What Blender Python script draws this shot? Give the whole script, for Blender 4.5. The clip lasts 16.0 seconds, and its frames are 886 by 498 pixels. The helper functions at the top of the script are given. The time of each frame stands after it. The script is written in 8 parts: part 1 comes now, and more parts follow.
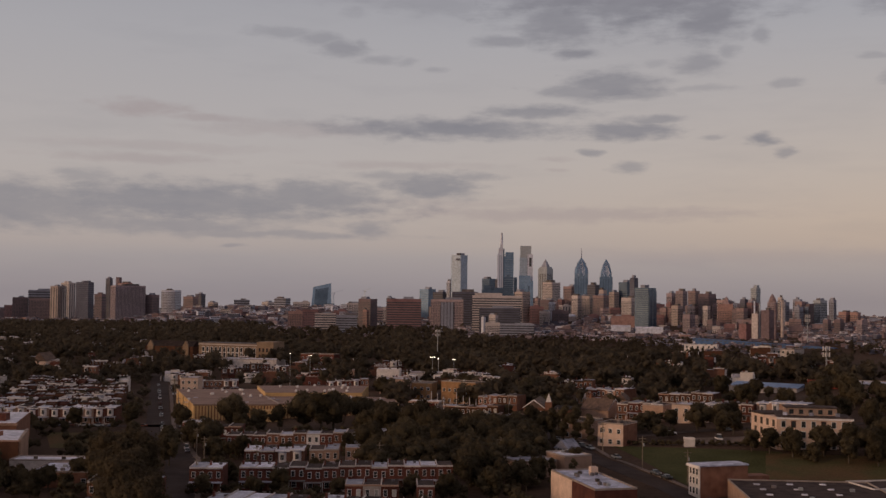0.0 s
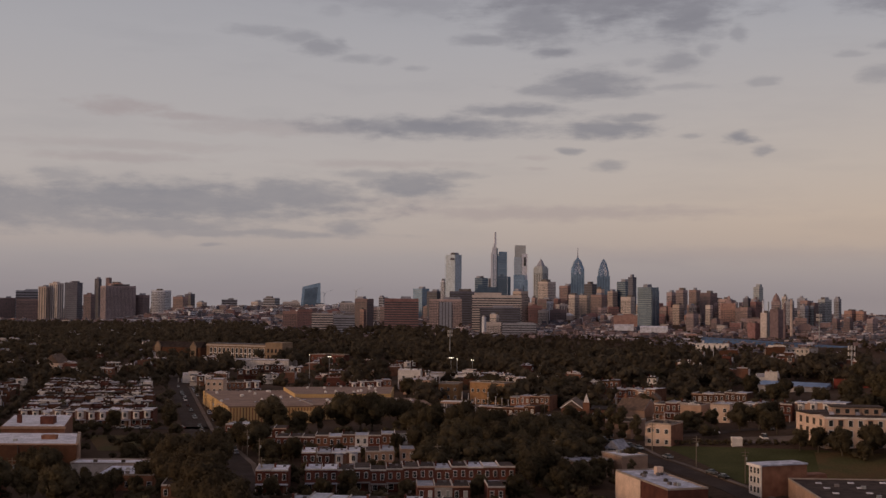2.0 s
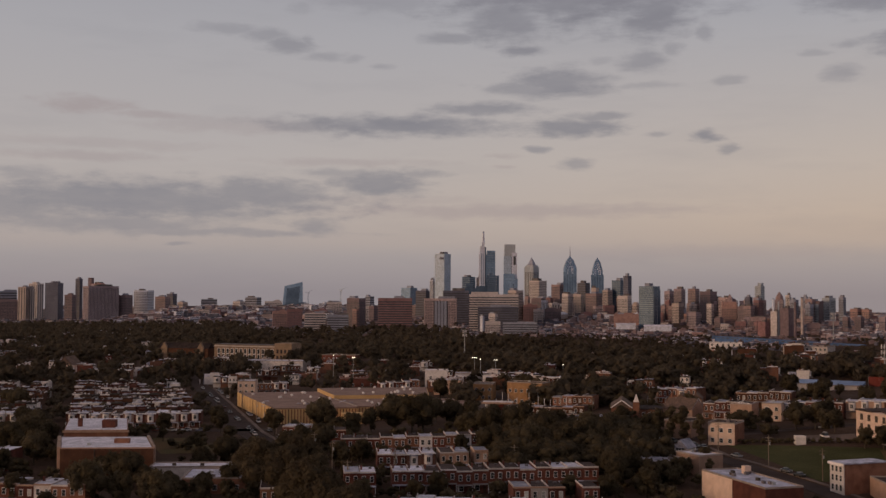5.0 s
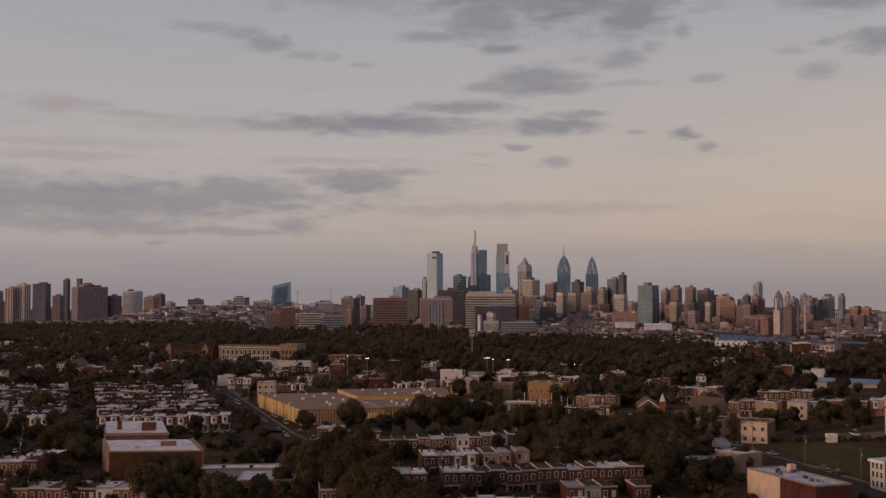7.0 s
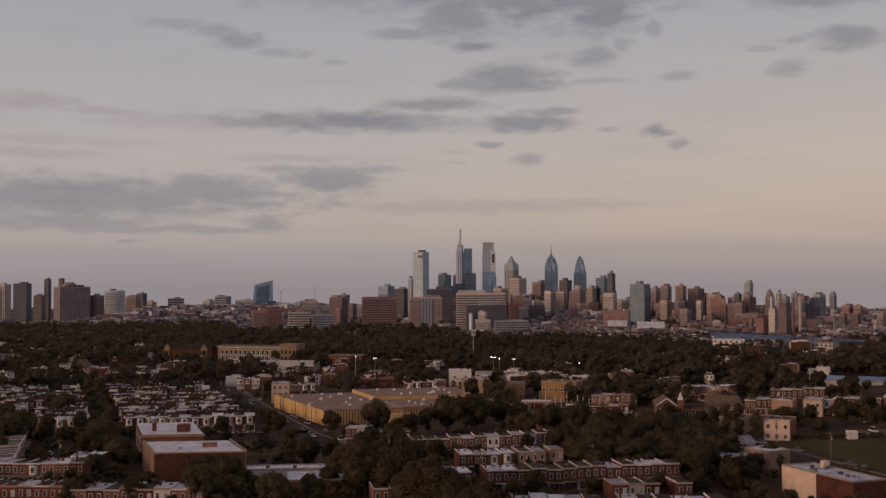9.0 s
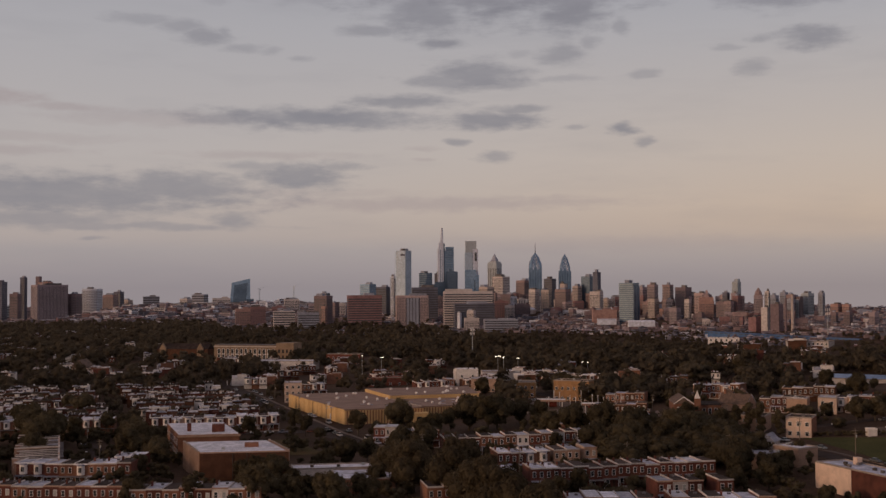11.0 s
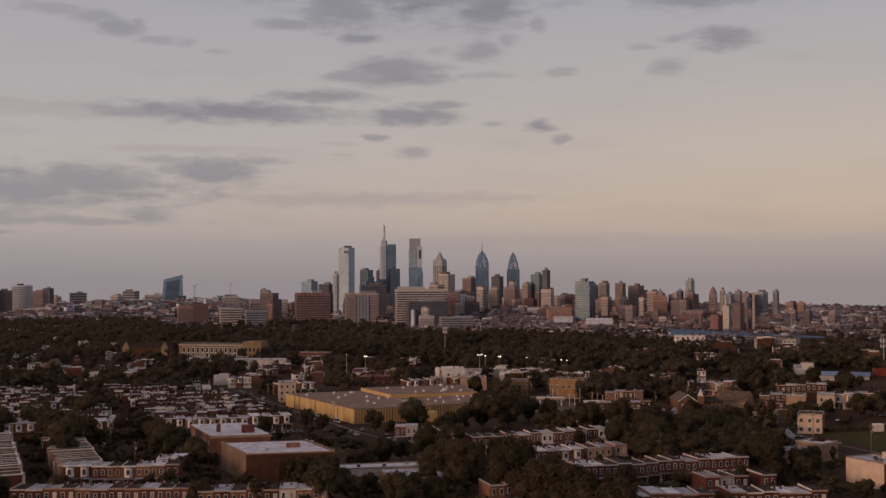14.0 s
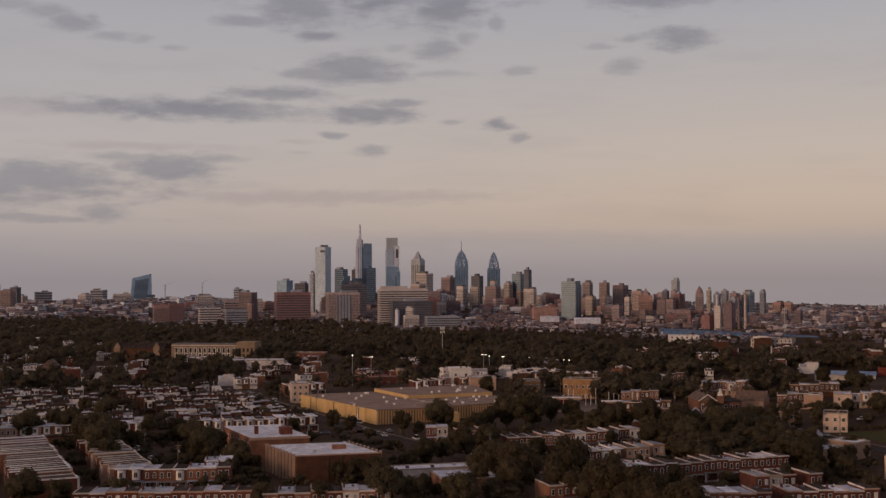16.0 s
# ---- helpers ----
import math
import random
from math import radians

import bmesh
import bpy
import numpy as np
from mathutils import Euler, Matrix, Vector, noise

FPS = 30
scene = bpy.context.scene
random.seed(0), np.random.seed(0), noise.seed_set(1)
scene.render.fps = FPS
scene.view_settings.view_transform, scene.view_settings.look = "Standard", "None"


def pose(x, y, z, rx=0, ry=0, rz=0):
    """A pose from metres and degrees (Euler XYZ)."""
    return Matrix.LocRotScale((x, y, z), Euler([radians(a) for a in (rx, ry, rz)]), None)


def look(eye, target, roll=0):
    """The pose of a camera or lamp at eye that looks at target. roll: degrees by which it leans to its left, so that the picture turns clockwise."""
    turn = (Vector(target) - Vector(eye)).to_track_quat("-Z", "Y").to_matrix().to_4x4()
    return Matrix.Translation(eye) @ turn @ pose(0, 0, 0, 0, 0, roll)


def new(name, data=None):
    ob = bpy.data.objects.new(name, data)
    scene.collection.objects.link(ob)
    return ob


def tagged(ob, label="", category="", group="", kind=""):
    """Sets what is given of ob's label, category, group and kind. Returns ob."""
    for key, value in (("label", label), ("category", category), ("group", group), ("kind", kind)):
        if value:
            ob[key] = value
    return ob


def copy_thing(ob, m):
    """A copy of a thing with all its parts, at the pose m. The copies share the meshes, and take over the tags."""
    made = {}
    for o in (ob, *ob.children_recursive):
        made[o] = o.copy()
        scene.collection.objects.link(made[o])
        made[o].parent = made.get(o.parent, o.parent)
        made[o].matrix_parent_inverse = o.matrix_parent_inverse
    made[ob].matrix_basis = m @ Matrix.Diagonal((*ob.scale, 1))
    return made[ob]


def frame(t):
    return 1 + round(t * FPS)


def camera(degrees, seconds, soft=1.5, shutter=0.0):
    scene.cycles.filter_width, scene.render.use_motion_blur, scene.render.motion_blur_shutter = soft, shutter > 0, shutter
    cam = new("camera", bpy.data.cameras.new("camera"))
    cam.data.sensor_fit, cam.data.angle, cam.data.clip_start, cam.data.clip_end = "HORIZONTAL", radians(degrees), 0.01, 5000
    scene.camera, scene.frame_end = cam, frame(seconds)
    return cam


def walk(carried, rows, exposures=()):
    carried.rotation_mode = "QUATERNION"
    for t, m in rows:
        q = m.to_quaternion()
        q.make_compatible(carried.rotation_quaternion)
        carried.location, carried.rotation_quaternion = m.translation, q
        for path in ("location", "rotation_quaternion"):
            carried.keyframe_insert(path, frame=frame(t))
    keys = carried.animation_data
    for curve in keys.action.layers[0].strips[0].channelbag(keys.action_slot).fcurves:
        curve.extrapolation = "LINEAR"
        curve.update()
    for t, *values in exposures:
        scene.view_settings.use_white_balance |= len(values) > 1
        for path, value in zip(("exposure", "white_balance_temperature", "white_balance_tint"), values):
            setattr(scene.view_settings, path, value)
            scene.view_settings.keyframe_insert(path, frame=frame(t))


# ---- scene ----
# ---- camera and its way ----
cam = camera(42.81, 16.0, soft=1.45)


def eye(x, y, z, turn, tilt, roll):
    """A pose from the place, the turn to the right of north, the upward tilt and the roll, in degrees."""
    a, b = radians(turn), radians(tilt)
    way = Vector((math.sin(a) * math.cos(b), math.cos(a) * math.cos(b), math.sin(b)))
    return look((x, y, z), Vector((x, y, z)) + way * 1000, roll)


walk(cam, [
    (0, eye(-0.03, 0.19, 59.95, 0.007, 2.399, 0.675)),
    (0.5, eye(-6.21, -1.78, 60.44, 0.213, 2.362, 0.626)),
    (1, eye(-12.62, -3.02, 60.76, 0.413, 2.358, 0.585)),
    (1.5, eye(-19.14, -3.75, 60.97, 0.740, 2.346, 0.529)),
    (2, eye(-25.64, -4.16, 61.13, 1.052, 2.341, 0.488)),
    (2.5, eye(-32.07, -4.39, 61.26, 1.422, 2.343, 0.442)),
    (3, eye(-38.37, -4.58, 61.40, 1.680, 2.315, 0.387)),
    (3.5, eye(-44.51, -4.82, 61.56, 1.928, 2.308, 0.370)),
    (4, eye(-50.49, -5.20, 61.77, 2.180, 2.288, 0.357)),
    (6.5, eye(-78.69, -10.36, 63.52, 3.421, 2.223, 0.057)),
    (7, eye(-84.23, -12.05, 64.00, 3.696, 2.183, -0.009)),
    (7.5, eye(-89.84, -13.90, 64.50, 3.953, 2.146, -0.083)),
    (8, eye(-95.55, -15.87, 65.02, 4.265, 2.109, -0.154)),
    (8.5, eye(-101.40, -17.89, 65.55, 4.656, 2.089, -0.190)),
    (9, eye(-107.44, -19.90, 66.09, 5.063, 2.049, -0.220)),
    (11.5, eye(-140.98, -27.92, 68.62, 7.285, 1.847, -0.253)),
    (12, eye(-148.40, -28.78, 69.09, 8.005, 1.788, -0.245)),
    (12.5, eye(-156.04, -29.31, 69.55, 8.806, 1.764, -0.253)),
    (13, eye(-163.86, -29.53, 69.99, 9.601, 1.734, -0.233)),
    (13.5, eye(-171.84, -29.46, 70.43, 10.301, 1.709, -0.202)),
    (14, eye(-179.94, -29.14, 70.87, 10.874, 1.670, -0.186)),
    (14.5, eye(-188.11, -28.63, 71.32, 11.357, 1.661, -0.182)),
    (15, eye(-196.31, -28.05, 71.77, 11.907, 1.627, -0.190)),
    (15.5, eye(-204.49, -27.52, 72.23, 12.444, 1.599, -0.215)),
    (16, eye(-212.61, -27.21, 72.70, 12.996, 1.574, -0.191)),
], exposures=[(0, 0.0, 6500, 12), (16, 0.06, 6500, 12)])

# ---- world and sun ----
SUN_WAY = Vector((-0.91, -0.38, 0.17)).normalized()


def build_world():
    world = bpy.data.worlds.new("dusk_sky")
    scene.world = world
    world.use_nodes = True
    nt = world.node_tree
    nt.nodes.clear()

    def node(kind, **kw):
        n = nt.nodes.new(kind)
        for k, v in kw.items():
            if k == "operation":
                n.operation = v
            elif k == "blend":
                n.blend_type = v
        return n

    def mth(op, a, b=None, c=None, clamp=False):
        n = node("ShaderNodeMath", operation=op)
        n.use_clamp = clamp
        for i, v in enumerate((a, b, c)):
            if v is None:
                continue
            if isinstance(v, (int, float)):
                n.inputs[i].default_value = v
            else:
                nt.links.new(v, n.inputs[i])
        return n.outputs[0]

    def mixc(f, a, b, blend="MIX"):
        n = node("ShaderNodeMixRGB", blend=blend)
        for i, v in enumerate((f, a, b)):
            if isinstance(v, (int, float)):
                n.inputs[i].default_value = v
            elif isinstance(v, tuple):
                n.inputs[i].default_value = (*v, 1)
            else:
                nt.links.new(v, n.inputs[i])
        return n.outputs[0]

    geo = node("ShaderNodeTexCoord").outputs["Generated"]
    sep = node("ShaderNodeSeparateXYZ")
    nt.links.new(geo, sep.inputs[0])
    az = mth("MULTIPLY", mth("ARCTAN2", sep.outputs[0], sep.outputs[1]), 57.2958)
    el = mth("MULTIPLY", mth("ARCSINE", sep.outputs[2]), 57.2958)
    pos = node("ShaderNodeCombineXYZ")
    nt.links.new(az, pos.inputs[0])
    nt.links.new(el, pos.inputs[1])

    # uneven edges: the place is shifted by two sizes of noise, stretched along the horizon
    def noise_at(scale, sx, sy, detail):
        m = node("ShaderNodeMapping")
        m.inputs["Scale"].default_value = (sx, sy, 1)
        nt.links.new(pos.outputs[0], m.inputs[0])
        n = node("ShaderNodeTexNoise")
        n.inputs["Scale"].default_value = scale
        n.inputs["Detail"].default_value = detail
        n.inputs["Roughness"].default_value = 0.6
        nt.links.new(m.outputs[0], n.inputs["Vector"])
        return n

    def moved(source, vec, far):
        """The place shifted by a noise, by so many degrees along and up."""
        off = node("ShaderNodeVectorMath", operation="SUBTRACT")
        nt.links.new(source.outputs["Color"], off.inputs[0])
        off.inputs[1].default_value = (0.5, 0.5, 0.5)
        wide = node("ShaderNodeVectorMath", operation="MULTIPLY")
        nt.links.new(off.outputs[0], wide.inputs[0])
        wide.inputs[1].default_value = (*far, 0)
        to = node("ShaderNodeVectorMath", operation="ADD")
        nt.links.new(vec, to.inputs[0])
        nt.links.new(wide.outputs[0], to.inputs[1])
        return to.outputs[0]

    bent = moved(noise_at(0.8, 0.5, 1.2, 3.0), pos.outputs[0], (1.8, 0.45))
    rag = mth("MULTIPLY", mth("SUBTRACT", noise_at(1.2, 0.5, 1.6, 5.0).outputs[0], 0.5), 1.7)

    # clouds: azimuth, height, half width, half height in degrees, density
    banks = [  # the long bank over the city and the lens above it
        (0.45, 8.45, 6.16, 0.54, 0.9), (-3.8, 8.38, 2.58, 0.34, 0.6), (9.17, 8.37, 2.81, 0.49, 0.9), (4.74, 9.32, 2.87, 0.34, 0.8),
        (10.45, 8.94, 1.78, 0.2, 0.7), (8.46, 10.6, 2.64, 0.74, 0.85), (7.04, 10.32, 2.58, 0.4, 0.7), (9.32, 10.23, 2.01, 0.4, 0.6),
        (12.71, 11.54, 1.38, 0.6, 0.62), (14.16, 12.15, 0.57, 0.32, 0.45), (12.85, 10.36, 1.72, 0.17, 0.35),
    ]
    west = [  # the blue-grey bank low in the west
        (-12.53, 4.53, 9.46, 1.03, 0.85), (-6.6, 4.86, 4.01, 0.92, 0.8), (-0.7, 5.53, 2.44, 0.74, 0.85), (1.58, 5.98, 1.43, 0.26, 0.6),
        (-20.76, 4.21, 8.6, 1.15, 0.75), (-13.58, 3.39, 6.02, 0.52, 0.65), (-9.34, 3.03, 6.88, 0.2, 0.55), (-3.76, 3.36, 1.15, 0.46, 0.65),
        (-17.87, 5.63, 1.43, 0.4, 0.5), (-2.12, 6.02, 2.72, 0.29, 0.5),
    ]
    over = [  # the dark edge of the layer overhead
        (5.76, 13.87, 2.15, 1.48, 0.8), (13.28, 13.99, 2.06, 1.41, 0.95), (9.33, 15.22, 7.74, 1.99, 0.98), (6.7, 12.13, 1.2, 0.29, 0.8),
        (2.98, 12.83, 1.66, 0.32, 0.6), (11.6, 16.64, 14.9, 2.05, 0.95), (23.74, 14.1, 3.01, 0.86, 0.8), (25.5, 15.13, 6.02, 1.48, 0.85),
        (-4.62, 15.8, 7.45, 1.09, 0.4), (15.91, 12.83, 0.52, 0.45, 0.55), (-0.39, 14.65, 3.44, 0.58, 0.4),
        (18.76, 15.49, 6.3, 1.09, 0.85),
        (0.14, 15.6, 4.87, 0.92, 0.5),
    ]
    small = [  # loose scraps in the east
        (25.04, 11.84, 1.66, 0.52, 0.8), (22.71, 11.93, 0.74, 0.2, 0.45), (20.88, 11.6, 0.69, 0.17, 0.4), (22.06, 10.62, 0.86, 0.43, 0.5),
        (16.86, 10.49, 0.86, 0.26, 0.45), (15.84, 7.82, 0.74, 0.34, 0.85), (16.79, 7.19, 0.54, 0.26, 0.6), (13.48, 7.97, 0.54, 0.14, 0.5),
        (7.51, 7.33, 0.57, 0.2, 0.7), (9.36, 6.5, 0.89, 0.29, 0.62), (-10.55, 2.41, 0.74, 0.11, 0.5),
    ]
    diag = [  # a falling streak in the west
        (-8.36, 13.01, 1.58, 0.29, 0.45), (-6.58, 12.76, 1.38, 0.34, 0.55), (-5.05, 12.34, 1.29, 0.4, 0.68), (-4.18, 12.58, 0.52, 0.32, 0.5),
        (-3.45, 11.89, 1.03, 0.23, 0.45), (-2.04, 11.77, 0.63, 0.2, 0.4), (-0.51, 11.38, 0.74, 0.14, 0.4), (-4.63, 14.16, 0.86, 0.32, 0.25),
        (10.6, 11.66, 0.69, 0.2, 0.3),
    ]
    veil = [  # thin rosy veils
        (-15.11, 9.03, 2.15, 0.4, 0.75), (-11.86, 8.68, 2.44, 0.26, 0.6), (-7.69, 8.31, 5.44, 0.43, 0.4), (-14.35, 7.22, 6.02, 0.29, 0.35),
        (-15.12, 6.59, 4.58, 0.26, 0.5), (-2.11, 6.59, 4.58, 0.23, 0.45), (6.16, 4.19, 10.03, 0.4, 0.62), (12.13, 4.24, 4.3, 0.2, 0.5),
        (0.15, 4.73, 5.73, 0.26, 0.3), (5.74, 6.99, 0.8, 0.14, 0.4), (5.88, 6.48, 0.8, 0.11, 0.4), (14.64, 2.11, 9.46, 0.46, 0.35),
    ]

    def spread(clouds, inner, outer):
        total = None
        for a, e, w, h, dens in clouds:
            s = node("ShaderNodeVectorMath", operation="SUBTRACT")
            nt.links.new(bent, s.inputs[0])
            s.inputs[1].default_value = (a, e, 0)
            q = node("ShaderNodeVectorMath", operation="MULTIPLY")
            nt.links.new(s.outputs[0], q.inputs[0])
            q.inputs[1].default_value = (1 / w, 1 / h, 0)
            ln = node("ShaderNodeVectorMath", operation="LENGTH")
            nt.links.new(q.outputs[0], ln.inputs[0])
            mr = node("ShaderNodeMapRange")
            mr.interpolation_type = "SMOOTHSTEP"
            nt.links.new(mth("ADD", ln.outputs["Value"], rag), mr.inputs[0])
            mr.inputs[1].default_value, mr.inputs[2].default_value = outer, inner
            mr.inputs[3].default_value, mr.inputs[4].default_value = 0.0, dens
            total = mr.outputs[0] if total is None else mth("MAXIMUM", total, mr.outputs[0])
        return total

    total = spread(banks + west + over + small + diag, 0.3, 1.42)
    thin = spread(veil, 0.2, 1.4)
    # faint streaks everywhere, and an uneven body
    streak = noise_at(0.3, 0.3, 1.5, 4.0)
    st = node("ShaderNodeMapRange")
    nt.links.new(streak.outputs[0], st.inputs[0])
    st.inputs[1].default_value, st.inputs[2].default_value = 0.5, 0.85
    st.inputs[3].default_value, st.inputs[4].default_value = 0.0, 0.22
    body = noise_at(0.7, 0.45, 1.3, 4.0)
    bd = node("ShaderNodeMapRange")
    nt.links.new(body.outputs[0], bd.inputs[0])
    bd.inputs[1].default_value, bd.inputs[2].default_value = 0.25, 0.75
    bd.inputs[3].default_value, bd.inputs[4].default_value = 0.8, 1.08
    dens = mth("ADD", mth("MULTIPLY", total, bd.outputs[0]), st.outputs[0], clamp=True)

    # clear air between the clouds: by height, warmer to the right of the view
    ramp = node("ShaderNodeValToRGB")
    nt.links.new(mth("DIVIDE", el, 30.0, clamp=True), ramp.inputs[0])
    cr = ramp.color_ramp
    cr.elements[0].position, cr.elements[0].color = 0.0, (0.304, 0.27, 0.283, 1)
    cr.elements[1].position, cr.elements[1].color = 1.0, (0.30, 0.255, 0.262, 1)
    for p, c in ((0.03, (0.34, 0.303, 0.312, 1)), (0.062, (0.376, 0.336, 0.338, 1)), (0.085, (0.425, 0.368, 0.352, 1)), (0.13, (0.465, 0.405, 0.38, 1)), (0.22, (0.47, 0.425, 0.408, 1)), (0.42, (0.412, 0.396, 0.408, 1)), (0.56, (0.345, 0.343, 0.372, 1)), (0.74, (0.26, 0.238, 0.252, 1))):
        x = cr.elements.new(p)
        x.color = c
    warm = node("ShaderNodeMapRange")
    warm.interpolation_type = "SMOOTHSTEP"
    nt.links.new(az, warm.inputs[0])
    warm.inputs[1].default_value, warm.inputs[2].default_value = -12.0, 34.0
    low = node("ShaderNodeMapRange")
    nt.links.new(el, low.inputs[0])
    low.inputs[1].default_value, low.inputs[2].default_value = 14.0, 3.0
    rise = node("ShaderNodeMapRange")
    rise.interpolation_type = "SMOOTHSTEP"
    nt.links.new(el, rise.inputs[0])
    rise.inputs[1].default_value, rise.inputs[2].default_value = 0.8, 3.6
    rise.inputs[3].default_value, rise.inputs[4].default_value = 0.25, 1.0
    air = mixc(mth("MULTIPLY", mth("MULTIPLY", warm.outputs[0], low.outputs[0]), rise.outputs[0]), ramp.outputs[0], (1.18, 1.04, 0.88), "MULTIPLY")
    sky = node("ShaderNodeTexSky")
    sky.sky_type = "NISHITA"
    sky.sun_disc = False
    sky.sun_elevation = math.asin(SUN_WAY.z)
    sky.sun_rotation = math.atan2(SUN_WAY.x, SUN_WAY.y)
    sky.dust_density = 2.0
    dim = mixc(1.0, sky.outputs[0], (0.10, 0.10, 0.10), "MULTIPLY")
    clear = mixc(0.12, air, dim)
    shade = mixc(mth("DIVIDE", el, 16.0, clamp=True), (0.19, 0.198, 0.232), (0.188, 0.184, 0.21))
    rosy = mixc(mth("MULTIPLY", thin, 0.75), clear, (0.325, 0.272, 0.272))
    cover = mixc(mth("MULTIPLY", dens, 0.82), rosy, shade)
    bg = node("ShaderNodeBackground")
    nt.links.new(cover, bg.inputs[0])
    bg.inputs[1].default_value = 1.0
    out = node("ShaderNodeOutputWorld")
    nt.links.new(bg.outputs[0], out.inputs[0])


build_world()
sun = new("sun", bpy.data.lights.new("sun", "SUN"))
sun.data.energy, sun.data.angle, sun.data.color = 1.15, radians(12), (1.0, 0.64, 0.37)
sun.matrix_world = look(SUN_WAY * 100, (0, 0, 0))

# ---- materials ----
MATS = {}


def mat(name, c1, c2, rough=0.85, metal=0.0, scale=0.4, fine=6.0, vary=0.0, bump=0.0, spec=0.25, stretch=(1, 1, 1), c3=None):
    """A surface of two mingled colours: patches of 1/scale metres, grain of 1/fine metres, and a change of value from object to object."""
    m = bpy.data.materials.new(name)
    m.use_nodes = True
    nt = m.node_tree
    bsdf = nt.nodes["Principled BSDF"]
    tc = nt.nodes.new("ShaderNodeTexCoord")
    mp = nt.nodes.new("ShaderNodeMapping")
    mp.inputs["Scale"].default_value = stretch
    info = nt.nodes.new("ShaderNodeObjectInfo")
    add = nt.nodes.new("ShaderNodeVectorMath")
    nt.links.new(tc.outputs["Object"], add.inputs[0])
    nt.links.new(info.outputs["Location"], add.inputs[1])
    nt.links.new(add.outputs[0], mp.inputs[0])
    n1 = nt.nodes.new("ShaderNodeTexNoise")
    n1.inputs["Scale"].default_value, n1.inputs["Detail"].default_value = scale, 4
    n2 = nt.nodes.new("ShaderNodeTexNoise")
    n2.inputs["Scale"].default_value, n2.inputs["Detail"].default_value = fine, 3
    for n in (n1, n2):
        nt.links.new(mp.outputs[0], n.inputs["Vector"])
    ramp = nt.nodes.new("ShaderNodeValToRGB")
    ramp.color_ramp.elements[0].position, ramp.color_ramp.elements[0].color = 0.35, (*c1, 1)
    ramp.color_ramp.elements[1].position, ramp.color_ramp.elements[1].color = 0.65, (*c2, 1)
    if c3:
        ramp.color_ramp.elements.new(0.75).color = (*c3, 1)
    nt.links.new(n1.outputs[0], ramp.inputs[0])
    mr = nt.nodes.new("ShaderNodeMapRange")
    nt.links.new(n2.outputs[0], mr.inputs[0])
    mr.inputs[1].default_value, mr.inputs[2].default_value = 0.3, 0.7
    mr.inputs[3].default_value, mr.inputs[4].default_value = 0.78, 1.2
    hsv = nt.nodes.new("ShaderNodeHueSaturation")
    nt.links.new(ramp.outputs[0], hsv.inputs["Color"])
    val = nt.nodes.new("ShaderNodeMath")
    val.operation = "MULTIPLY"
    nt.links.new(mr.outputs[0], val.inputs[0])
    rnd = nt.nodes.new("ShaderNodeMapRange")
    nt.links.new(info.outputs["Random"], rnd.inputs[0])
    rnd.inputs[3].default_value, rnd.inputs[4].default_value = 1 - vary, 1 + vary
    nt.links.new(rnd.outputs[0], val.inputs[1])
    nt.links.new(val.outputs[0], hsv.inputs["Value"])
    nt.links.new(hsv.outputs[0], bsdf.inputs["Base Color"])
    bsdf.inputs["Roughness"].default_value = rough
    bsdf.inputs["Metallic"].default_value = metal
    bsdf.inputs["Specular IOR Level"].default_value = spec
    if bump:
        b = nt.nodes.new("ShaderNodeBump")
        b.inputs["Strength"].default_value = bump
        b.inputs["Distance"].default_value = 0.1
        nt.links.new(n2.outputs[0], b.inputs["Height"])
        nt.links.new(b.outputs[0], bsdf.inputs["Normal"])
    MATS[name] = m
    return m


mat("brick", (0.0933, 0.0321, 0.0246), (0.148, 0.052, 0.0378), vary=0.3, fine=9, bump=0.2)
mat("brick_dark", (0.070, 0.030, 0.018), (0.102, 0.044, 0.026), vary=0.1, fine=9, bump=0.2)
mat("brick_ochre", (0.27, 0.145, 0.07), (0.36, 0.20, 0.10), vary=0.1, fine=9, bump=0.2)
mat("brick_brown", (0.164, 0.0718, 0.0473), (0.233, 0.109, 0.0709), vary=0.25, fine=9, bump=0.2)
mat("brick_tan", (0.339, 0.215, 0.161), (0.424, 0.274, 0.208), vary=0.15, fine=9, bump=0.2)
mat("stucco_cream", (0.551, 0.397, 0.321), (0.657, 0.482, 0.397), vary=0.12, bump=0.1)
mat("paint_white", (0.62, 0.56, 0.54), (0.75, 0.68, 0.66), vary=0.12)
mat("paint_pale", (0.43, 0.37, 0.35), (0.57, 0.50, 0.48), vary=0.3)
mat("roof_white", (0.46, 0.45, 0.52), (0.74, 0.71, 0.80), scale=0.35, fine=2.0, vary=0.25, rough=0.7)
mat("roof_silver", (0.20, 0.20, 0.26), (0.47, 0.46, 0.56), scale=0.35, fine=2.0, vary=0.35, rough=0.55)
mat("roof_dark", (0.045, 0.033, 0.031), (0.082, 0.060, 0.055), scale=0.3, vary=0.35, rough=0.9, spec=0.06)
mat("roof_brown", (0.212, 0.137, 0.109), (0.286, 0.189, 0.156), scale=0.12, rough=0.9)
mat("roof_grey", (0.117, 0.102, 0.106), (0.191, 0.165, 0.17), scale=0.2, vary=0.2)
mat("roof_blue", (0.15, 0.22, 0.37), (0.22, 0.29, 0.45), scale=0.2, vary=0.2, rough=0.6)
mat("roof_deep_blue", (0.05, 0.10, 0.22), (0.08, 0.14, 0.28), scale=0.2, vary=0.2, rough=0.6)
mat("stone_brown", (0.22, 0.15, 0.105), (0.29, 0.20, 0.14), scale=0.2, fine=2.0, bump=0.1)
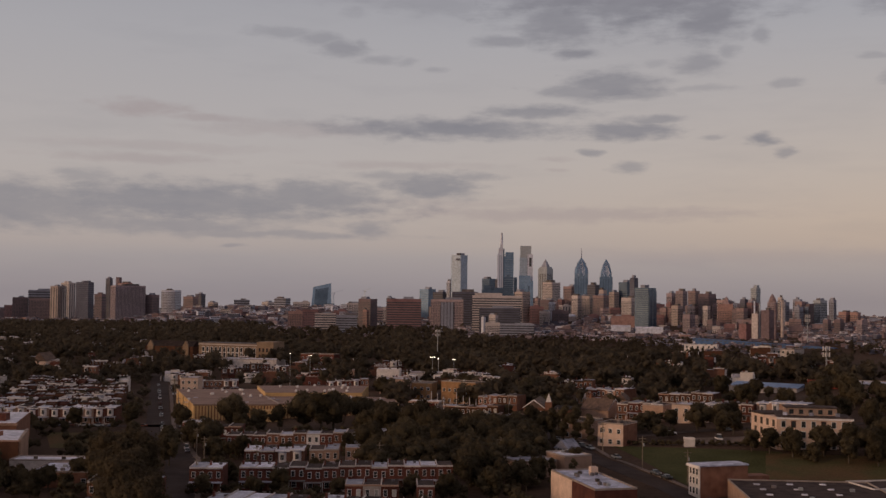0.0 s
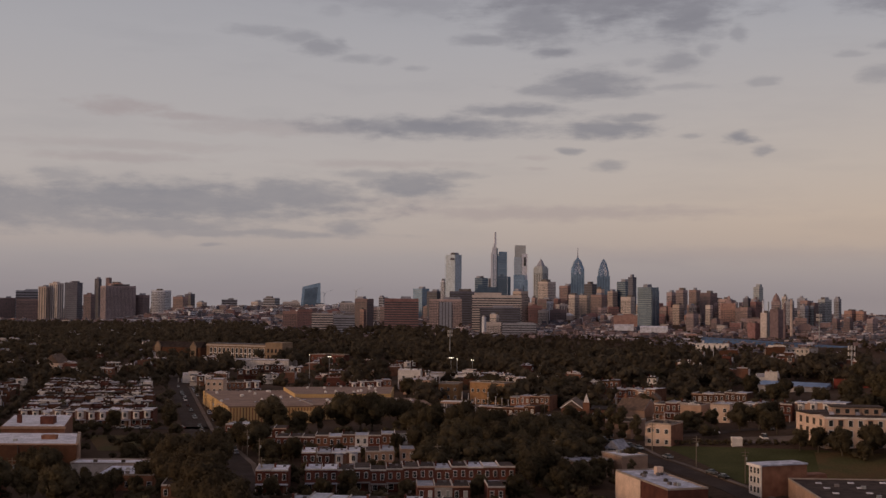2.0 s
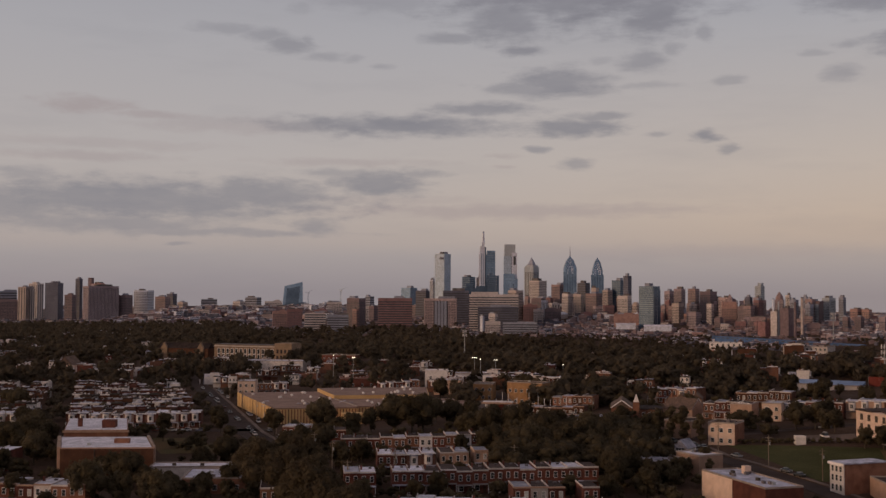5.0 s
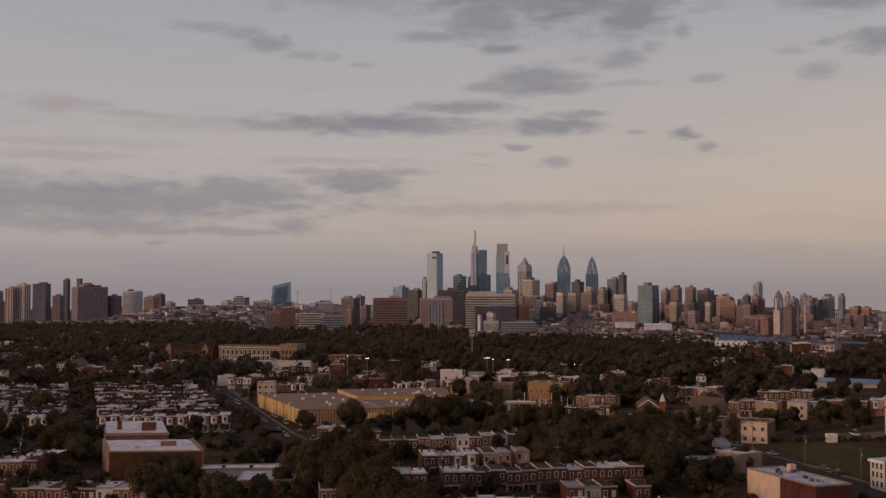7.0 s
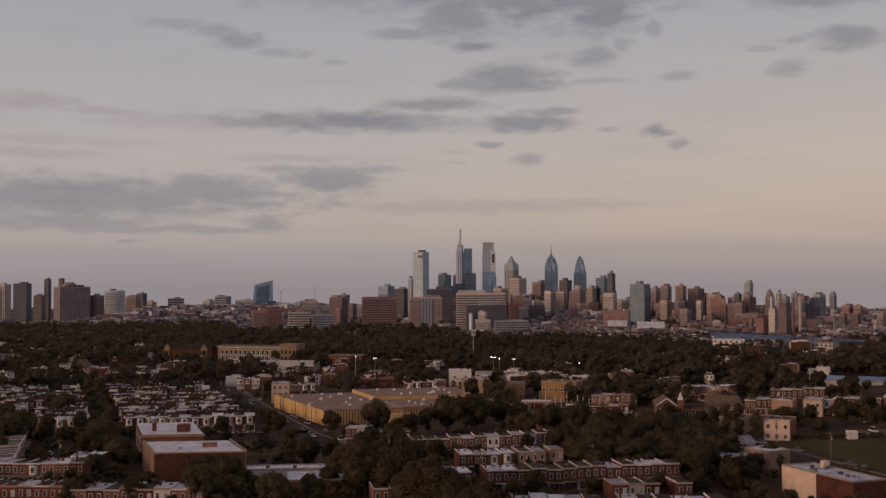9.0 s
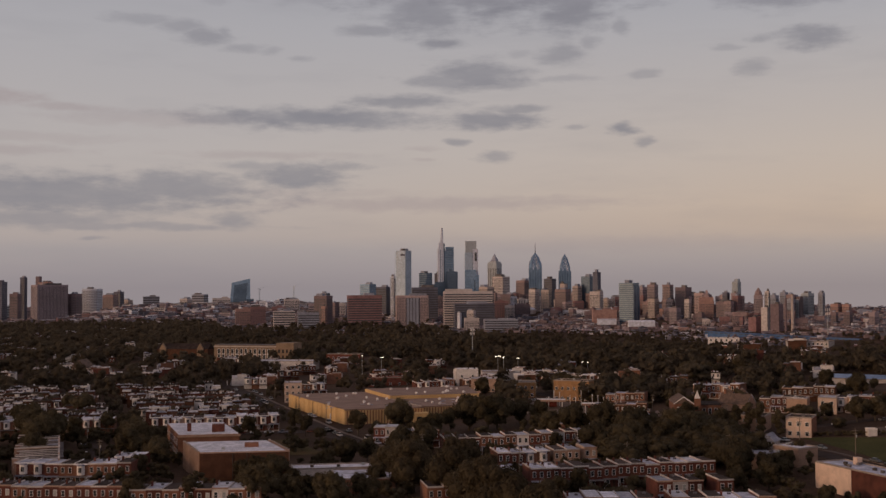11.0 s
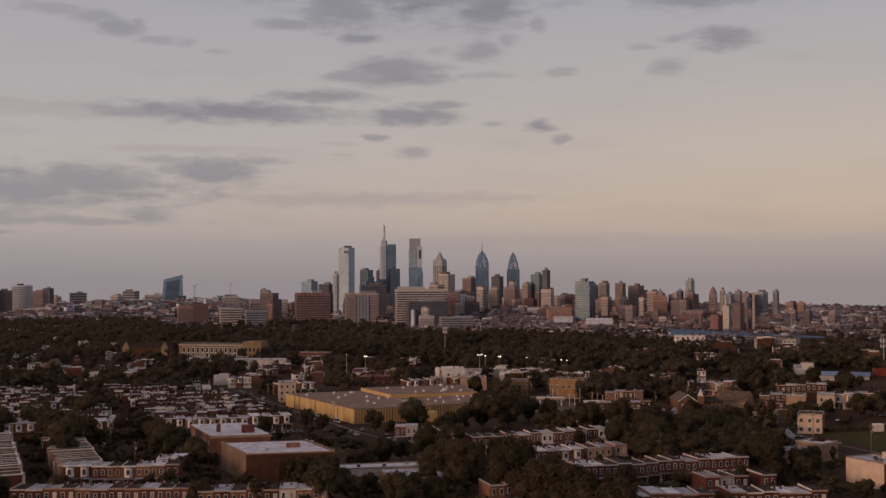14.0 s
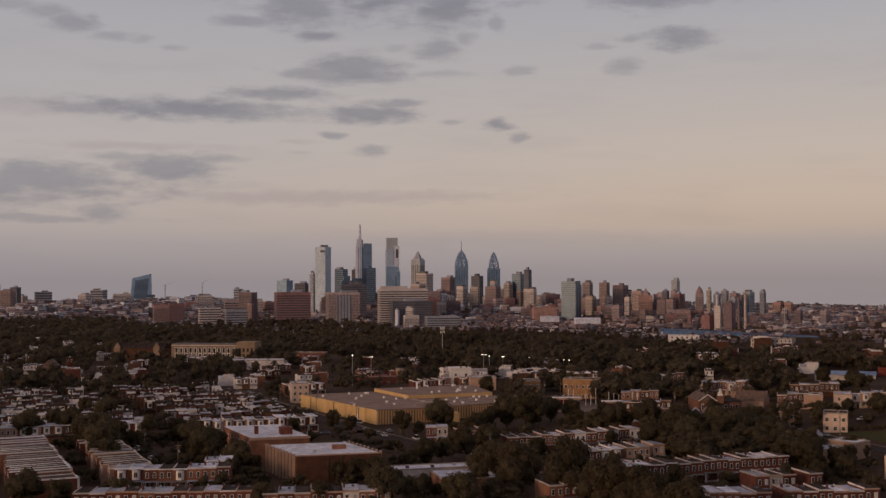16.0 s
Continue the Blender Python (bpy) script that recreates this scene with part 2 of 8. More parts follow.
mat("roof_red", (0.22, 0.05, 0.04), (0.30, 0.075, 0.055), scale=0.3, vary=0.2)
mat("shingle", (0.106, 0.0709, 0.0567), (0.18, 0.118, 0.0945), scale=0.5, fine=3, vary=0.25, bump=0.3)
mat("siding_yellow", (0.52, 0.33, 0.15), (0.62, 0.41, 0.20), scale=0.15, vary=0.05, stretch=(1, 1, 0.2))
mat("trim_white", (0.64, 0.59, 0.59), (0.78, 0.72, 0.72), vary=0.1)
mat("trim_dark", (0.05, 0.04, 0.035), (0.09, 0.07, 0.06), vary=0.2)
mat("door_paint", (0.10, 0.05, 0.04), (0.20, 0.10, 0.07), vary=0.5)
mat("window_glass", (0.025, 0.028, 0.033), (0.045, 0.05, 0.056), rough=0.12, spec=0.6)
mat("window_blind", (0.35, 0.34, 0.33), (0.48, 0.47, 0.45), rough=0.5, vary=0.35)
mat("asphalt", (0.050, 0.037, 0.034), (0.072, 0.054, 0.050), scale=0.15, rough=0.95, spec=0.06)
mat("asphalt_pale", (0.138, 0.104, 0.0898), (0.201, 0.156, 0.137), scale=0.1, rough=0.95, spec=0.06)
mat("concrete", (0.276, 0.222, 0.198), (0.382, 0.312, 0.283), scale=0.3, vary=0.15)
mat("grass", (0.050, 0.050, 0.020), (0.070, 0.068, 0.029), scale=0.06, fine=1.5, rough=0.95, c3=(0.09, 0.085, 0.04), spec=0.06)
mat("dry_grass", (0.117, 0.0709, 0.0378), (0.0795, 0.0709, 0.0331), scale=0.08, fine=1.5, rough=0.95, spec=0.06)
mat("soil", (0.056, 0.036, 0.026), (0.082, 0.053, 0.040), scale=0.03, fine=0.6, rough=0.97, c3=(0.090, 0.068, 0.055), spec=0.06)
mat("bark", (0.06, 0.045, 0.035), (0.10, 0.08, 0.06), scale=1.5, stretch=(1, 1, 0.2))
mat("leaf", (0.078, 0.061, 0.038), (0.112, 0.088, 0.053), scale=0.35, fine=1.2, vary=0.3, rough=0.8, spec=0.15)
mat("leaf_olive", (0.080, 0.060, 0.038), (0.104, 0.079, 0.048), scale=0.35, fine=1.2, vary=0.15, rough=0.8, spec=0.15)
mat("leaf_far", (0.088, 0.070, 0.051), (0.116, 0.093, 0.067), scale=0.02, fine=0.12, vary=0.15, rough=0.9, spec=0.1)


def let_light_through(name, share):
    """Leaves pass part of the light to their shaded side."""
    nt = MATS[name].node_tree
    bsdf, out = nt.nodes["Principled BSDF"], nt.nodes["Material Output"]
    tr, mix = nt.nodes.new("ShaderNodeBsdfTranslucent"), nt.nodes.new("ShaderNodeMixShader")
    nt.links.new(bsdf.inputs["Base Color"].links[0].from_socket, tr.inputs["Color"])
    mix.inputs[0].default_value = share
    nt.links.new(bsdf.outputs[0], mix.inputs[1])
    nt.links.new(tr.outputs[0], mix.inputs[2])
    nt.links.new(mix.outputs[0], out.inputs["Surface"])


for _n in ("leaf", "leaf_olive", "leaf_far"):
    let_light_through(_n, 0.45)
mat("wood_pole", (0.16, 0.12, 0.09), (0.24, 0.19, 0.15), vary=0.2)
mat("metal_grey", (0.30, 0.30, 0.31), (0.42, 0.42, 0.43), rough=0.5, metal=0.5)
mat("rubber", (0.02, 0.02, 0.02), (0.03, 0.03, 0.03))
mat("car_paint", (0.25, 0.25, 0.26), (0.30, 0.30, 0.31), rough=0.3, vary=0.9, spec=0.6)
mat("fence_red", (0.15, 0.032, 0.026), (0.20, 0.045, 0.034), vary=0.1)
# city walls and glass; the wall colours carry distance haze: bluer, dark tones lifted
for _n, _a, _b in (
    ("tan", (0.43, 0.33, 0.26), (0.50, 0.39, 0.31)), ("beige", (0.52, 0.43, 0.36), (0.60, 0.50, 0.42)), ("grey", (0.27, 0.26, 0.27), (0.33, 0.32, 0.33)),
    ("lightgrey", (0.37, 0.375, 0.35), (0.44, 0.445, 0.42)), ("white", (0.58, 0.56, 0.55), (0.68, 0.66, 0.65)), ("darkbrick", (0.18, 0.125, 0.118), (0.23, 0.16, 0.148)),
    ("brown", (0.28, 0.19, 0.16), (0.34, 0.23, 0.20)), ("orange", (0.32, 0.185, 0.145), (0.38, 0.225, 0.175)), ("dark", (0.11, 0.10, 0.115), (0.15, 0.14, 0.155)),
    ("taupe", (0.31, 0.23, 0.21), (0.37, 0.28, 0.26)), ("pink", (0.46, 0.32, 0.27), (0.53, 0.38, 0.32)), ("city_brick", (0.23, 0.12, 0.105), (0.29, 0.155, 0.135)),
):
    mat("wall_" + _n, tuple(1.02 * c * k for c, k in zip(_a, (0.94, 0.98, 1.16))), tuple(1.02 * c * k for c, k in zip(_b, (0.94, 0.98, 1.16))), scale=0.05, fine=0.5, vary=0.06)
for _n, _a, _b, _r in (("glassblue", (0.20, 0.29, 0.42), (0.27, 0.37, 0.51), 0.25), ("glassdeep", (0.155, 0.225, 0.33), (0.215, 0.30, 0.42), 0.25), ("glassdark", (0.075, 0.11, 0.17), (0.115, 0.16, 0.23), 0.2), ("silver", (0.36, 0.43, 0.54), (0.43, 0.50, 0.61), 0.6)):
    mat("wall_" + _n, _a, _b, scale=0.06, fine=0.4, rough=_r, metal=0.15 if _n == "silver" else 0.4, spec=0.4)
mat("city_glass", (0.055, 0.055, 0.068), (0.085, 0.085, 0.10), scale=0.2, rough=0.4, spec=0.3)
mat("city_mullion", (0.16, 0.19, 0.23), (0.22, 0.25, 0.29), rough=0.4, metal=0.4)


def lamp_mat(name, colour, power):
    m = bpy.data.materials.new(name)
    m.use_nodes = True
    b = m.node_tree.nodes["Principled BSDF"]
    b.inputs["Emission Color"].default_value = (*colour, 1)
    b.inputs["Emission Strength"].default_value = power
    MATS[name] = m


lamp_mat("lamp_glow", (1.0, 0.82, 0.58), 4.0)


# ---- mesh helpers ----
class Geo:
    """Collects faces; boxes, prisms, cylinders and roofs are added in the thing's own frame of axes."""

    def __init__(self):
        self.v, self.f = [], []

    def quad(self, *pts):
        n = len(self.v)
        self.v += [tuple(p) for p in pts]
        self.f.append(tuple(range(n, n + len(pts))))
        return self

    def prism(self, poly, z0, z1, top=True, bottom=False, poly2=None):
        n, k = len(self.v), len(poly)
        up = poly2 or poly
        self.v += [(x, y, z0) for x, y in poly] + [(x, y, z1) for x, y in up]
        self.f += [(n + i, n + (i + 1) % k, n + k + (i + 1) % k, n + k + i) for i in range(k)]
        if top:
            self.f.append(tuple(n + k + i for i in range(k)))
        if bottom:
            self.f.append(tuple(n + i for i in reversed(range(k))))
        return self

    def box(self, x0, y0, z0, x1, y1, z1):
        return self.prism([(x0, y0), (x1, y0), (x1, y1), (x0, y1)], z0, z1, True, True)

    def cyl(self, x, y, r0, z0, z1, r1=None, n=8):
        a = [(math.cos(2 * math.pi * i / n), math.sin(2 * math.pi * i / n)) for i in range(n)]
        r1 = r0 if r1 is None else r1
        return self.prism([(x + r0 * c, y + r0 * s) for c, s in a], z0, z1, True, True, [(x + r1 * c, y + r1 * s) for c, s in a])

    def tube(self, a, b, r0, r1, n=6):
        a, b = Vector(a), Vector(b)
        t = (b - a).normalized()
        u = t.orthogonal().normalized()
        w = t.cross(u)
        k = len(self.v)
        for p, r in ((a, r0), (b, r1)):
            self.v += [tuple(p + (u * math.cos(2 * math.pi * i / n) + w * math.sin(2 * math.pi * i / n)) * r) for i in range(n)]
        self.f += [(k + i, k + (i + 1) % n, k + n + (i + 1) % n, k + n + i) for i in range(n)]
        self.f.append(tuple(k + n + i for i in range(n)))
        return self

    def gable(self, x0, y0, x1, y1, z0, z1, along="x"):
        if along == "x":
            m = (y0 + y1) / 2
            a, b, c, d, e, g = (x0, y0, z0), (x1, y0, z0), (x1, y1, z0), (x0, y1, z0), (x0, m, z1), (x1, m, z1)
            self.quad(a, b, g, e).quad(c, d, e, g).quad(b, c, g).quad(d, a, e)
        else:
            m = (x0 + x1) / 2
            a, b, c, d, e, g = (x0, y0, z0), (x1, y0, z0), (x1, y1, z0), (x0, y1, z0), (m, y0, z1), (m, y1, z1)
            self.quad(b, c, g, e).quad(d, a, e, g).quad(a, b, e).quad(c, d, g)
        return self

    def mesh(self, name, material, smooth=False):
        me = bpy.data.meshes.new(name)
        me.from_pydata(self.v, [], self.f)
        me.materials.append(MATS[material])
        me.validate()
        me.update()
        if smooth:
            for p in me.polygons:
                p.use_smooth = True
        return me


def part(name, geo, material, parent, label="", kind=""):
    """One mesh object under a thing or a part."""
    me = geo if isinstance(geo, bpy.types.Mesh) else geo.mesh(name, material)
    ob = new(name, me)
    ob.parent = parent
    return tagged(ob, label=label, kind=kind)


def thing(name, m, label, category, group=""):
    ob = new(name)
    ob.empty_display_size = 1
    ob.matrix_basis = m
    return tagged(ob, label, category, group)


def smooth01(a, b, x):
    t = min(1.0, max(0.0, (x - a) / (b - a)))
    return t * t * (3 - 2 * t)


def land(x, y):
    """The height of the ground: level in the west, a long rise to the east, a low ridge behind the city and one before its western blocks."""
    t = min(1.0, max(0.0, (x + 0.12 * (y - 400) + 70) / 450))
    s = (y + 3.3 * x - 2150) / 3.45
    z = 33 * t ** 1.3 + 7 * math.exp(-((s - 150) / 120) ** 2) * t + 9 * math.exp(-((x - 345) / 85) ** 2 - ((y - 830) / 140) ** 2)
    rise = 28 * math.exp(-((y - 2350) / 190) ** 2) * smooth01(-640, -480, x) * (1 - smooth01(-190, -60, x))
    return rise + z * (1 - smooth01(250, 900, s)) * smooth01(290, 420, y) - 38 * smooth01(1900, 4500, math.hypot(x, y))


def on_land(x, y, turn=0, lift=0.0):
    return pose(x, y, land(x, y) + lift, 0, 0, turn)


# ---- the ground: one sheet to the horizon ----
def build_ground():
    g = Geo()
    rings, spokes = [0.0], 192
    r = 30.0
    while r < 4900:
        rings.append(r)
        r *= 1.035
    rings.append(4900)
    cx, cy = -100.0, 0.0
    for r in rings:
        for i in range(spokes):
            a = 2 * math.pi * i / spokes
            x, y = cx + r * math.sin(a), cy + r * math.cos(a)
            g.v.append((x, y, land(x, y)))
    for k in range(len(rings) - 1):
        for i in range(spokes):
            j = (i + 1) % spokes
            g.f.append((k * spokes + i, (k + 1) * spokes + i, (k + 1) * spokes + j, k * spokes + j))
    me = g.mesh("ground", "soil", True)
    me.flip_normals()
    tagged(new("ground", me), "dark ground of yards, soil and rough grass", "ground", kind="structure")


build_ground()


def strip(name, pts, width, material, label, category, lift=0.12, step=8.0, thick=0.25):
    """A band of road or paving laid over the ground along a line of places."""
    g = Geo()
    line = []
    for a, b in zip(pts, pts[1:]):
        n = max(1, int(math.dist(a, b) / step))
        line += [(a[0] + (b[0] - a[0]) * i / n, a[1] + (b[1] - a[1]) * i / n) for i in range(n)]
    line.append(pts[-1])
    for i, p in enumerate(line):
        a, b = line[max(0, i - 1)], line[min(len(line) - 1, i + 1)]
        w = Vector((b[1] - a[1], a[0] - b[0])).normalized() * width / 2
        for sx in (-1, 1):
            x, y = p[0] + w.x * sx, p[1] + w.y * sx
            z = land(x, y) + lift
            g.v += [(x, y, z), (x, y, z - thick - 0.3)]
    for i in range(len(line) - 1):
        k = 4 * i
        g.f += [(k, k + 2, k + 6, k + 4), (k + 2, k + 3, k + 7, k + 6), (k + 1, k, k + 4, k + 5)]
    return tagged(new(name, g.mesh(name, material)), label, category, kind="structure")


def area(name, corners, material, label, category, lift=0.1):
    """A flat-laid patch (lot, lawn) over the ground, cut into a fine net to follow it."""
    a, b, c, d = [Vector(p) for p in corners]
    g, n = Geo(), 12
    for i in range(n + 1):
        for j in range(n + 1):
            p = a.lerp(b, i / n).lerp(d.lerp(c, i / n), j / n)
            g.v.append((p.x, p.y, land(p.x, p.y) + lift))
    for i in range(n):
        for j in range(n):
            k = i * (n + 1) + j
            g.f.append((k, k + n + 1, k + n + 2, k + 1))
    return tagged(new(name, g.mesh(name, material)), label, category, kind="structure")


# ---- the city on the skyline ----
def facade(g, w, d, h, pitch, span, fill, rows_from=2.0, lift=0.12, sides="fblr"):
    """Separate windows on the faces of a block that stands on its own middle, a little proud of the wall."""
    ncol = lambda L: max(1, int(L / span))
    for side in sides:
        L = w if side in "fb" else d
        n = ncol(L)
        for k in range(max(1, int((h - rows_from - 1) / pitch))):
            z0 = rows_from + k * pitch
            z1 = z0 + pitch * fill
            for i in range(n):
                a = -L / 2 + (i + 0.5 - 0.33) * L / n
                b = -L / 2 + (i + 0.5 + 0.33) * L / n
                if side == "f":
                    y = -d / 2 - lift
                    g.quad((a, y, z0), (b, y, z0), (b, y, z1), (a, y, z1))
                elif side == "b":
                    y = d / 2 + lift
                    g.quad((b, y, z0), (a, y, z0), (a, y, z1), (b, y, z1))
                elif side == "l":
                    x = -w / 2 - lift
                    g.quad((x, b, z0), (x, a, z0), (x, a, z1), (x, b, z1))
                else:
                    x = w / 2 + lift
                    g.quad((x, a, z0), (x, b, z0), (x, b, z1), (x, a, z1))
    return g


def ring(g, w, d, z0, z1, lift=0.12):
    w, d = w / 2 + lift, d / 2 + lift
    return g.prism([(-w, -d), (w, -d), (w, d), (-w, d)], z0, z1, True, True)


def block(name, x, y, z0, w, d, top, turn, style, wall, label):
    """A city building: wall, roof with plant rooms, and its windows as ribbons, a grid, fins or a curtain wall."""
    h = top - z0
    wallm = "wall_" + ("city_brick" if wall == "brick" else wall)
    t = thing(name, pose(x, y, z0, 0, 0, turn), label, "tower" if name == "high_rise" else "building")
    rr = random.Random(int(abs(x) * 7 + y * 3 + top))
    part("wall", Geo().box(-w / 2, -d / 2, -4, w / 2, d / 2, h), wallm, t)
    roof = Geo().box(-w / 2 + 0.5, -d / 2 + 0.5, h, w / 2 - 0.5, d / 2 - 0.5, h + 0.25)
    part("roof", roof, "roof_grey", t)
    unit = max(1.1, min(3.6, math.hypot(x, y) * 0.0014))
    if style == "bands":
        unit = max(math.hypot(x, y) * 0.0021, 2.2)
        me = ring(Geo(), w, d, 0, unit * 0.5).mesh("window_band", "city_glass")
        z, bands = 1.5, Geo()
        near = "hospital" in label or "flank" in label
        while z < h - unit * 0.6:
            if near:
                part("window_band", me, "", t).matrix_basis = pose(0, 0, z)
            else:
                ring(bands, w, d, z, z + unit * 0.5)
            z += unit
        if not near:
            part("window_band", bands, "city_glass", t, "dark ribbon windows in rows", "stuff")
    elif style == "grid":
        part("window_grid", facade(Geo(), w, d, h, unit, unit * 1.0, 0.55), "city_glass", t, "small dark windows in rows", "stuff")
    elif style == "fins":
        g = Geo()
        n = max(3, int(w / (unit * (0.8 if "ribs" in label else 1.6))))
        for i in range(n):
            a = -w / 2 + (i + 0.5) * w / n
            g.box(a - w / n * 0.15, -d / 2 - 0.3, 0, a + w / n * 0.15, -d / 2 + 0.2, h - unit * 0.7)
        m = max(3, int(d / (unit * 1.6)))
        for i in range(m):
            a = -d / 2 + (i + 0.5) * d / m
            g.box(w / 2 - 0.2, a - d / m * 0.13, 0, w / 2 + 0.3, a + d / m * 0.13, h - unit * 0.7)
            g.box(-w / 2 - 0.3, a - d / m * 0.13, 0, -w / 2 + 0.2, a + d / m * 0.13, h - unit * 0.7)
        part("window_strip", g, "city_glass", t, "tall dark window strips", "stuff")
    elif style == "glass":
        g = Geo()
        z = unit
        while z < h - 0.5:
            ring(g, w, d, z, z + unit * 0.16, 0.15)
            z += unit * 1.3
        part("curtain_wall", g, "city_mullion", t, "thin metal floor bands", "stuff")
    if "glass flank" in label:
        part("glass_flank", Geo().box(w / 2 - 0.1, -d / 2 + 0.4, 0, w / 2 + 0.9, d / 2 - 0.4, h - 2.5), "wall_glassdark", t, "smooth blue glass flank")
        part("mullion", Geo().box(w / 2, -0.25, 0, w / 2 + 1.1, 0.25, h - 2.5), "city_mullion", t)
    # plant rooms and a parapet on the roof
    for k in range(1 if "block" in label else rr.randint(1, 2)):
        a, b = rr.uniform(0.14, 0.3) * w, rr.uniform(0.15, 0.3) * d
        cx, cy = rr.uniform(-0.25, 0.25) * w, rr.uniform(-0.2, 0.2) * d
        part("plant_room", Geo().box(cx - a, cy - b, h + 0.2, cx + a, cy + b, h + min(4.5, 0.06 * h + 1.0)), rr.choice(["roof_grey", wallm, "wall_grey"]), t)
    p = Geo()
    for q in ((-w / 2, -d / 2, w / 2, -d / 2 + 0.4), (-w / 2, d / 2 - 0.4, w / 2, d / 2), (-w / 2, -d / 2 + 0.4, -w / 2 + 0.4, d / 2 - 0.4), (w / 2 - 0.4, -d / 2 + 0.4, w / 2, d / 2 - 0.4)):
        p.box(q[0], q[1], h, q[2], q[3], h + 0.9)
    part("parapet", p, wallm, t)
    return t


block("city_block", -1042, 2927, -23, 53.7, 40.0, 63.3, 19, "bands", "grey", "pale grey long university block with ribbon windows")
block("city_block", -1104, 2968, -24, 43.0, 35.5, 43.9, 20, "grid", "darkbrick", "dark brick low block behind the trees")
block("city_block", -1011, 2844, -21, 52.1, 40.0, 42.2, 19, "grid", "brown", "dark brown low block behind the trees")
block("high_rise", -950, 2785, -19, 22.1, 18.3, 73.2, -18, "fins", "tan", "tan ribbed concrete apartment slab")
block("high_rise", -924, 2794, -19, 26.5, 21.9, 81.8, -26, "fins", "beige", "pale beige concrete apartment tower")
block("high_rise", -857, 2712, -17, 32.3, 26.6, 82.9, -11, "glass", "dark", "dark glass apartment tower with grey core")
block("high_rise", -806, 2666, -16, 20.2, 16.7, 55.1, -18, "grid", "darkbrick", "dark brick flat-roofed block")
block("high_rise", -800, 2715, -17, 12.3, 10.2, 92.9, -24, "grid", "dark", "dark narrow residential tower")
block("city_block", -690, 2483, -12, 66.0, 40.0, 74.4, 32, "fins", "taupe", "wide grey concrete apartment slab with vertical ribs")
upper_block = block("high_rise", -706, 2519, -13, 24.0, 20.0, 80.0, -21, "grid", "orange", "orange-brown brick stepped upper block")
part("stair_tower", Geo().box(-19, -9, 80, -10, 0, 107), "wall_darkbrick", upper_block, "dark brick stair tower")
part("lift_house", Geo().box(4, -8, 90, 15, 4, 95), "wall_orange", upper_block)
block("high_rise", -641, 2500, -12, 23.7, 19.6, 55.2, -30, "grid", "darkbrick", "dark brick stepped block")
block("high_rise", -620, 2588, -14, 34.8, 28.7, 65.7, -15, "grid", "white", "white panelled hospital block")
block("high_rise", -599, 2696, -16, 27.6, 22.8, 51.5, -22, "grid", "brown", "brown brick mid-rise block")
block("high_rise", -591, 2764, -17, 18.8, 15.5, 58.3, -28, "bands", "dark", "dark grey mid-rise block")
block("high_rise", -606, 2992, -22, 20.6, 17.0, 36.1, -37, "grid", "tan", "tan brick low flat-roofed block")
block("city_block", -601, 3393, -30, 45.9, 37.8, 41.9, 10, "bands", "grey", "blue-grey far office block")
block("high_rise", -448, 2908, -19, 24.3, 20.0, 39.4, -36, "grid", "beige", "beige windowless-looking concrete block")
block("high_rise", -418, 2959, -20, 33.0, 27.2, 49.7, -20, "bands", "grey", "grey stepped mid-rise block")
block("city_block", -357, 2872, -18, 43.0, 35.4, 40.5, 7, "grid", "beige", "beige low block beside the slanted tower")
block("city_block", -246, 1903, -6, 25.8, 21.2, 31.4, 7, "grid", "orange", "orange-brown brick low block")
block("city_block", -222, 1904, -5, 24.9, 20.5, 34.4, 6, "grid", "brick", "red-brown brick low block")
block("city_block", -173, 1678, -4, 30.8, 25.4, 32.0, 5, "bands", "beige", "beige long low laboratory block")
block("city_block", -137, 1627, -3, 29.8, 24.6, 30.7, 4, "bands", "grey", "grey low laboratory block")
block("city_block", -170, 2188, -2, 28.5, 23.5, 44.1, 4, "grid", "beige", "beige mid-rise with a flat roof")
block("high_rise", -114, 1736, -0, 22.4, 18.4, 53.9, -31, "grid", "darkbrick", "dark brick mid-rise hospital block")
block("high_rise", -113, 1683, -1, 7.7, 6.3, 38.1, -37, "grid", "orange", "orange brick narrow block")
block("high_rise", -103, 2268, 3, 13.9, 11.5, 55.3, -46, "bands", "grey", "grey mid-rise with roof cranes")
block("city_block", -55, 1641, 3, 48.9, 40.0, 54.8, 1, "bands", "brick", "wide red brick hospital block with fine bands")
block("high_rise", -27, 2081, 9, 22.9, 18.9, 72.0, -44, "glass", "glassblue", "blue glass block with a sloping roof")
block("high_rise", -4, 2006, 10, 20.1, 16.5, 66.8, -29, "bands", "dark", "dark stepped block with rooftop frames")
block("high_rise", 12, 1976, 11, 7.5, 6.2, 85.6, -35, "fins", "white", "narrow white slab beside a tall tower")
silver_tower = block("high_rise", 29, 1958, 13, 21.5, 17.7, 130.5, -42, "slab", "silver", "tall pale silver glass tower with flat top")
stone_block = block("city_block", 7, 1551, 6, 44.0, 36.3, 54.8, -1, "grid", "pink", "pinkish stone hospital block with a tall glazed centre")
block("city_block", 33, 1630, 9, 36.9, 30.4, 66.0, -2, "bands", "dark", "dark glass flat-topped hospital block")
block("high_rise", 88, 2153, 22, 19.6, 16.2, 93.7, -47, "glass", "glassdark", "dark blue glass tower with flat top")
block("high_rise", 108, 2076, 24, 17.6, 14.5, 91.8, -32, "grid", "dark", "dark grey stone tower with flat roof")
block("high_rise", 116, 1971, 23, 15.7, 13.0, 94.0, -8, "glass", "glassdark", "blue glass stepped tower")
block("high_rise", 137, 1878, 24, 17.0, 14.1, 78.0, -12, "glass", "glassdark", "blue glass tower in front of a pale tower")
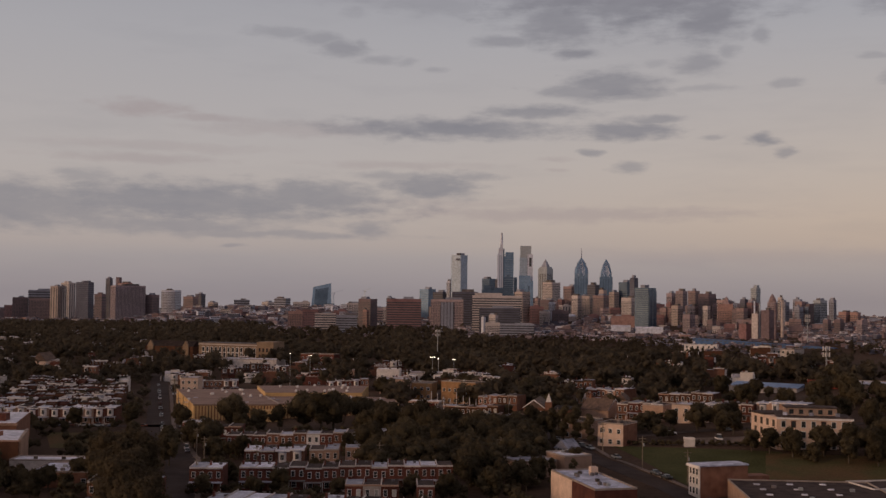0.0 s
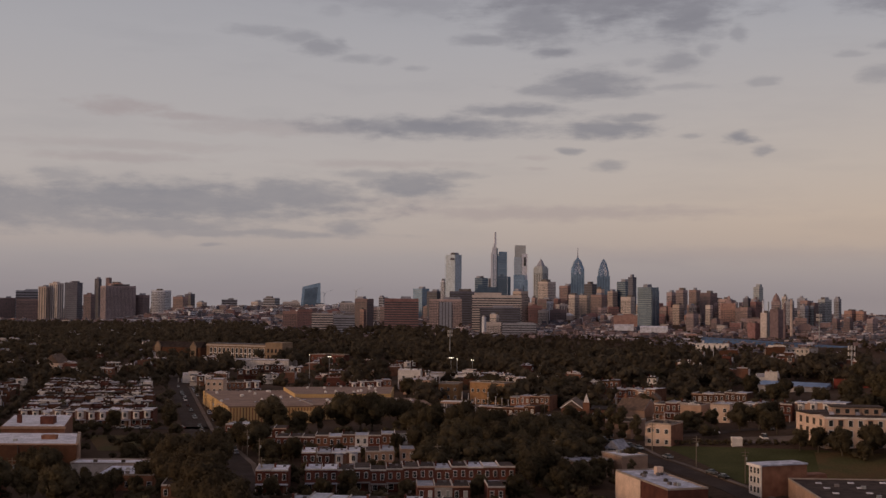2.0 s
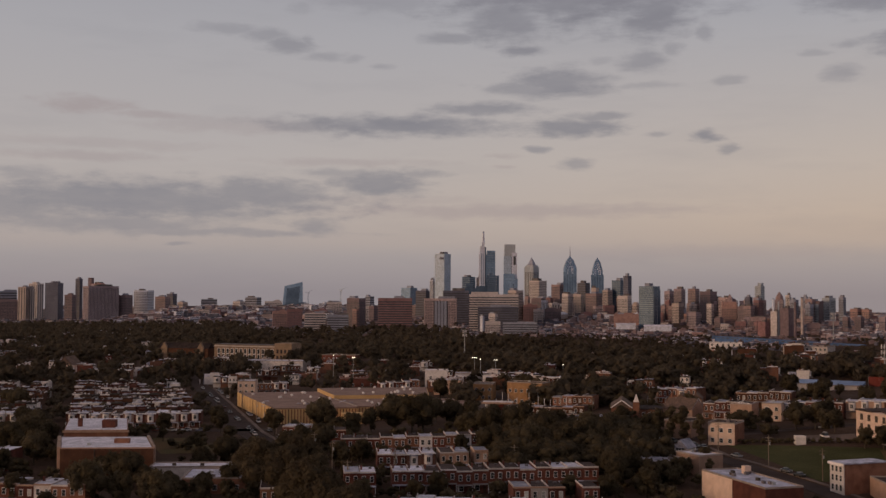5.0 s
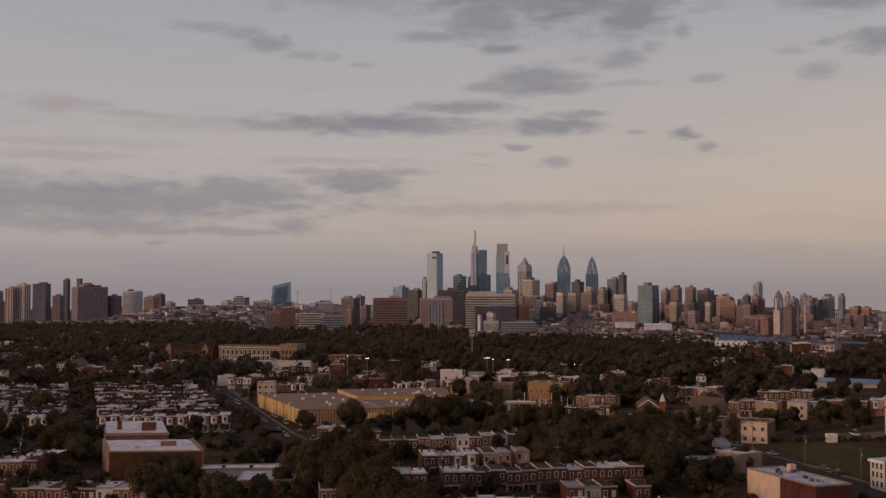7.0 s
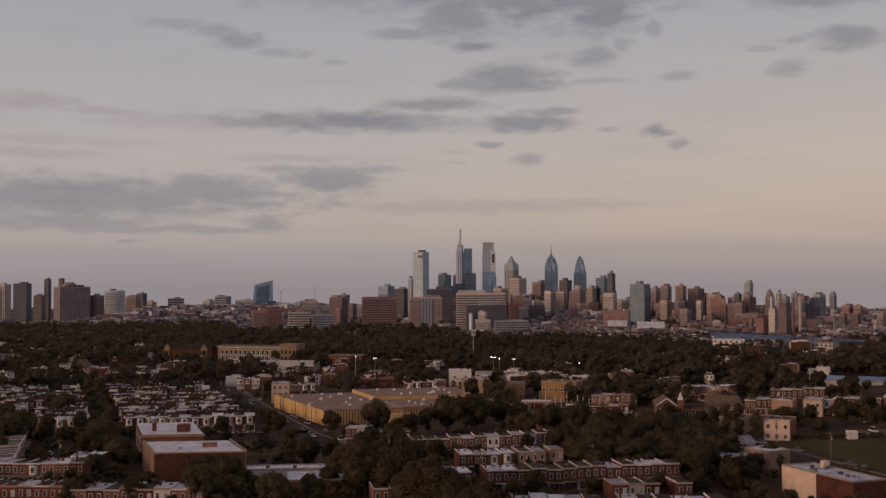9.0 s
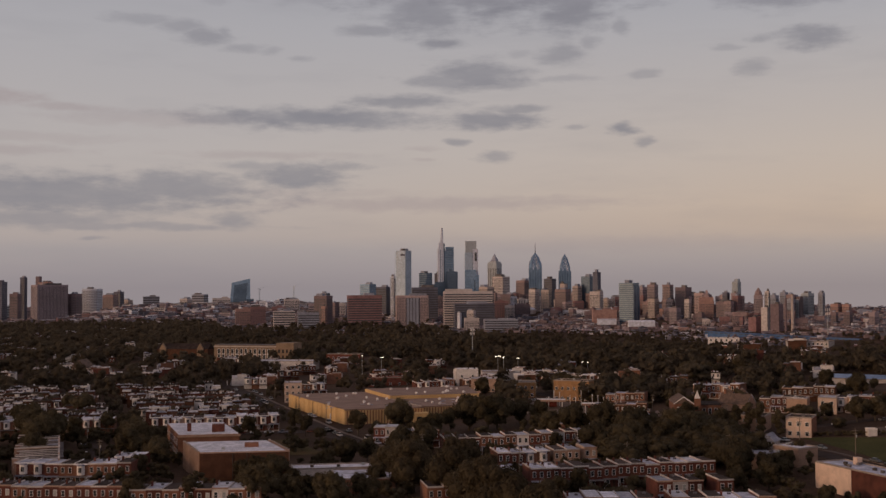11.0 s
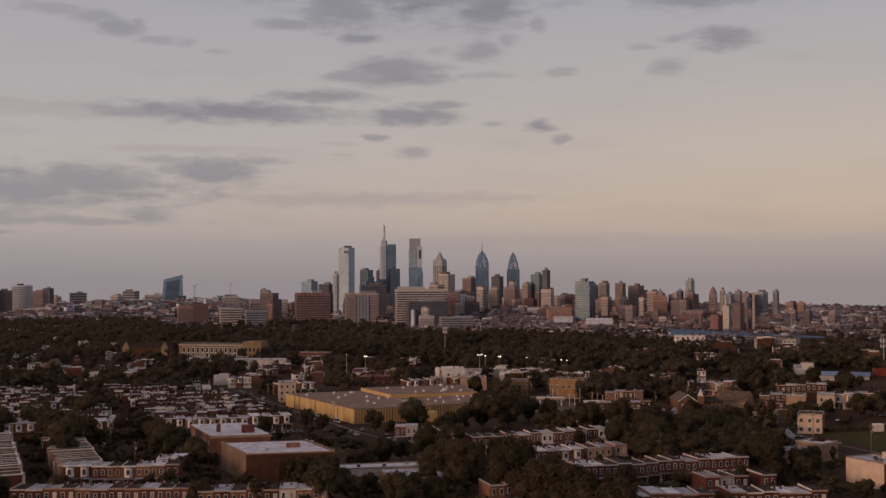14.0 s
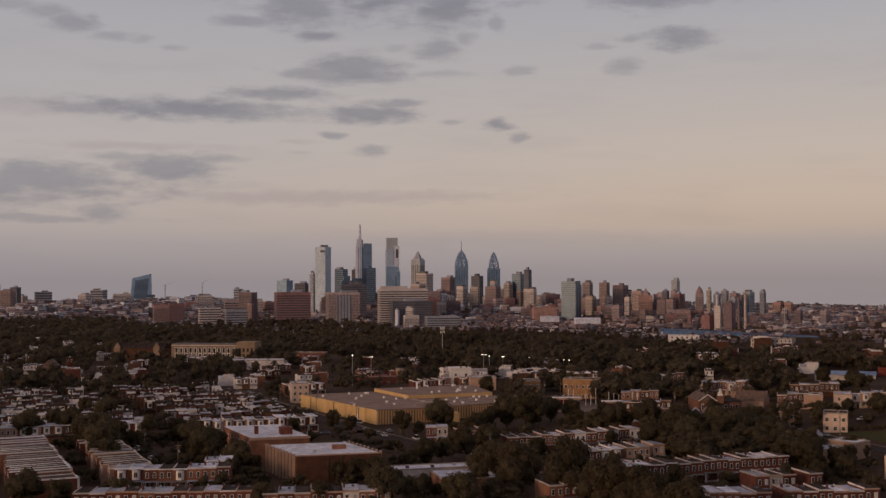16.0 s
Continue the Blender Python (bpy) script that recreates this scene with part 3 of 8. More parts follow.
block("city_block", 70, 1436, 10, 62.0, 40.0, 60.8, -4, "bands", "beige", "wide pale hospital block with ribbon windows")
block("city_block", 71, 1388, 10, 49.2, 40.0, 45.8, -4, "bands", "dark", "dark glass ribbon-windowed hospital block")
block("high_rise", 50, 1367, 8, 4.2, 3.4, 34.7, -47, "slab", "white", "white windowless stair tower")
block("high_rise", 61, 1340, 9, 8.8, 7.2, 38.1, -32, "grid", "beige", "beige stepped low tower")
block("city_block", 59, 1323, 8, 17.3, 14.3, 29.2, -4, "grid", "beige", "beige low block with square windows")
block("city_block", 84, 1263, 10, 37.6, 31.0, 29.2, -5, "bands", "grey", "grey-blue low garage block")
block("high_rise", 107, 1513, 14, 16.2, 13.4, 66.4, -53, "grid", "tan", "tan brick mid-rise brick hospital block")
block("high_rise", 137, 1629, 19, 6.2, 5.1, 58.0, -42, "grid", "brown", "narrow brown brick tower")
block("high_rise", 170, 1764, 25, 21.4, 17.7, 82.6, -50, "grid", "beige", "beige gridded office tower")
block("high_rise", 144, 1558, 18, 15.0, 12.4, 55.9, -34, "grid", "darkbrick", "dark brown mid-rise block")
block("high_rise", 149, 1534, 19, 7.0, 5.8, 53.0, -40, "fins", "white", "narrow white apartment tower")
block("high_rise", 175, 1666, 24, 8.2, 6.8, 56.5, -47, "grid", "brick", "red brick apartment block")
block("high_rise", 192, 1687, 27, 18.1, 14.9, 76.0, -55, "grid", "brown", "brown stone office tower")
block("high_rise", 213, 1592, 27, 13.9, 11.4, 77.9, -45, "bands", "dark", "dark glass office block")
block("high_rise", 190, 1594, 24, 12.1, 10.0, 62.5, -52, "grid", "beige", "beige brick apartment tower")
block("high_rise", 199, 1552, 25, 12.0, 9.9, 61.8, -36, "grid", "tan", "tan brick apartment tower")
block("high_rise", 210, 1495, 25, 17.0, 14.0, 62.7, -43, "grid", "brown", "brown brick apartment block with stepped top")
block("high_rise", 213, 1502, 25, 8.0, 6.6, 70.3, -49, "slab", "tan", "tan brick penthouse block above apartments")
block("high_rise", 221, 1456, 25, 10.1, 8.3, 67.2, -58, "grid", "tan", "tan brick apartment tower")
block("high_rise", 236, 1459, 28, 13.3, 10.9, 79.8, -46, "glass", "glassdark", "dark blue glass tower with flat top")
block("high_rise", 244, 1441, 28, 8.2, 6.8, 85.4, -55, "glass", "dark", "dark slim glass tower with flat roof")
block("high_rise", 226, 1373, 24, 13.7, 11.3, 60.1, -38, "grid", "beige", "pale brick apartment block")
block("high_rise", 210, 1170, 20, 16.9, 13.9, 70.2, -45, "glass", "glassdark", "blue glass tower with a smooth glass flank")
block("city_block", 197, 1226, 19, 26.6, 21.9, 40.1, -10, "slab", "orange", "low red-brown brick hall")
block("high_rise", 263, 1298, 28, 9.0, 7.4, 65.8, -61, "grid", "taupe", "taupe stone apartment tower")
block("high_rise", 271, 1282, 28, 10.2, 8.4, 68.4, -49, "grid", "taupe", "taupe stepped apartment tower")
block("high_rise", 255, 1228, 25, 9.8, 8.1, 52.1, -57, "grid", "tan", "tan brick mid-rise apartment block")
block("high_rise", 251, 1280, 26, 7.9, 6.5, 49.0, -40, "grid", "brown", "brown brick low block")
block("high_rise", 274, 1233, 28, 9.8, 8.1, 68.3, -48, "grid", "brown", "brown brick apartment tower")
block("high_rise", 281, 1200, 28, 14.1, 11.6, 65.2, -54, "grid", "darkbrick", "dark brown stepped apartment block")
block("high_rise", 261, 1188, 25, 5.9, 4.9, 51.9, -62, "grid", "tan", "tan brick low tower")
block("high_rise", 268, 1147, 25, 5.7, 4.7, 52.4, -50, "grid", "beige", "beige brick low apartment tower")
block("high_rise", 295, 1106, 28, 5.9, 4.9, 59.7, -50, "grid", "dark", "dark grey stone tower with flat roof")
block("high_rise", 306, 1105, 28, 7.1, 5.9, 70.9, -57, "glass", "lightgrey", "pale grey slim glass tower")
block("high_rise", 292, 1067, 27, 7.4, 6.1, 56.6, -65, "grid", "brick", "red brick block with flat roof")
block("high_rise", 282, 1064, 26, 8.1, 6.7, 51.2, -52, "grid", "brown", "brown brick low block")
block("high_rise", 308, 1030, 29, 4.0, 3.3, 61.6, -46, "fins", "beige", "pale ribbed concrete apartment tower")
block("high_rise", 320, 1019, 29, 6.2, 5.1, 60.2, -53, "grid", "grey", "grey concrete apartment tower, flat roofed")
block("high_rise", 316, 980, 30, 5.6, 4.6, 53.9, -59, "grid", "lightgrey", "pale grey concrete low block")
block("high_rise", 331, 991, 30, 9.1, 7.5, 59.4, -68, "grid", "lightgrey", "pale grey apartment slab")
block("high_rise", 334, 968, 31, 4.8, 3.9, 60.0, -56, "grid", "grey", "grey concrete apartment tower, flat roofed")
block("high_rise", 334, 938, 33, 8.2, 6.8, 50.2, -65, "grid", "orange", "orange brick apartment block")
block("high_rise", 340, 931, 33, 6.5, 5.3, 49.9, -49, "grid", "orange", "orange brick apartment block")
block("high_rise", 246, 886, 22, 5.7, 4.7, 48.5, -51, "slab", "beige", "beige concrete power station block")
block("high_rise", 253, 879, 23, 8.0, 6.6, 51.3, -57, "slab", "darkbrick", "dark brick power station hall")
block("high_rise", 240, 894, 21, 8.6, 7.1, 40.2, -64, "slab", "brick", "red brick low industrial hall")
block("city_block", -1004, 3293, -30, 27.1, 22.4, 9.5, 17, "grid", "grey", "grey concrete low-rise block beyond the woods")
block("city_block", -1106, 3615, -37, 52.4, 40.0, 15.3, 17, "bands", "darkbrick", "dark brick low-rise block beyond the woods")
block("city_block", -278, 2868, -14, 52.6, 40.0, 12.8, 5, "grid", "lightgrey", "pale grey low-rise block beyond the woods")
block("city_block", -195, 2172, -3, 25.2, 20.8, 30.0, 4, "grid", "brick", "red brick low-rise block beyond the woods")
block("city_block", -1325, 3445, -35, 38.3, 31.6, 8.4, 21, "grid", "darkbrick", "dark brick low-rise block beyond the woods")
block("high_rise", -690, 2921, -20, 21.3, 17.5, 24.3, -35, "bands", "grey", "grey concrete low-rise block beyond the woods")
block("city_block", -603, 3076, -23, 41.6, 34.3, -0.9, 11, "bands", "taupe", "taupe stone low-rise block beyond the woods")
block("city_block", -745, 3220, -27, 29.6, 24.4, 19.1, 13, "grid", "brown", "brown brick low-rise block beyond the woods")
block("city_block", -338, 2449, -11, 26.1, 21.5, 29.9, 7, "grid", "darkbrick", "dark brick low-rise block beyond the woods")
block("city_block", -705, 2672, -16, 22.0, 18.1, 17.6, 14, "grid", "grey", "grey concrete low-rise block beyond the woods")
block("city_block", -89, 2061, 4, 36.8, 30.3, 37.6, 2, "grid", "beige", "beige stone low-rise block beyond the woods")
block("city_block", -799, 2799, -19, 29.8, 24.6, 17.8, 15, "grid", "taupe", "taupe stone low-rise block beyond the woods")
block("city_block", -315, 2905, -17, 35.1, 28.9, 21.9, 6, "grid", "brown", "brown brick low-rise block beyond the woods")
block("city_block", -1242, 3436, -34, 59.7, 40.0, -4.3, 19, "grid", "beige", "beige stone low-rise block beyond the woods")
block("city_block", -79, 2146, 5, 18.7, 15.4, 35.5, 1, "grid", "beige", "beige stone low-rise block beyond the woods")
block("high_rise", -720, 2952, -21, 16.8, 13.9, 22.2, -21, "grid", "darkbrick", "dark brick low-rise block beyond the woods")
block("city_block", -918, 3079, -25, 31.3, 25.8, 22.3, 16, "bands", "lightgrey", "pale grey low-rise block beyond the woods")
block("city_block", -1238, 3608, -37, 54.0, 40.0, -12.4, 19, "grid", "tan", "tan brick low-rise block beyond the woods")
block("city_block", -1151, 3243, -30, 31.4, 25.9, -7.0, 19, "bands", "tan", "tan brick low-rise block beyond the woods")
block("city_block", -939, 3427, -32, 43.0, 35.5, -5.1, 15, "grid", "tan", "tan brick low-rise block beyond the woods")
block("city_block", -185, 2172, -3, 24.2, 19.9, 27.9, 4, "bands", "grey", "grey concrete low-rise block beyond the woods")
block("city_block", -214, 2713, -8, 52.3, 40.0, 18.5, 4, "grid", "beige", "beige stone low-rise block beyond the woods")
block("city_block", -1112, 3558, -36, 32.7, 27.0, 3.4, 17, "grid", "brick", "red brick low-rise block beyond the woods")
block("city_block", -204, 2681, -7, 25.9, 21.4, 21.6, 4, "grid", "tan", "tan brick low-rise block beyond the woods")
block("city_block", -1090, 3053, -25, 51.6, 40.0, 22.7, 19, "bands", "brown", "brown brick low-rise block beyond the woods")
block("city_block", -153, 2267, -1, 25.2, 20.8, 31.3, 3, "grid", "grey", "grey concrete low-rise block beyond the woods")
block("city_block", -1054, 3486, -34, 48.8, 40.0, 8.4, 16, "bands", "lightgrey", "pale grey low-rise block beyond the woods")
block("city_block", -74, 2233, 5, 28.1, 23.1, 33.5, 1, "grid", "tan", "tan brick low-rise block beyond the woods")
block("city_block", -1156, 3367, -32, 50.4, 40.0, 7.5, 19, "grid", "lightgrey", "pale grey low-rise block beyond the woods")
block("city_block", -481, 2501, -12, 49.4, 40.0, 22.0, 10, "grid", "darkbrick", "dark brick low-rise block beyond the woods")
block("city_block", -626, 3154, -25, 45.7, 37.7, 20.9, 11, "grid", "taupe", "taupe stone low-rise block beyond the woods")
block("city_block", -363, 2480, -11, 39.5, 32.6, 20.8, 8, "grid", "brick", "red brick low-rise block beyond the woods")
block("city_block", -440, 2585, -13, 35.0, 28.8, 19.8, 9, "grid", "white", "white panelled low-rise block beyond the woods")
block("city_block", -469, 2751, -16, 45.1, 37.2, 24.0, 9, "bands", "lightgrey", "pale grey low-rise block beyond the woods")
block("high_rise", -443, 2608, -13, 16.8, 13.8, 23.2, -31, "grid", "taupe", "taupe stone low-rise block beyond the woods")
block("city_block", -185, 2576, -5, 39.8, 32.8, 15.7, 4, "grid", "brown", "brown brick low-rise block beyond the woods")
block("city_block", -967, 3038, -24, 64.5, 40.0, 16.4, 17, "bands", "tan", "tan brick low-rise block beyond the woods")
block("city_block", -173, 2309, -2, 23.5, 19.3, 19.1, 4, "grid", "darkbrick", "dark brick low-rise block beyond the woods")
block("city_block", -158, 2353, -1, 39.7, 32.8, 26.7, 3, "grid", "tan", "tan brick low-rise block beyond the woods")
block("city_block", -532, 2606, -13, 54.0, 40.0, 17.5, 11, "grid", "brick", "red brick low-rise block beyond the woods")
block("city_block", -366, 2616, -13, 41.7, 34.4, 30.3, 7, "bands", "tan", "tan brick low-rise block beyond the woods")
block("city_block", -143, 2388, -0, 36.9, 30.4, 34.6, 3, "bands", "tan", "tan brick low-rise block beyond the woods")
block("high_rise", -286, 2525, -10, 18.2, 15.0, 33.1, -30, "bands", "darkbrick", "dark brick low-rise block beyond the woods")
block("city_block", -411, 2478, -11, 41.8, 34.5, 29.0, 9, "grid", "lightgrey", "pale grey low-rise block beyond the woods")
block("city_block", -1081, 3126, -27, 24.2, 20.0, -4.3, 19, "bands", "taupe", "taupe stone low-rise block beyond the woods")
block("city_block", -753, 3122, -25, 27.2, 22.4, 17.0, 13, "grid", "brick", "red brick low-rise block beyond the woods")
block("city_block", -548, 2588, -13, 22.5, 18.6, 22.6, 11, "bands", "grey", "grey concrete low-rise block beyond the woods")
block("city_block", -824, 3361, -30, 55.2, 40.0, 7.0, 13, "bands", "grey", "grey concrete low-rise block beyond the woods")
block("city_block", -1228, 3267, -31, 66.3, 40.0, 19.5, 20, "grid", "brick", "red brick low-rise block beyond the woods")
block("city_block", -671, 3122, -24, 54.2, 40.0, -2.3, 12, "bands", "taupe", "taupe stone low-rise block beyond the woods")
block("city_block", -820, 3304, -29, 63.8, 40.0, 12.7, 14, "grid", "lightgrey", "pale grey low-rise block beyond the woods")
block("city_block", -117, 2099, 2, 39.5, 32.6, 36.9, 2, "bands", "taupe", "taupe stone low-rise block beyond the woods")
block("city_block", -937, 3426, -32, 67.8, 40.0, 11.9, 15, "bands", "brown", "brown brick low-rise block beyond the woods")
block("high_rise", -91, 1985, 3, 12.2, 10.1, 39.3, -46, "grid", "darkbrick", "dark brick low-rise block beyond the woods")
block("city_block", -596, 2991, -21, 56.3, 40.0, 18.5, 11, "bands", "taupe", "taupe stone low-rise block beyond the woods")
block("city_block", -938, 3401, -32, 47.6, 39.3, 8.8, 15, "grid", "darkbrick", "dark brick low-rise block beyond the woods")
block("high_rise", -422, 2480, -11, 14.3, 11.8, 26.3, -19, "bands", "beige", "beige stone low-rise block beyond the woods")
block("city_block", -284, 2373, -9, 43.5, 35.9, 33.6, 6, "grid", "tan", "tan brick low-rise block beyond the woods")
block("high_rise", 305, 1145, 28, 10.4, 8.6, 55.6, -56, "grid", "pink", "pinkish stone mid-rise block among the towers")
block("high_rise", 289, 1146, 28, 7.9, 6.5, 57.2, -63, "grid", "darkbrick", "dark brick mid-rise block among the towers")
block("city_block", 267, 1402, 30, 17.0, 14.0, 52.7, -12, "grid", "brick", "red brick mid-rise block among the towers")
block("high_rise", 307, 1006, 29, 6.5, 5.4, 51.5, -62, "grid", "beige", "beige stone mid-rise block among the towers")
block("high_rise", 269, 1318, 29, 5.6, 4.6, 54.7, -41, "grid", "pink", "pinkish stone mid-rise block among the towers")
block("high_rise", 285, 1199, 28, 9.1, 7.5, 55.0, -48, "grid", "taupe", "taupe stone mid-rise block among the towers")
block("high_rise", 299, 1178, 29, 11.2, 9.2, 55.9, -55, "grid", "beige", "beige stone mid-rise block among the towers")
block("high_rise", 265, 1314, 28, 6.1, 5.0, 53.3, -60, "grid", "darkbrick", "dark brick mid-rise block among the towers")
block("high_rise", 205, 1575, 26, 7.2, 5.9, 47.7, -44, "grid", "brown", "brown brick mid-rise block among the towers")
block("high_rise", 307, 974, 30, 5.6, 4.6, 53.9, -63, "grid", "grey", "grey concrete mid-rise block among the towers")
block("city_block", 300, 1141, 28, 11.6, 9.6, 46.4, -16, "grid", "darkbrick", "dark brick mid-rise block among the towers")
block("high_rise", 296, 1073, 28, 8.6, 7.1, 56.6, -51, "grid", "brown", "brown brick mid-rise block among the towers")
block("city_block", 248, 1513, 30, 19.0, 15.7, 47.2, -10, "grid", "tan", "tan brick mid-rise block among the towers")
block("city_block", 212, 1714, 30, 19.1, 15.7, 55.8, -8, "grid", "darkbrick", "dark brick mid-rise block among the towers")
block("high_rise", 294, 1179, 28, 11.6, 9.6, 58.8, -51, "grid", "pink", "pinkish stone mid-rise block among the towers")
block("high_rise", 295, 1202, 29, 11.0, 9.1, 58.1, -59, "grid", "beige", "beige stone mid-rise block among the towers")
block("high_rise", 247, 1394, 27, 10.7, 8.9, 50.5, -39, "grid", "tan", "tan brick mid-rise block among the towers")
block("high_rise", 287, 1096, 27, 9.6, 7.9, 50.3, -50, "grid", "darkbrick", "dark brick mid-rise block among the towers")
block("high_rise", 251, 1488, 30, 9.0, 7.4, 51.9, -51, "grid", "beige", "beige stone mid-rise block among the towers")
block("high_rise", 298, 1211, 29, 7.4, 6.1, 52.0, -63, "grid", "brown", "brown brick mid-rise block among the towers")
block("city_block", 201, 1572, 25, 13.0, 10.7, 39.0, -8, "grid", "beige", "beige stone mid-rise block among the towers")
block("city_block", 196, 1767, 29, 12.8, 10.6, 42.2, -7, "grid", "tan", "tan brick mid-rise block among the towers")
block("high_rise", 256, 1277, 26, 5.4, 4.5, 54.2, -40, "grid", "brick", "red brick mid-rise block among the towers")
block("high_rise", 317, 981, 30, 7.5, 6.2, 56.4, -53, "grid", "darkbrick", "dark brick mid-rise block among the towers")
block("high_rise", 187, 1649, 25, 7.5, 6.2, 41.9, -47, "grid", "brick", "red brick mid-rise block among the towers")
block("high_rise", 237, 1456, 27, 11.2, 9.2, 57.1, -58, "grid", "brown", "brown brick mid-rise block among the towers")
block("high_rise", 311, 982, 30, 7.1, 5.8, 58.3, -55, "grid", "brown", "brown brick mid-rise block among the towers")
block("high_rise", 235, 1460, 27, 6.7, 5.5, 46.8, -54, "grid", "brick", "red brick mid-rise block among the towers")
block("high_rise", 301, 1099, 28, 5.5, 4.6, 59.2, -45, "grid", "taupe", "taupe stone mid-rise block among the towers")
block("city_block", 214, 1532, 26, 16.3, 13.5, 48.2, -9, "grid", "tan", "tan brick mid-rise block among the towers")
block("city_block", 251, 1498, 30, 15.2, 12.6, 48.1, -10, "grid", "brown", "brown brick mid-rise block among the towers")
block("high_rise", 217, 1509, 26, 9.3, 7.6, 48.4, -57, "grid", "taupe", "taupe stone mid-rise block among the towers")
block("high_rise", 268, 1213, 26, 11.0, 9.1, 52.3, -50, "grid", "brown", "brown brick mid-rise block among the towers")
block("high_rise", 285, 1224, 29, 6.5, 5.4, 56.7, -58, "grid", "taupe", "taupe stone mid-rise block among the towers")
block("high_rise", 281, 1250, 29, 5.8, 4.8, 47.1, -42, "grid", "brown", "brown brick mid-rise block among the towers")
block("city_block", 167, 1750, 25, 19.5, 16.1, 53.6, -6, "grid", "taupe", "taupe stone mid-rise block among the towers")
block("city_block", 172, 1777, 26, 15.5, 12.8, 38.4, -6, "grid", "beige", "beige stone mid-rise block among the towers")
block("high_rise", 304, 1143, 28, 8.3, 6.9, 49.8, -64, "grid", "darkbrick", "dark brick mid-rise block among the towers")
block("high_rise", 231, 1519, 28, 9.8, 8.1, 57.6, -46, "grid", "taupe", "taupe stone mid-rise block among the towers")
block("high_rise", 303, 1001, 29, 6.1, 5.0, 57.6, -62, "grid", "grey", "grey concrete mid-rise block among the towers")
block("city_block", 265, 1416, 30, 17.1, 14.1, 53.3, -12, "grid", "grey", "grey concrete mid-rise block among the towers")
block("high_rise", 313, 1121, 29, 6.0, 4.9, 47.9, -51, "grid", "brown", "brown brick mid-rise block among the towers")
block("high_rise", 154, 1845, 25, 7.7, 6.3, 49.2, -46, "grid", "taupe", "taupe stone mid-rise block among the towers")
block("city_block", 174, 1770, 26, 16.3, 13.4, 49.1, -6, "grid", "taupe", "taupe stone mid-rise block among the towers")
block("high_rise", 259, 1262, 26, 9.6, 7.9, 48.7, -49, "grid", "brown", "brown brick mid-rise block among the towers")
block("high_rise", 311, 985, 30, 9.0, 7.4, 49.4, -63, "grid", "taupe", "taupe stone mid-rise block among the towers")
block("city_block", -8, 2037, 10, 16.8, 13.8, 33.3, -0, "grid", "darkbrick", "dark brick block between the hospital buildings")
block("city_block", 86, 1902, 18, 21.2, 17.5, 50.2, -3, "grid", "darkbrick", "dark brick block between the hospital buildings")
block("city_block", 63, 1998, 17, 19.3, 15.9, 41.4, -3, "grid", "taupe", "taupe stone block between the hospital buildings")
block("city_block", -74, 2136, 5, 18.6, 15.4, 35.7, 1, "grid", "grey", "grey concrete block between the hospital buildings")
block("city_block", 160, 1532, 20, 22.2, 18.3, 41.7, -7, "grid", "darkbrick", "dark brick block between the hospital buildings")
block("city_block", 64, 1877, 15, 13.6, 11.3, 27.7, -3, "grid", "white", "white panelled block between the hospital buildings")
block("city_block", 71, 1771, 14, 21.4, 17.7, 29.7, -3, "grid", "brown", "brown brick block between the hospital buildings")
block("high_rise", -15, 2028, 9, 13.1, 10.8, 40.4, -34, "grid", "brown", "brown brick block between the hospital buildings")
block("city_block", 73, 1763, 14, 14.5, 12.0, 31.6, -3, "grid", "brown", "brown brick block between the hospital buildings")
block("city_block", 126, 1506, 16, 18.9, 15.6, 47.0, -6, "grid", "brick", "red brick block between the hospital buildings")
block("city_block", 26, 1756, 10, 25.5, 21.0, 43.6, -2, "grid", "grey", "grey concrete block between the hospital buildings")
block("high_rise", 122, 1514, 16, 6.9, 5.7, 40.8, -50, "grid", "grey", "grey concrete block between the hospital buildings")
block("high_rise", 135, 1489, 17, 10.9, 9.0, 41.3, -34, "grid", "beige", "beige stone block between the hospital buildings")
block("city_block", 27, 1869, 11, 22.6, 18.6, 43.4, -2, "grid", "darkbrick", "dark brick block between the hospital buildings")
block("high_rise", -128, 2439, 1, 13.8, 11.4, 32.9, -38, "grid", "beige", "beige stone block between the hospital buildings")
block("city_block", 25, 1873, 11, 22.6, 18.7, 36.8, -2, "grid", "taupe", "taupe stone block between the hospital buildings")
block("high_rise", 255, 1072, 23, 6.5, 5.4, 39.6, -51, "grid", "darkbrick", "low dark brick block before the towers")
block("city_block", 269, 1117, 25, 10.3, 8.5, 37.6, -15, "grid", "darkbrick", "low dark brick block before the towers")
block("city_block", 209, 1293, 21, 15.7, 12.9, 35.0, -10, "grid", "brick", "low red brick block before the towers")
block("high_rise", 234, 1317, 24, 5.5, 4.5, 37.9, -45, "grid", "darkbrick", "low dark brick block before the towers")
block("high_rise", 243, 1115, 22, 9.3, 7.7, 44.1, -54, "grid", "taupe", "low taupe stone block before the towers")
block("city_block", 237, 1337, 25, 14.3, 11.8, 34.9, -11, "grid", "taupe", "low taupe stone block before the towers")
block("high_rise", 262, 1183, 25, 6.7, 5.6, 43.7, -50, "grid", "darkbrick", "low dark brick block before the towers")
block("city_block", 187, 1447, 21, 10.5, 8.7, 35.0, -8, "grid", "darkbrick", "low dark brick block before the towers")
block("city_block", 277, 886, 27, 10.3, 8.5, 39.0, -19, "grid", "darkbrick", "low dark brick block before the towers")
block("city_block", 286, 1048, 26, 12.2, 10.1, 39.8, -16, "grid", "darkbrick", "low dark brick block before the towers")
block("city_block", 213, 1392, 23, 16.2, 13.3, 36.3, -10, "grid", "white", "low white panelled block before the towers")
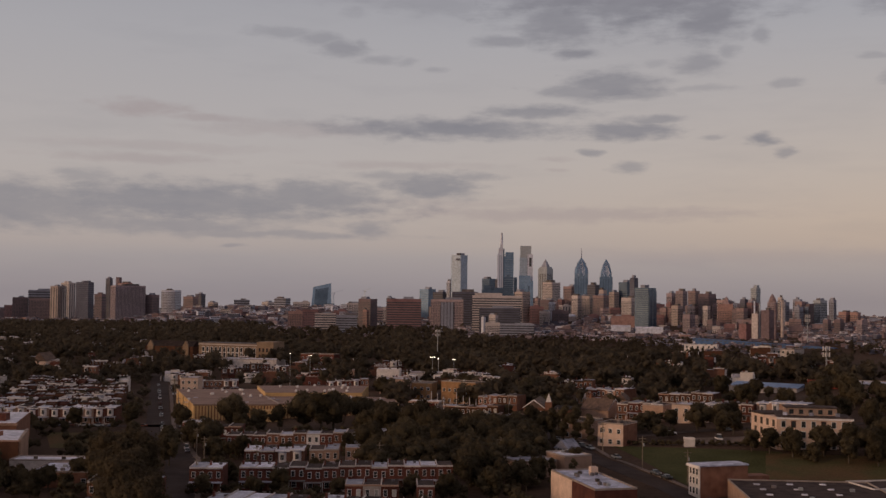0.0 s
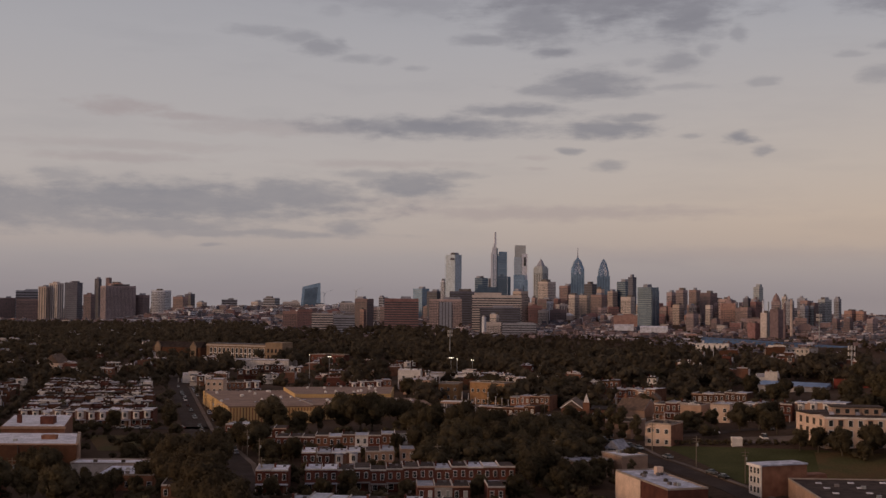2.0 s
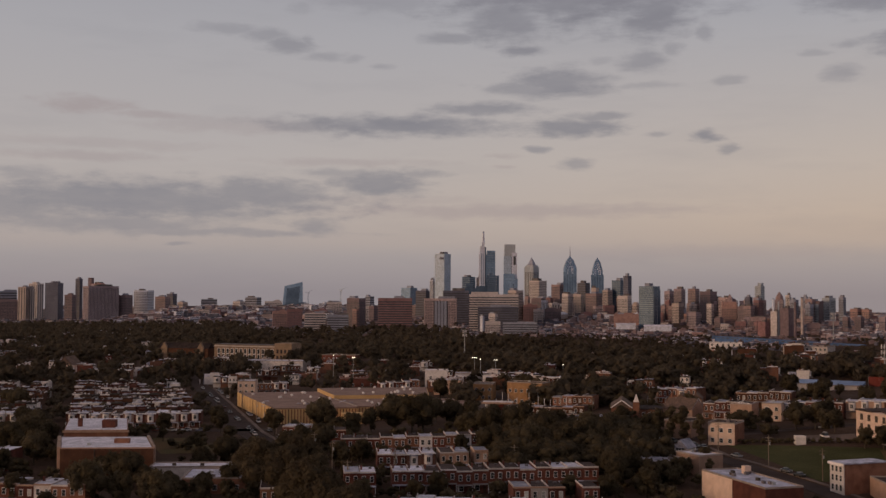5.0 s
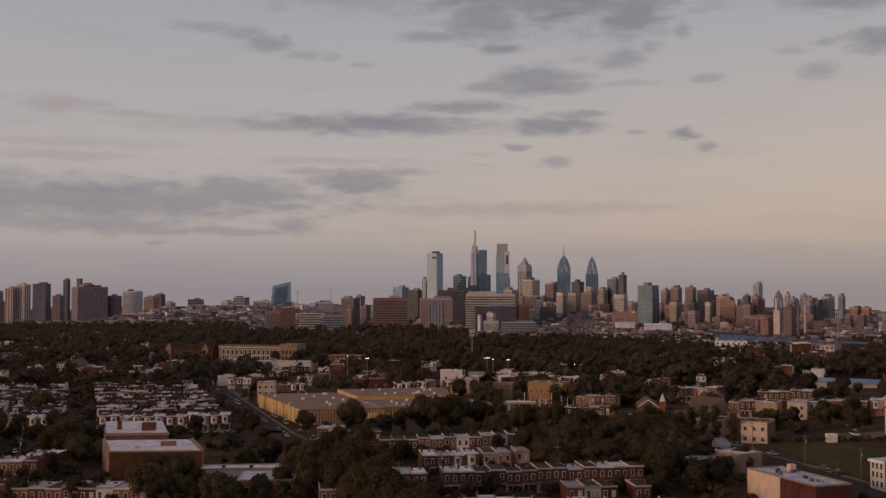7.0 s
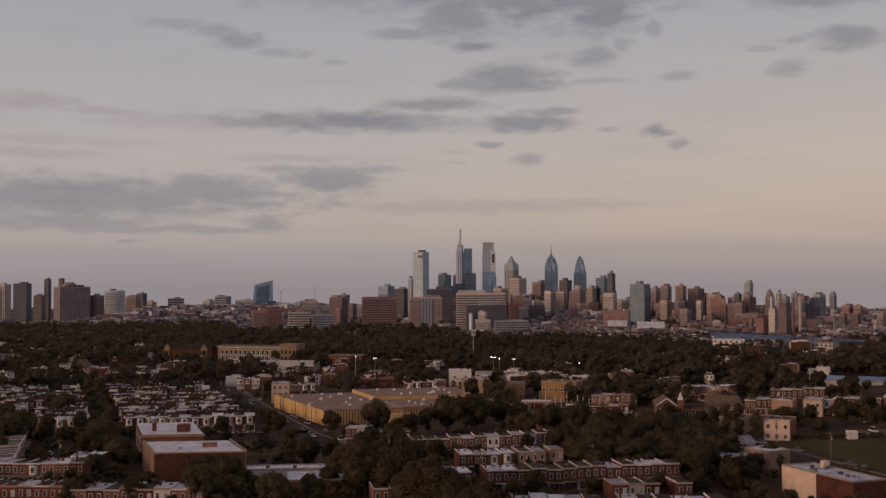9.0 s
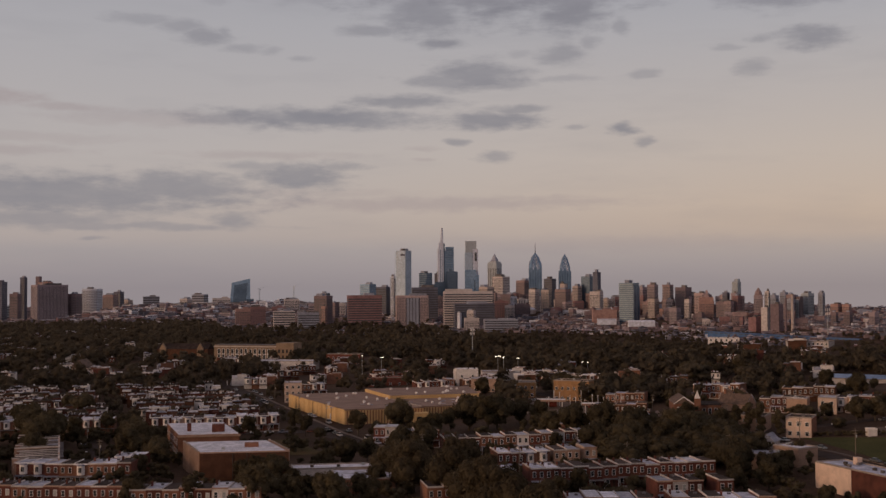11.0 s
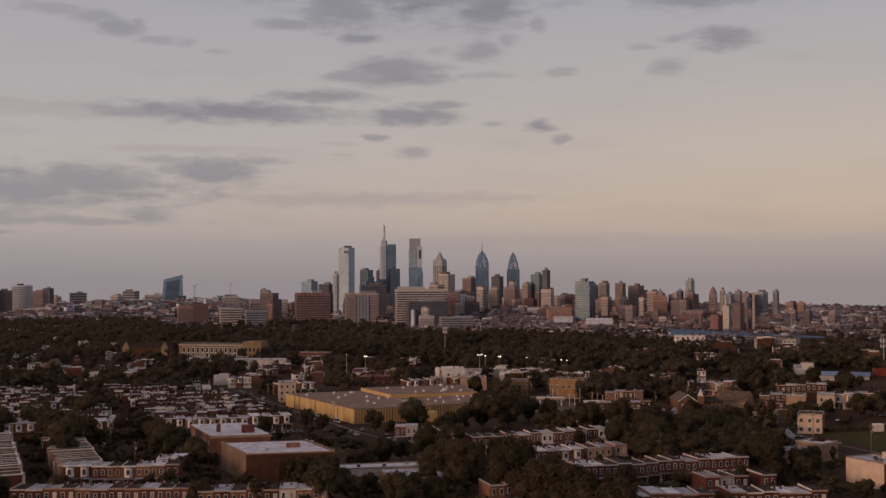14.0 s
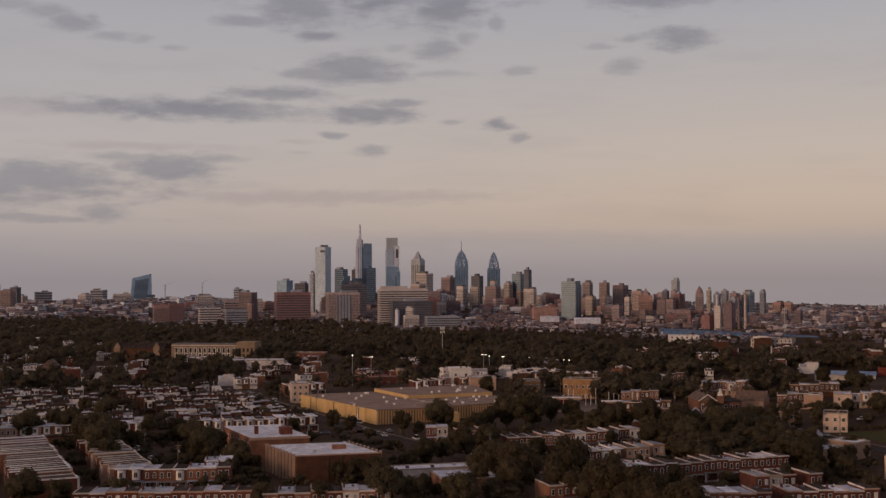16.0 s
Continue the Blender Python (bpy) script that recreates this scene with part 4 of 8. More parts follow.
block("high_rise", 224, 1345, 24, 5.2, 4.3, 39.3, -58, "grid", "darkbrick", "low dark brick block before the towers")
block("city_block", 202, 1305, 21, 15.8, 13.0, 36.6, -10, "grid", "darkbrick", "low dark brick block before the towers")
block("city_block", 279, 1054, 26, 9.7, 8.0, 40.2, -16, "grid", "taupe", "low taupe stone block before the towers")
block("high_rise", 286, 1066, 26, 4.1, 3.4, 35.1, -44, "grid", "brick", "low red brick block before the towers")
block("city_block", 238, 1326, 25, 12.2, 10.1, 41.1, -11, "grid", "brick", "low red brick block before the towers")
block("city_block", 256, 1008, 23, 9.3, 7.7, 37.5, -16, "grid", "brick", "low red brick block before the towers")
block("city_block", 316, 895, 33, 6.5, 5.4, 43.5, -21, "grid", "brown", "low brown brick block before the towers")
block("high_rise", 257, 967, 23, 3.3, 2.7, 38.0, -52, "grid", "brick", "low red brick block before the towers")
block("high_rise", 200, 1395, 22, 6.4, 5.3, 37.5, -53, "grid", "darkbrick", "low dark brick block before the towers")
block("city_block", 243, 1267, 25, 10.4, 8.6, 41.5, -12, "grid", "brick", "low red brick block before the towers")
block("city_block", 296, 892, 30, 7.8, 6.4, 40.7, -20, "grid", "brown", "low brown brick block before the towers")
block("city_block", 197, 1477, 23, 14.3, 11.8, 37.5, -9, "grid", "brick", "low red brick block before the towers")
block("high_rise", 296, 798, 30, 5.8, 4.8, 46.0, -70, "grid", "taupe", "low taupe stone block before the towers")
block("high_rise", 288, 847, 29, 4.5, 3.7, 45.2, -56, "grid", "darkbrick", "low dark brick block before the towers")
block("high_rise", 205, 1308, 21, 5.5, 4.5, 40.5, -54, "grid", "darkbrick", "low dark brick block before the towers")
block("city_block", 219, 1288, 22, 9.4, 7.7, 37.7, -11, "grid", "brick", "low red brick block before the towers")
block("city_block", 257, 1061, 23, 7.2, 5.9, 34.0, -15, "grid", "beige", "low beige stone block before the towers")
block("city_block", 213, 1448, 24, 11.2, 9.3, 38.1, -9, "grid", "beige", "low beige stone block before the towers")
block("city_block", 259, 1178, 25, 14.3, 11.8, 42.6, -14, "grid", "taupe", "low taupe stone block before the towers")
block("high_rise", 291, 830, 29, 5.4, 4.4, 45.6, -57, "grid", "darkbrick", "low dark brick block before the towers")
block("city_block", 216, 1430, 24, 15.2, 12.6, 33.5, -10, "grid", "darkbrick", "low dark brick block before the towers")
block("high_rise", 226, 1305, 23, 4.5, 3.7, 40.0, -39, "grid", "white", "low white panelled block before the towers")
block("high_rise", 270, 1041, 25, 4.4, 3.6, 37.7, -50, "grid", "taupe", "low taupe stone block before the towers")
block("high_rise", 305, 833, 32, 3.2, 2.6, 40.6, -62, "grid", "brick", "low red brick block before the towers")
block("city_block", 279, 1087, 26, 9.5, 7.8, 34.0, -16, "grid", "darkbrick", "low dark brick block before the towers")
block("city_block", 279, 1029, 25, 13.0, 10.7, 41.3, -16, "grid", "brown", "low brown brick block before the towers")
block("city_block", 213, 1477, 25, 15.0, 12.4, 34.7, -9, "grid", "white", "low white panelled block before the towers")
block("city_block", 300, 962, 29, 9.8, 8.1, 43.3, -19, "grid", "brown", "low brown brick block before the towers")
block("city_block", 238, 1331, 25, 14.8, 12.2, 36.4, -11, "grid", "white", "low white panelled block before the towers")

part("glazed_centre", Geo().box(-9, -18.75, 2, 9, -18.1, 46), "wall_grey", stone_block, "tall glazed centre bay")
for _i in range(5):
    part("mullion", Geo().box(-9 + _i * 4.3, -19.0, 2, -8.2 + _i * 4.3, -18.76, 46), "city_glass", stone_block)
part("sign", Geo().box(2.5, -11.9, 109, 11.5, -11.3, 112.5), "wall_dark", silver_tower, "dark sign board high on the wall")


def mast_tower():
    """The tallest tower: a slim pale core with a mast, a glass body beside it and stepped glass at its foot."""
    t = thing("mast_tower", pose(105, 2035, 24, 0, 0, -3), "tallest tower, pale core with mast and blue glass body", "tower")
    t.scale = (1, 1, 1.05)
    part("core", Geo().box(-6.4, -9, -4, 3.6, 7, 108).box(-4.6, -8, 108, 3.6, 5, 118).box(-1.6, -6, 118, 3.2, 4, 125), "wall_white", t, "pale stone-grey core")
    part("core_edge", Geo().box(3.6, -8.6, -4, 6.0, 7, 117), "wall_glassdark", t, "dark glass seam beside the core")
    part("body", Geo().box(6.0, -8, -4, 22.5, 10, 104).box(8.0, -6, 104, 22.5, 9, 111), "wall_glassdeep", t, "blue glass body")
    part("mast", Geo().cyl(1.2, -1, 2.3, 125, 134, 1.9).cyl(1.2, -1, 1.8, 134, 144.5, 1.4), "wall_white", t, "pale tapered mast")
    part("podium", Geo().box(8, -14, -4, 29, 6, 68).box(-12, -16, -4, 8, 0, 50).box(-34, -14, -4, -12, 2, 46).box(-30, -12, 46, -18, 0, 54), "wall_glassdark", t, "lower stepped dark blue glass")
    g = Geo()
    for k in range(26):
        z = 4 + k * 4.1
        g.box(6.2, -8.12, z, 22.6, 10.1, z + 0.5)
    part("curtain_wall", g, "city_mullion", t, "thin metal floor bands", "stuff")
    part("window_strip", Geo().box(-2.6, -9.15, 0, -1.4, -8.8, 106).box(0.6, -9.15, 0, 1.5, -8.8, 106), "wall_glassblue", t, "tall dark window strips", "stuff")


def notched_tower():
    t = thing("notched_tower", pose(139, 1884, 26, 0, 0, -4), "tall pale glass tower with a notched top", "tower")
    t.scale = (1, 1, 1.06)
    part("body", Geo().box(-10.8, -9, -4, 2.2, 9, 94), "wall_silver", t)
    part("pale_side", Geo().box(2.2, -9.6, -4, 11.2, 9, 99.5), "wall_white", t, "pale stone side")
    part("crown", Geo().box(-9.8, -8, 94, 8.4, 8, 112.5), "wall_lightgrey", t, "pale grey-green glass crown box")
    part("foot_block", Geo().prism([(-11.5, -14), (7, -14), (7, -9.7), (-11.5, -9.7)], -4, 66).box(7, -14, -4, 12, -9.7, 58), "wall_glassblue", t, "blue glass block at its foot")
    part("notch", Geo().box(5.2, -9.85, 80, 9.0, -9.3, 94), "city_glass", t, "dark square notch high in the wall")
    part("seam", Geo().box(1.6, -9.3, -2, 2.4, -8.8, 93), "wall_glassdark", t, "dark vertical seam")
    g = Geo()
    for k in range(24):
        ring(g, 21.4, 17.8, 2 + k * 3.8, 2.35 + k * 3.8, 0.1)
    part("curtain_wall", g, "city_mullion", t, "thin metal floor bands", "stuff")


def pyramid_tower():
    t = thing("pyramid_tower", pose(162, 1778, 27, 0, 0, -40), "pale grey stone tower with a small pyramid roof", "tower")
    t.scale = (1, 1, 1.06)
    w = 8.4
    part("wall", Geo().box(-w, -w, -4, w, w, 74).box(-w + 1.2, -w + 1.2, 74, w - 1.2, w - 1.2, 76.5), "wall_lightgrey", t)
    q = 4.3
    part("roof", Geo().box(-q, -q, 76.5, q, q, 78.5).prism([(-q, -q), (q, -q), (q, q), (-q, q)], 78.5, 87.6, True, False, [(-0.4, -0.4), (0.4, -0.4), (0.4, 0.4), (-0.4, 0.4)]), "wall_grey", t, "steep grey pyramid roof")
    part("finial", Geo().cyl(0, 0, 0.3, 87.5, 90.0, 0.1), "wall_white", t)
    g = Geo()
    for i in range(5):
        a = -w + 1.3 + i * 3.2
        g.box(a, -w - 0.15, 0, a + 1.3, -w + 0.1, 66)
        g.box(w - 0.1, a, 0, w + 0.15, a + 1.3, 66)
    part("window_strip", g, "city_glass", t, "tall dark window strips", "stuff")


def stepped_spire(name, x, y, z0, w, body, tip, turn, mast, label):
    """A glass tower whose top draws in as a rounded stack of gables to a point."""
    t = thing(name, pose(x, y, z0, 0, 0, turn), label, "tower")
    t.scale = (1, 1, 1.055)
    h, s = body - z0, w / 2
    rise = tip - mast - body
    shoulder = 0.84 if not mast else 1.0
    part("body", Geo().box(-s, -s, -4, s, s, h), "wall_glassdeep", t)

    def half(u):
        return s * shoulder * max(0.02, 1 - u ** 1.5) ** 0.8

    def plan(a):
        c = a * 0.72
        return [(-c, -a), (c, -a), (a, -c), (a, c), (c, a), (-c, a), (-a, c), (-a, -c)]

    g = Geo()
    for k in range(9):
        u0, u1 = k / 9, (k + 1) / 9
        g.prism(plan(half(u0)), h + rise * u0, h + rise * u1, True, True, plan(half(u0 * 0.35 + u1 * 0.65)))
    part("crown", g, "wall_glassdeep", t, "rounded stepped glass crown")
    c = Geo()
    for apex in (0.42, 0.66, 0.9):
        for sy in (-1, 1):
            for flip in (0, 1):
                for sx in (-1, 1):
                    pts = []
                    for j in range(9):
                        u = apex - j * 0.085
                        if u < -0.1:
                            break
                        a = half(int(max(0.0, u) * 9) / 9)
                        q = sx * j * 0.085 * rise * 0.33
                        if abs(q) > a * 0.75:
                            break
                        p0, p1 = (q, sy * (a * 1.015 + 0.2)), h + rise * u
                        pts.append(((p0[0], p0[1], p1), (p0[0], p0[1], p1 - rise * 0.085)))
                    for a, b in zip(pts, pts[1:]):
                        quad = [a[0], b[0], b[1], a[1]]
                        c.quad(*[(v[1], v[0], v[2]) if flip else v for v in quad])
    part("gable_edge", c, "wall_white", t, "pale metal gable edges", "stuff")
    if mast:
        part("mast", Geo().cyl(0, 0, 0.85, tip - z0 - mast - 2, tip - z0 - mast * 0.5, 0.5).cyl(0, 0, 0.45, tip - z0 - mast * 0.5, tip - z0, 0.25), "wall_grey", t, "thin grey mast")
    g = Geo()
    for k in range(5):
        a = -s + (k + 0.5) * w / 5
        for sy in (-1, 1):
            g.box(a - 0.4, sy * s - 0.12, 0, a + 0.4, sy * s + 0.12, h - abs(k - 2) * 3)
            g.box(sy * s - 0.12, a - 0.4, 0, sy * s + 0.12, a + 0.4, h - abs(k - 2) * 3)
    part("curtain_wall", g, "wall_glassdark", t, "dark vertical glass seams", "stuff")


def peaked_block():
    """A broad brick block with stepped shoulders and a steep central roof."""
    t = thing("peaked_block", pose(286, 1139, 27, 0, 0, -24), "broad red-orange brick block with stepped shoulders and a pointed roof", "building")
    part("wall", Geo().box(-7.6, -5, -4, 7.6, 5, 24.5).box(-5.6, -4.4, 24.5, 5.6, 4.4, 28.5), "wall_orange", t)
    part("roof", Geo().prism([(-3, -3), (3, -3), (3, 3), (-3, 3)], 28.5, 36.0, True, False, [(-0.6, -0.6), (0.6, -0.6), (0.6, 0.6), (-0.6, 0.6)]), "wall_brown", t, "steep brown pyramid roof")
    for x in (-6.6, 6.6):
        part("turret", Geo().box(x - 0.9, -5.2, 24.5, x + 0.9, -3.4, 27.2).prism([(x - 0.9, -5.2), (x + 0.9, -5.2), (x + 0.9, -3.4), (x - 0.9, -3.4)], 27.2, 29.2, True, False, [(x - 0.1, -4.4), (x + 0.1, -4.4), (x + 0.1, -4.2), (x - 0.1, -4.2)]), "wall_orange", t)
    part("window_grid", facade(Geo(), 15.2, 10, 23, 1.7, 1.6, 0.5, 1.5), "city_glass", t, "small dark windows in rows", "stuff")


def rounded_tower():
    """A brick tower whose top draws in by steps to a rounded cap."""
    t = thing("rounded_tower", pose(305, 1045, 28, 0, 0, -30), "red-brown brick tower with a rounded stepped top", "tower")
    part("wall", Geo().box(-3.9, -3.4, -4, 3.9, 3.4, 30), "wall_taupe", t)
    g = Geo()
    for k in range(5):
        a, b = math.cos(k * 0.3), math.cos((k + 0.8) * 0.3)
        g.cyl(0, 0, 3.7 * a, 30 + k * 1.5, 31.5 + k * 1.5, 3.7 * b, 10)
    part("crown", g, "wall_brown", t, "rounded stepped cap")
    part("window_grid", facade(Geo(), 7.8, 6.8, 29, 1.6, 1.5, 0.5, 1.5), "city_glass", t, "small dark windows in rows", "stuff")


def slanted_tower():
    t = thing("slanted_tower", pose(-315, 2945, 0, 0, 0, 6), "blue glass tower with slanted faces and sloping roof", "tower")
    n = Geo()
    n.v = [(-29, -16, -4), (27, -16, -4), (27, 16, -4), (-29, 16, -4), (-21, -13, 80), (25, -13, 91), (25, 13, 91), (-21, 13, 80)]
    n.f = [(0, 1, 5, 4), (1, 2, 6, 5), (2, 3, 7, 6), (3, 0, 4, 7), (4, 5, 6, 7)]
    part("body", n, "wall_glassblue", t)
    part("annex", Geo().box(14, -17, -4, 34, 15, 38), "wall_glassdark", t, "lower dark glass annex")
    g = Geo()
    g.v = [(-19, -16.0, 30), (14, -16.0, 30), (19, -13.6, 80), (-15, -13.6, 74)]
    g.f = [(0, 1, 2, 3)]
    part("glazing", g, "wall_glassdark", t, "darker reflecting glass face")


mast_tower()
notched_tower()
pyramid_tower()
stepped_spire("spired_tower", 202, 1645, 31, 19.0, 92, 127.5, -9, 14, "blue glass tower with stepped gables and a mast")
stepped_spire("gabled_tower", 222, 1534, 31, 17.0, 86, 108.3, -10, 0, "blue-green glass tower with a stepped pointed top")
slanted_tower()
peaked_block()
rounded_tower()


def chimney_stack(x, y, z0, top, r, material, label):
    t = thing("chimney_stack", pose(x, y, z0), label, "chimney", "power station stacks")
    part("shaft", Geo().cyl(0, 0, r * 1.25, -3, top - z0, r, 12), material, t)
    part("rim", Geo().cyl(0, 0, r * 1.12, top - z0, top - z0 + 0.5, r * 1.12, 12), "wall_dark", t)


chimney_stack(244.5, 886, 22, 59.2, 0.7, "wall_white", "tall pale chimney stack of the power station")
chimney_stack(248, 884, 22, 57.5, 0.6, "wall_lightgrey", "tall pale chimney stack of the power station")
chimney_stack(259, 862, 24, 60.3, 1.0, "wall_tan", "tall tan brick chimney stack")
chimney_stack(255, 866, 24, 57.0, 0.9, "wall_darkbrick", "dark brick chimney stack")


def domed_hall(x, y, r, z):
    t = thing("domed_hall", on_land(x, y), "pale hall with a shallow white dome", "hall")
    part("drum", Geo().cyl(0, 0, r, -2, z, r, 16), "wall_beige", t)
    g = Geo()
    for k in range(4):
        a, b = math.cos(k * math.pi / 8), math.cos((k + 1) * math.pi / 8)
        g.cyl(0, 0, r * a, z + r * 0.5 * math.sin(k * math.pi / 8), z + r * 0.5 * math.sin((k + 1) * math.pi / 8), r * b, 16)
    part("dome", g, "wall_white", t, "white ribbed dome")


domed_hall(142.5, 1680, 7.6, 9)
domed_hall(177.6, 1557, 7.4, 6)


def long_hall(x, y, w, d, h, turn, wall, roof, label, lift=0.0):
    t = thing("hall", on_land(x, y, turn, lift), label, "hall")
    part("wall", Geo().box(-w / 2, -d / 2, -3, w / 2, d / 2, h), wall, t)
    part("roof", Geo().gable(-w / 2 - 0.3, -d / 2 - 0.3, w / 2 + 0.3, d / 2 + 0.3, h, h + min(2.5, d * 0.14), "x"), roof, t)
    n = 0 if wall == "wall_white" else max(3, int(w / 6))
    for i in range(n):
        a = -w / 2 + (i + 0.5) * w / n
        part("bay_window", Geo().box(a - w / n * 0.3, -d / 2 - 0.12, h * 0.35, a + w / n * 0.3, -d / 2 + 0.05, h * 0.75), "city_glass", t)
    return t


for _x, _y, _w in ((184.4, 1168, 20), (199.5, 1090, 26)):
    _h = long_hall(_x, _y, _w, 10, 7.6, -10, "wall_white", "roof_white", "long white exhibition hall on a dark base")
    part("base", Geo().box(-_w / 2 - 2, -5.6, -3, _w / 2 + 2, -4.4, 2.6), "wall_darkbrick", _h, "dark brick base")
long_hall(232, 830, 172, 4.0, 1.7, -70.6, "roof_deep_blue", "roof_deep_blue", "long low blue-roofed shed beside the tracks", 1.2)


# low town in front of and beside the towers
def low_town():
    rr = random.Random(5)
    line = [(-1560, 3900), (-1101, 3560), (-299, 2760), (107, 1900), (202, 1540), (222, 1430), (297, 1020), (336, 810), (352, 700)]
    walls = ["wall_tan", "wall_beige", "wall_city_brick", "wall_brown", "wall_taupe", "wall_white", "wall_orange", "wall_grey", "wall_darkbrick"]
    kinds = []
    for i, wl in enumerate(walls):
        me = {}
        t = thing("low_building", pose(0, 0, -200), "low flat-roofed %s building below the towers" % wl[5:].replace("city_brick", "red brick").replace("darkbrick", "dark brick"), "building", "low town buildings")
        part("wall", Geo().box(-5, -4, -2, 5, 4, 6), wl, t)
        part("roof", Geo().box(-4.7, -3.7, 6, 4.7, 3.7, 6.2), rr.choice(["roof_white", "roof_silver", "roof_dark", "roof_grey"]), t)
        part("window_grid", facade(Geo(), 10, 8, 6, 1.9, 1.7, 0.5, 0.8), "city_glass", t, "small dark windows in rows", "stuff")
        kinds.append(t)
    first = {}
    n = 0
    for k in range(110):
        s = rr.random() ** 0.6 * (len(line) - 1)
        i = min(int(s), len(line) - 2)
        f = s - i
        x, y = line[i][0] + (line[i + 1][0] - line[i][0]) * f, line[i][1] + (line[i + 1][1] - line[i][1]) * f
        j = rr.uniform(-0.3, 0.12)
        x, y = x * (1 + j), y * (1 + j)
        r = math.hypot(x, y)
        size = max(0.32, r / 2100) * rr.uniform(0.6, 1.3)
        c = rr.randrange(len(kinds))
        m = on_land(x, y, rr.uniform(-25, 5))
        if c not in first:
            first[c] = 1
            ob = kinds[c]
            ob.matrix_basis = m
        else:
            ob = copy_thing(kinds[c], m)
        ob.scale = (size * rr.uniform(0.7, 1.6), size, size * rr.uniform(0.6, 1.15))


low_town()


def middle_blocks():
    """Mid-rise blocks that fill the skyline between and behind the named towers."""
    rr = random.Random(19)
    line = [(-700, 2500), (-299, 2650), (107, 2000), (161, 1760), (202, 1620), (222, 1510), (262, 1290), (297, 1088), (318, 960), (336, 857)]
    for k in range(64):
        s = (0.1 + 0.9 * rr.random() ** 0.8) * (len(line) - 1.001)
        i = int(s)
        f = s - i
        j = rr.uniform(0.97, 1.08)
        x, y = (line[i][0] + (line[i + 1][0] - line[i][0]) * f) * j, (line[i][1] + (line[i + 1][1] - line[i][1]) * f) * j
        r = math.hypot(x, y)
        w = r * rr.uniform(0.006, 0.012)
        wall = rr.choice(["tan", "beige", "taupe", "brown", "orange", "pink", "lightgrey", "grey", "brick"])
        word = {"pink": "pinkish stone", "brick": "red brick", "lightgrey": "pale grey", "orange": "orange brick"}.get(wall, wall + " masonry")
        block("city_block", x, y, land(x, y) - 4, w, w * rr.uniform(0.6, 0.9), land(x, y) + r * rr.uniform(0.006, 0.014) * (0.55 if x > 225 else 1.0), rr.uniform(5, 28) - math.degrees(math.atan2(x, y)), rr.choice(["grid", "grid", "bands", "fins"]), wall, word + " mid-rise block below the towers")


middle_blocks()


def far_town():
    """The carpet of small roofs between the woods and the towers, joined."""
    rr = random.Random(23)
    # mostly dark walls: shade from neighbouring blocks is put into their colour
    geo, slots, index = Geo(), ["wall_darkbrick", "wall_darkbrick", "wall_dark", "wall_darkbrick", "wall_darkbrick", "wall_taupe", "wall_dark", "wall_dark", "roof_white", "roof_silver", "roof_grey", "roof_dark", "wall_beige"], []

    def put(g, slot, m):
        n = len(geo.v)
        geo.v.extend(tuple(m @ Vector(v)) for v in g.v)
        geo.f.extend(tuple(n + i for i in f) for f in g.f)
        index.extend([slot] * len(g.f))

    made = 0
    while made < 5600:
        b = rr.uniform(-0.5, 0.62)
        near = 1950 - 700 * smooth01(-0.2, 0.12, b) - 470 * smooth01(0.1, 0.42, b)
        far = 4300 - 2200 * smooth01(-0.4, 0.05, b) - 750 * smooth01(0.05, 0.45, b)
        y = near + (far - near) * rr.random() ** 1.6
        x = -100 + b * y
        if made % 9 == 0:
            x, y = rr.uniform(265, 420), rr.uniform(640, 900)
        r = math.hypot(x + 100, y)
        w, d, h = r * rr.uniform(0.0022, 0.0075), r * rr.uniform(0.0022, 0.006), r * rr.uniform(0.0012, 0.0036)
        m = pose(x, y, land(x, y), 0, 0, rr.uniform(-30, 20))
        put(Geo().box(-w / 2, -d / 2, -4, w / 2, d / 2, h), rr.randrange(8) if rr.random() < 0.9 else rr.choice((8, 12)), m)
        put(Geo().box(-w / 2 + 0.2, -d / 2 + 0.2, h, w / 2 - 0.2, d / 2 - 0.2, h + 0.15), rr.choice((8, 8, 9, 10, 11, 11, 11)), m)
        if rr.random() < 0.4:
            put(Geo().box(-w * 0.2, -d * 0.2, h + 0.15, w * 0.1, d * 0.2, h * 1.35), rr.randrange(8), m)
        made += 1
    me = bpy.data.meshes.new("far_town")
    me.from_pydata(geo.v, [], geo.f)
    for k in slots:
        me.materials.append(MATS[k])
    me.polygons.foreach_set("material_index", index)
    me.update()
    tagged(new("far_town", me), "carpet of small pale and brick roofs before the towers", "town", kind="stuff")


far_town()


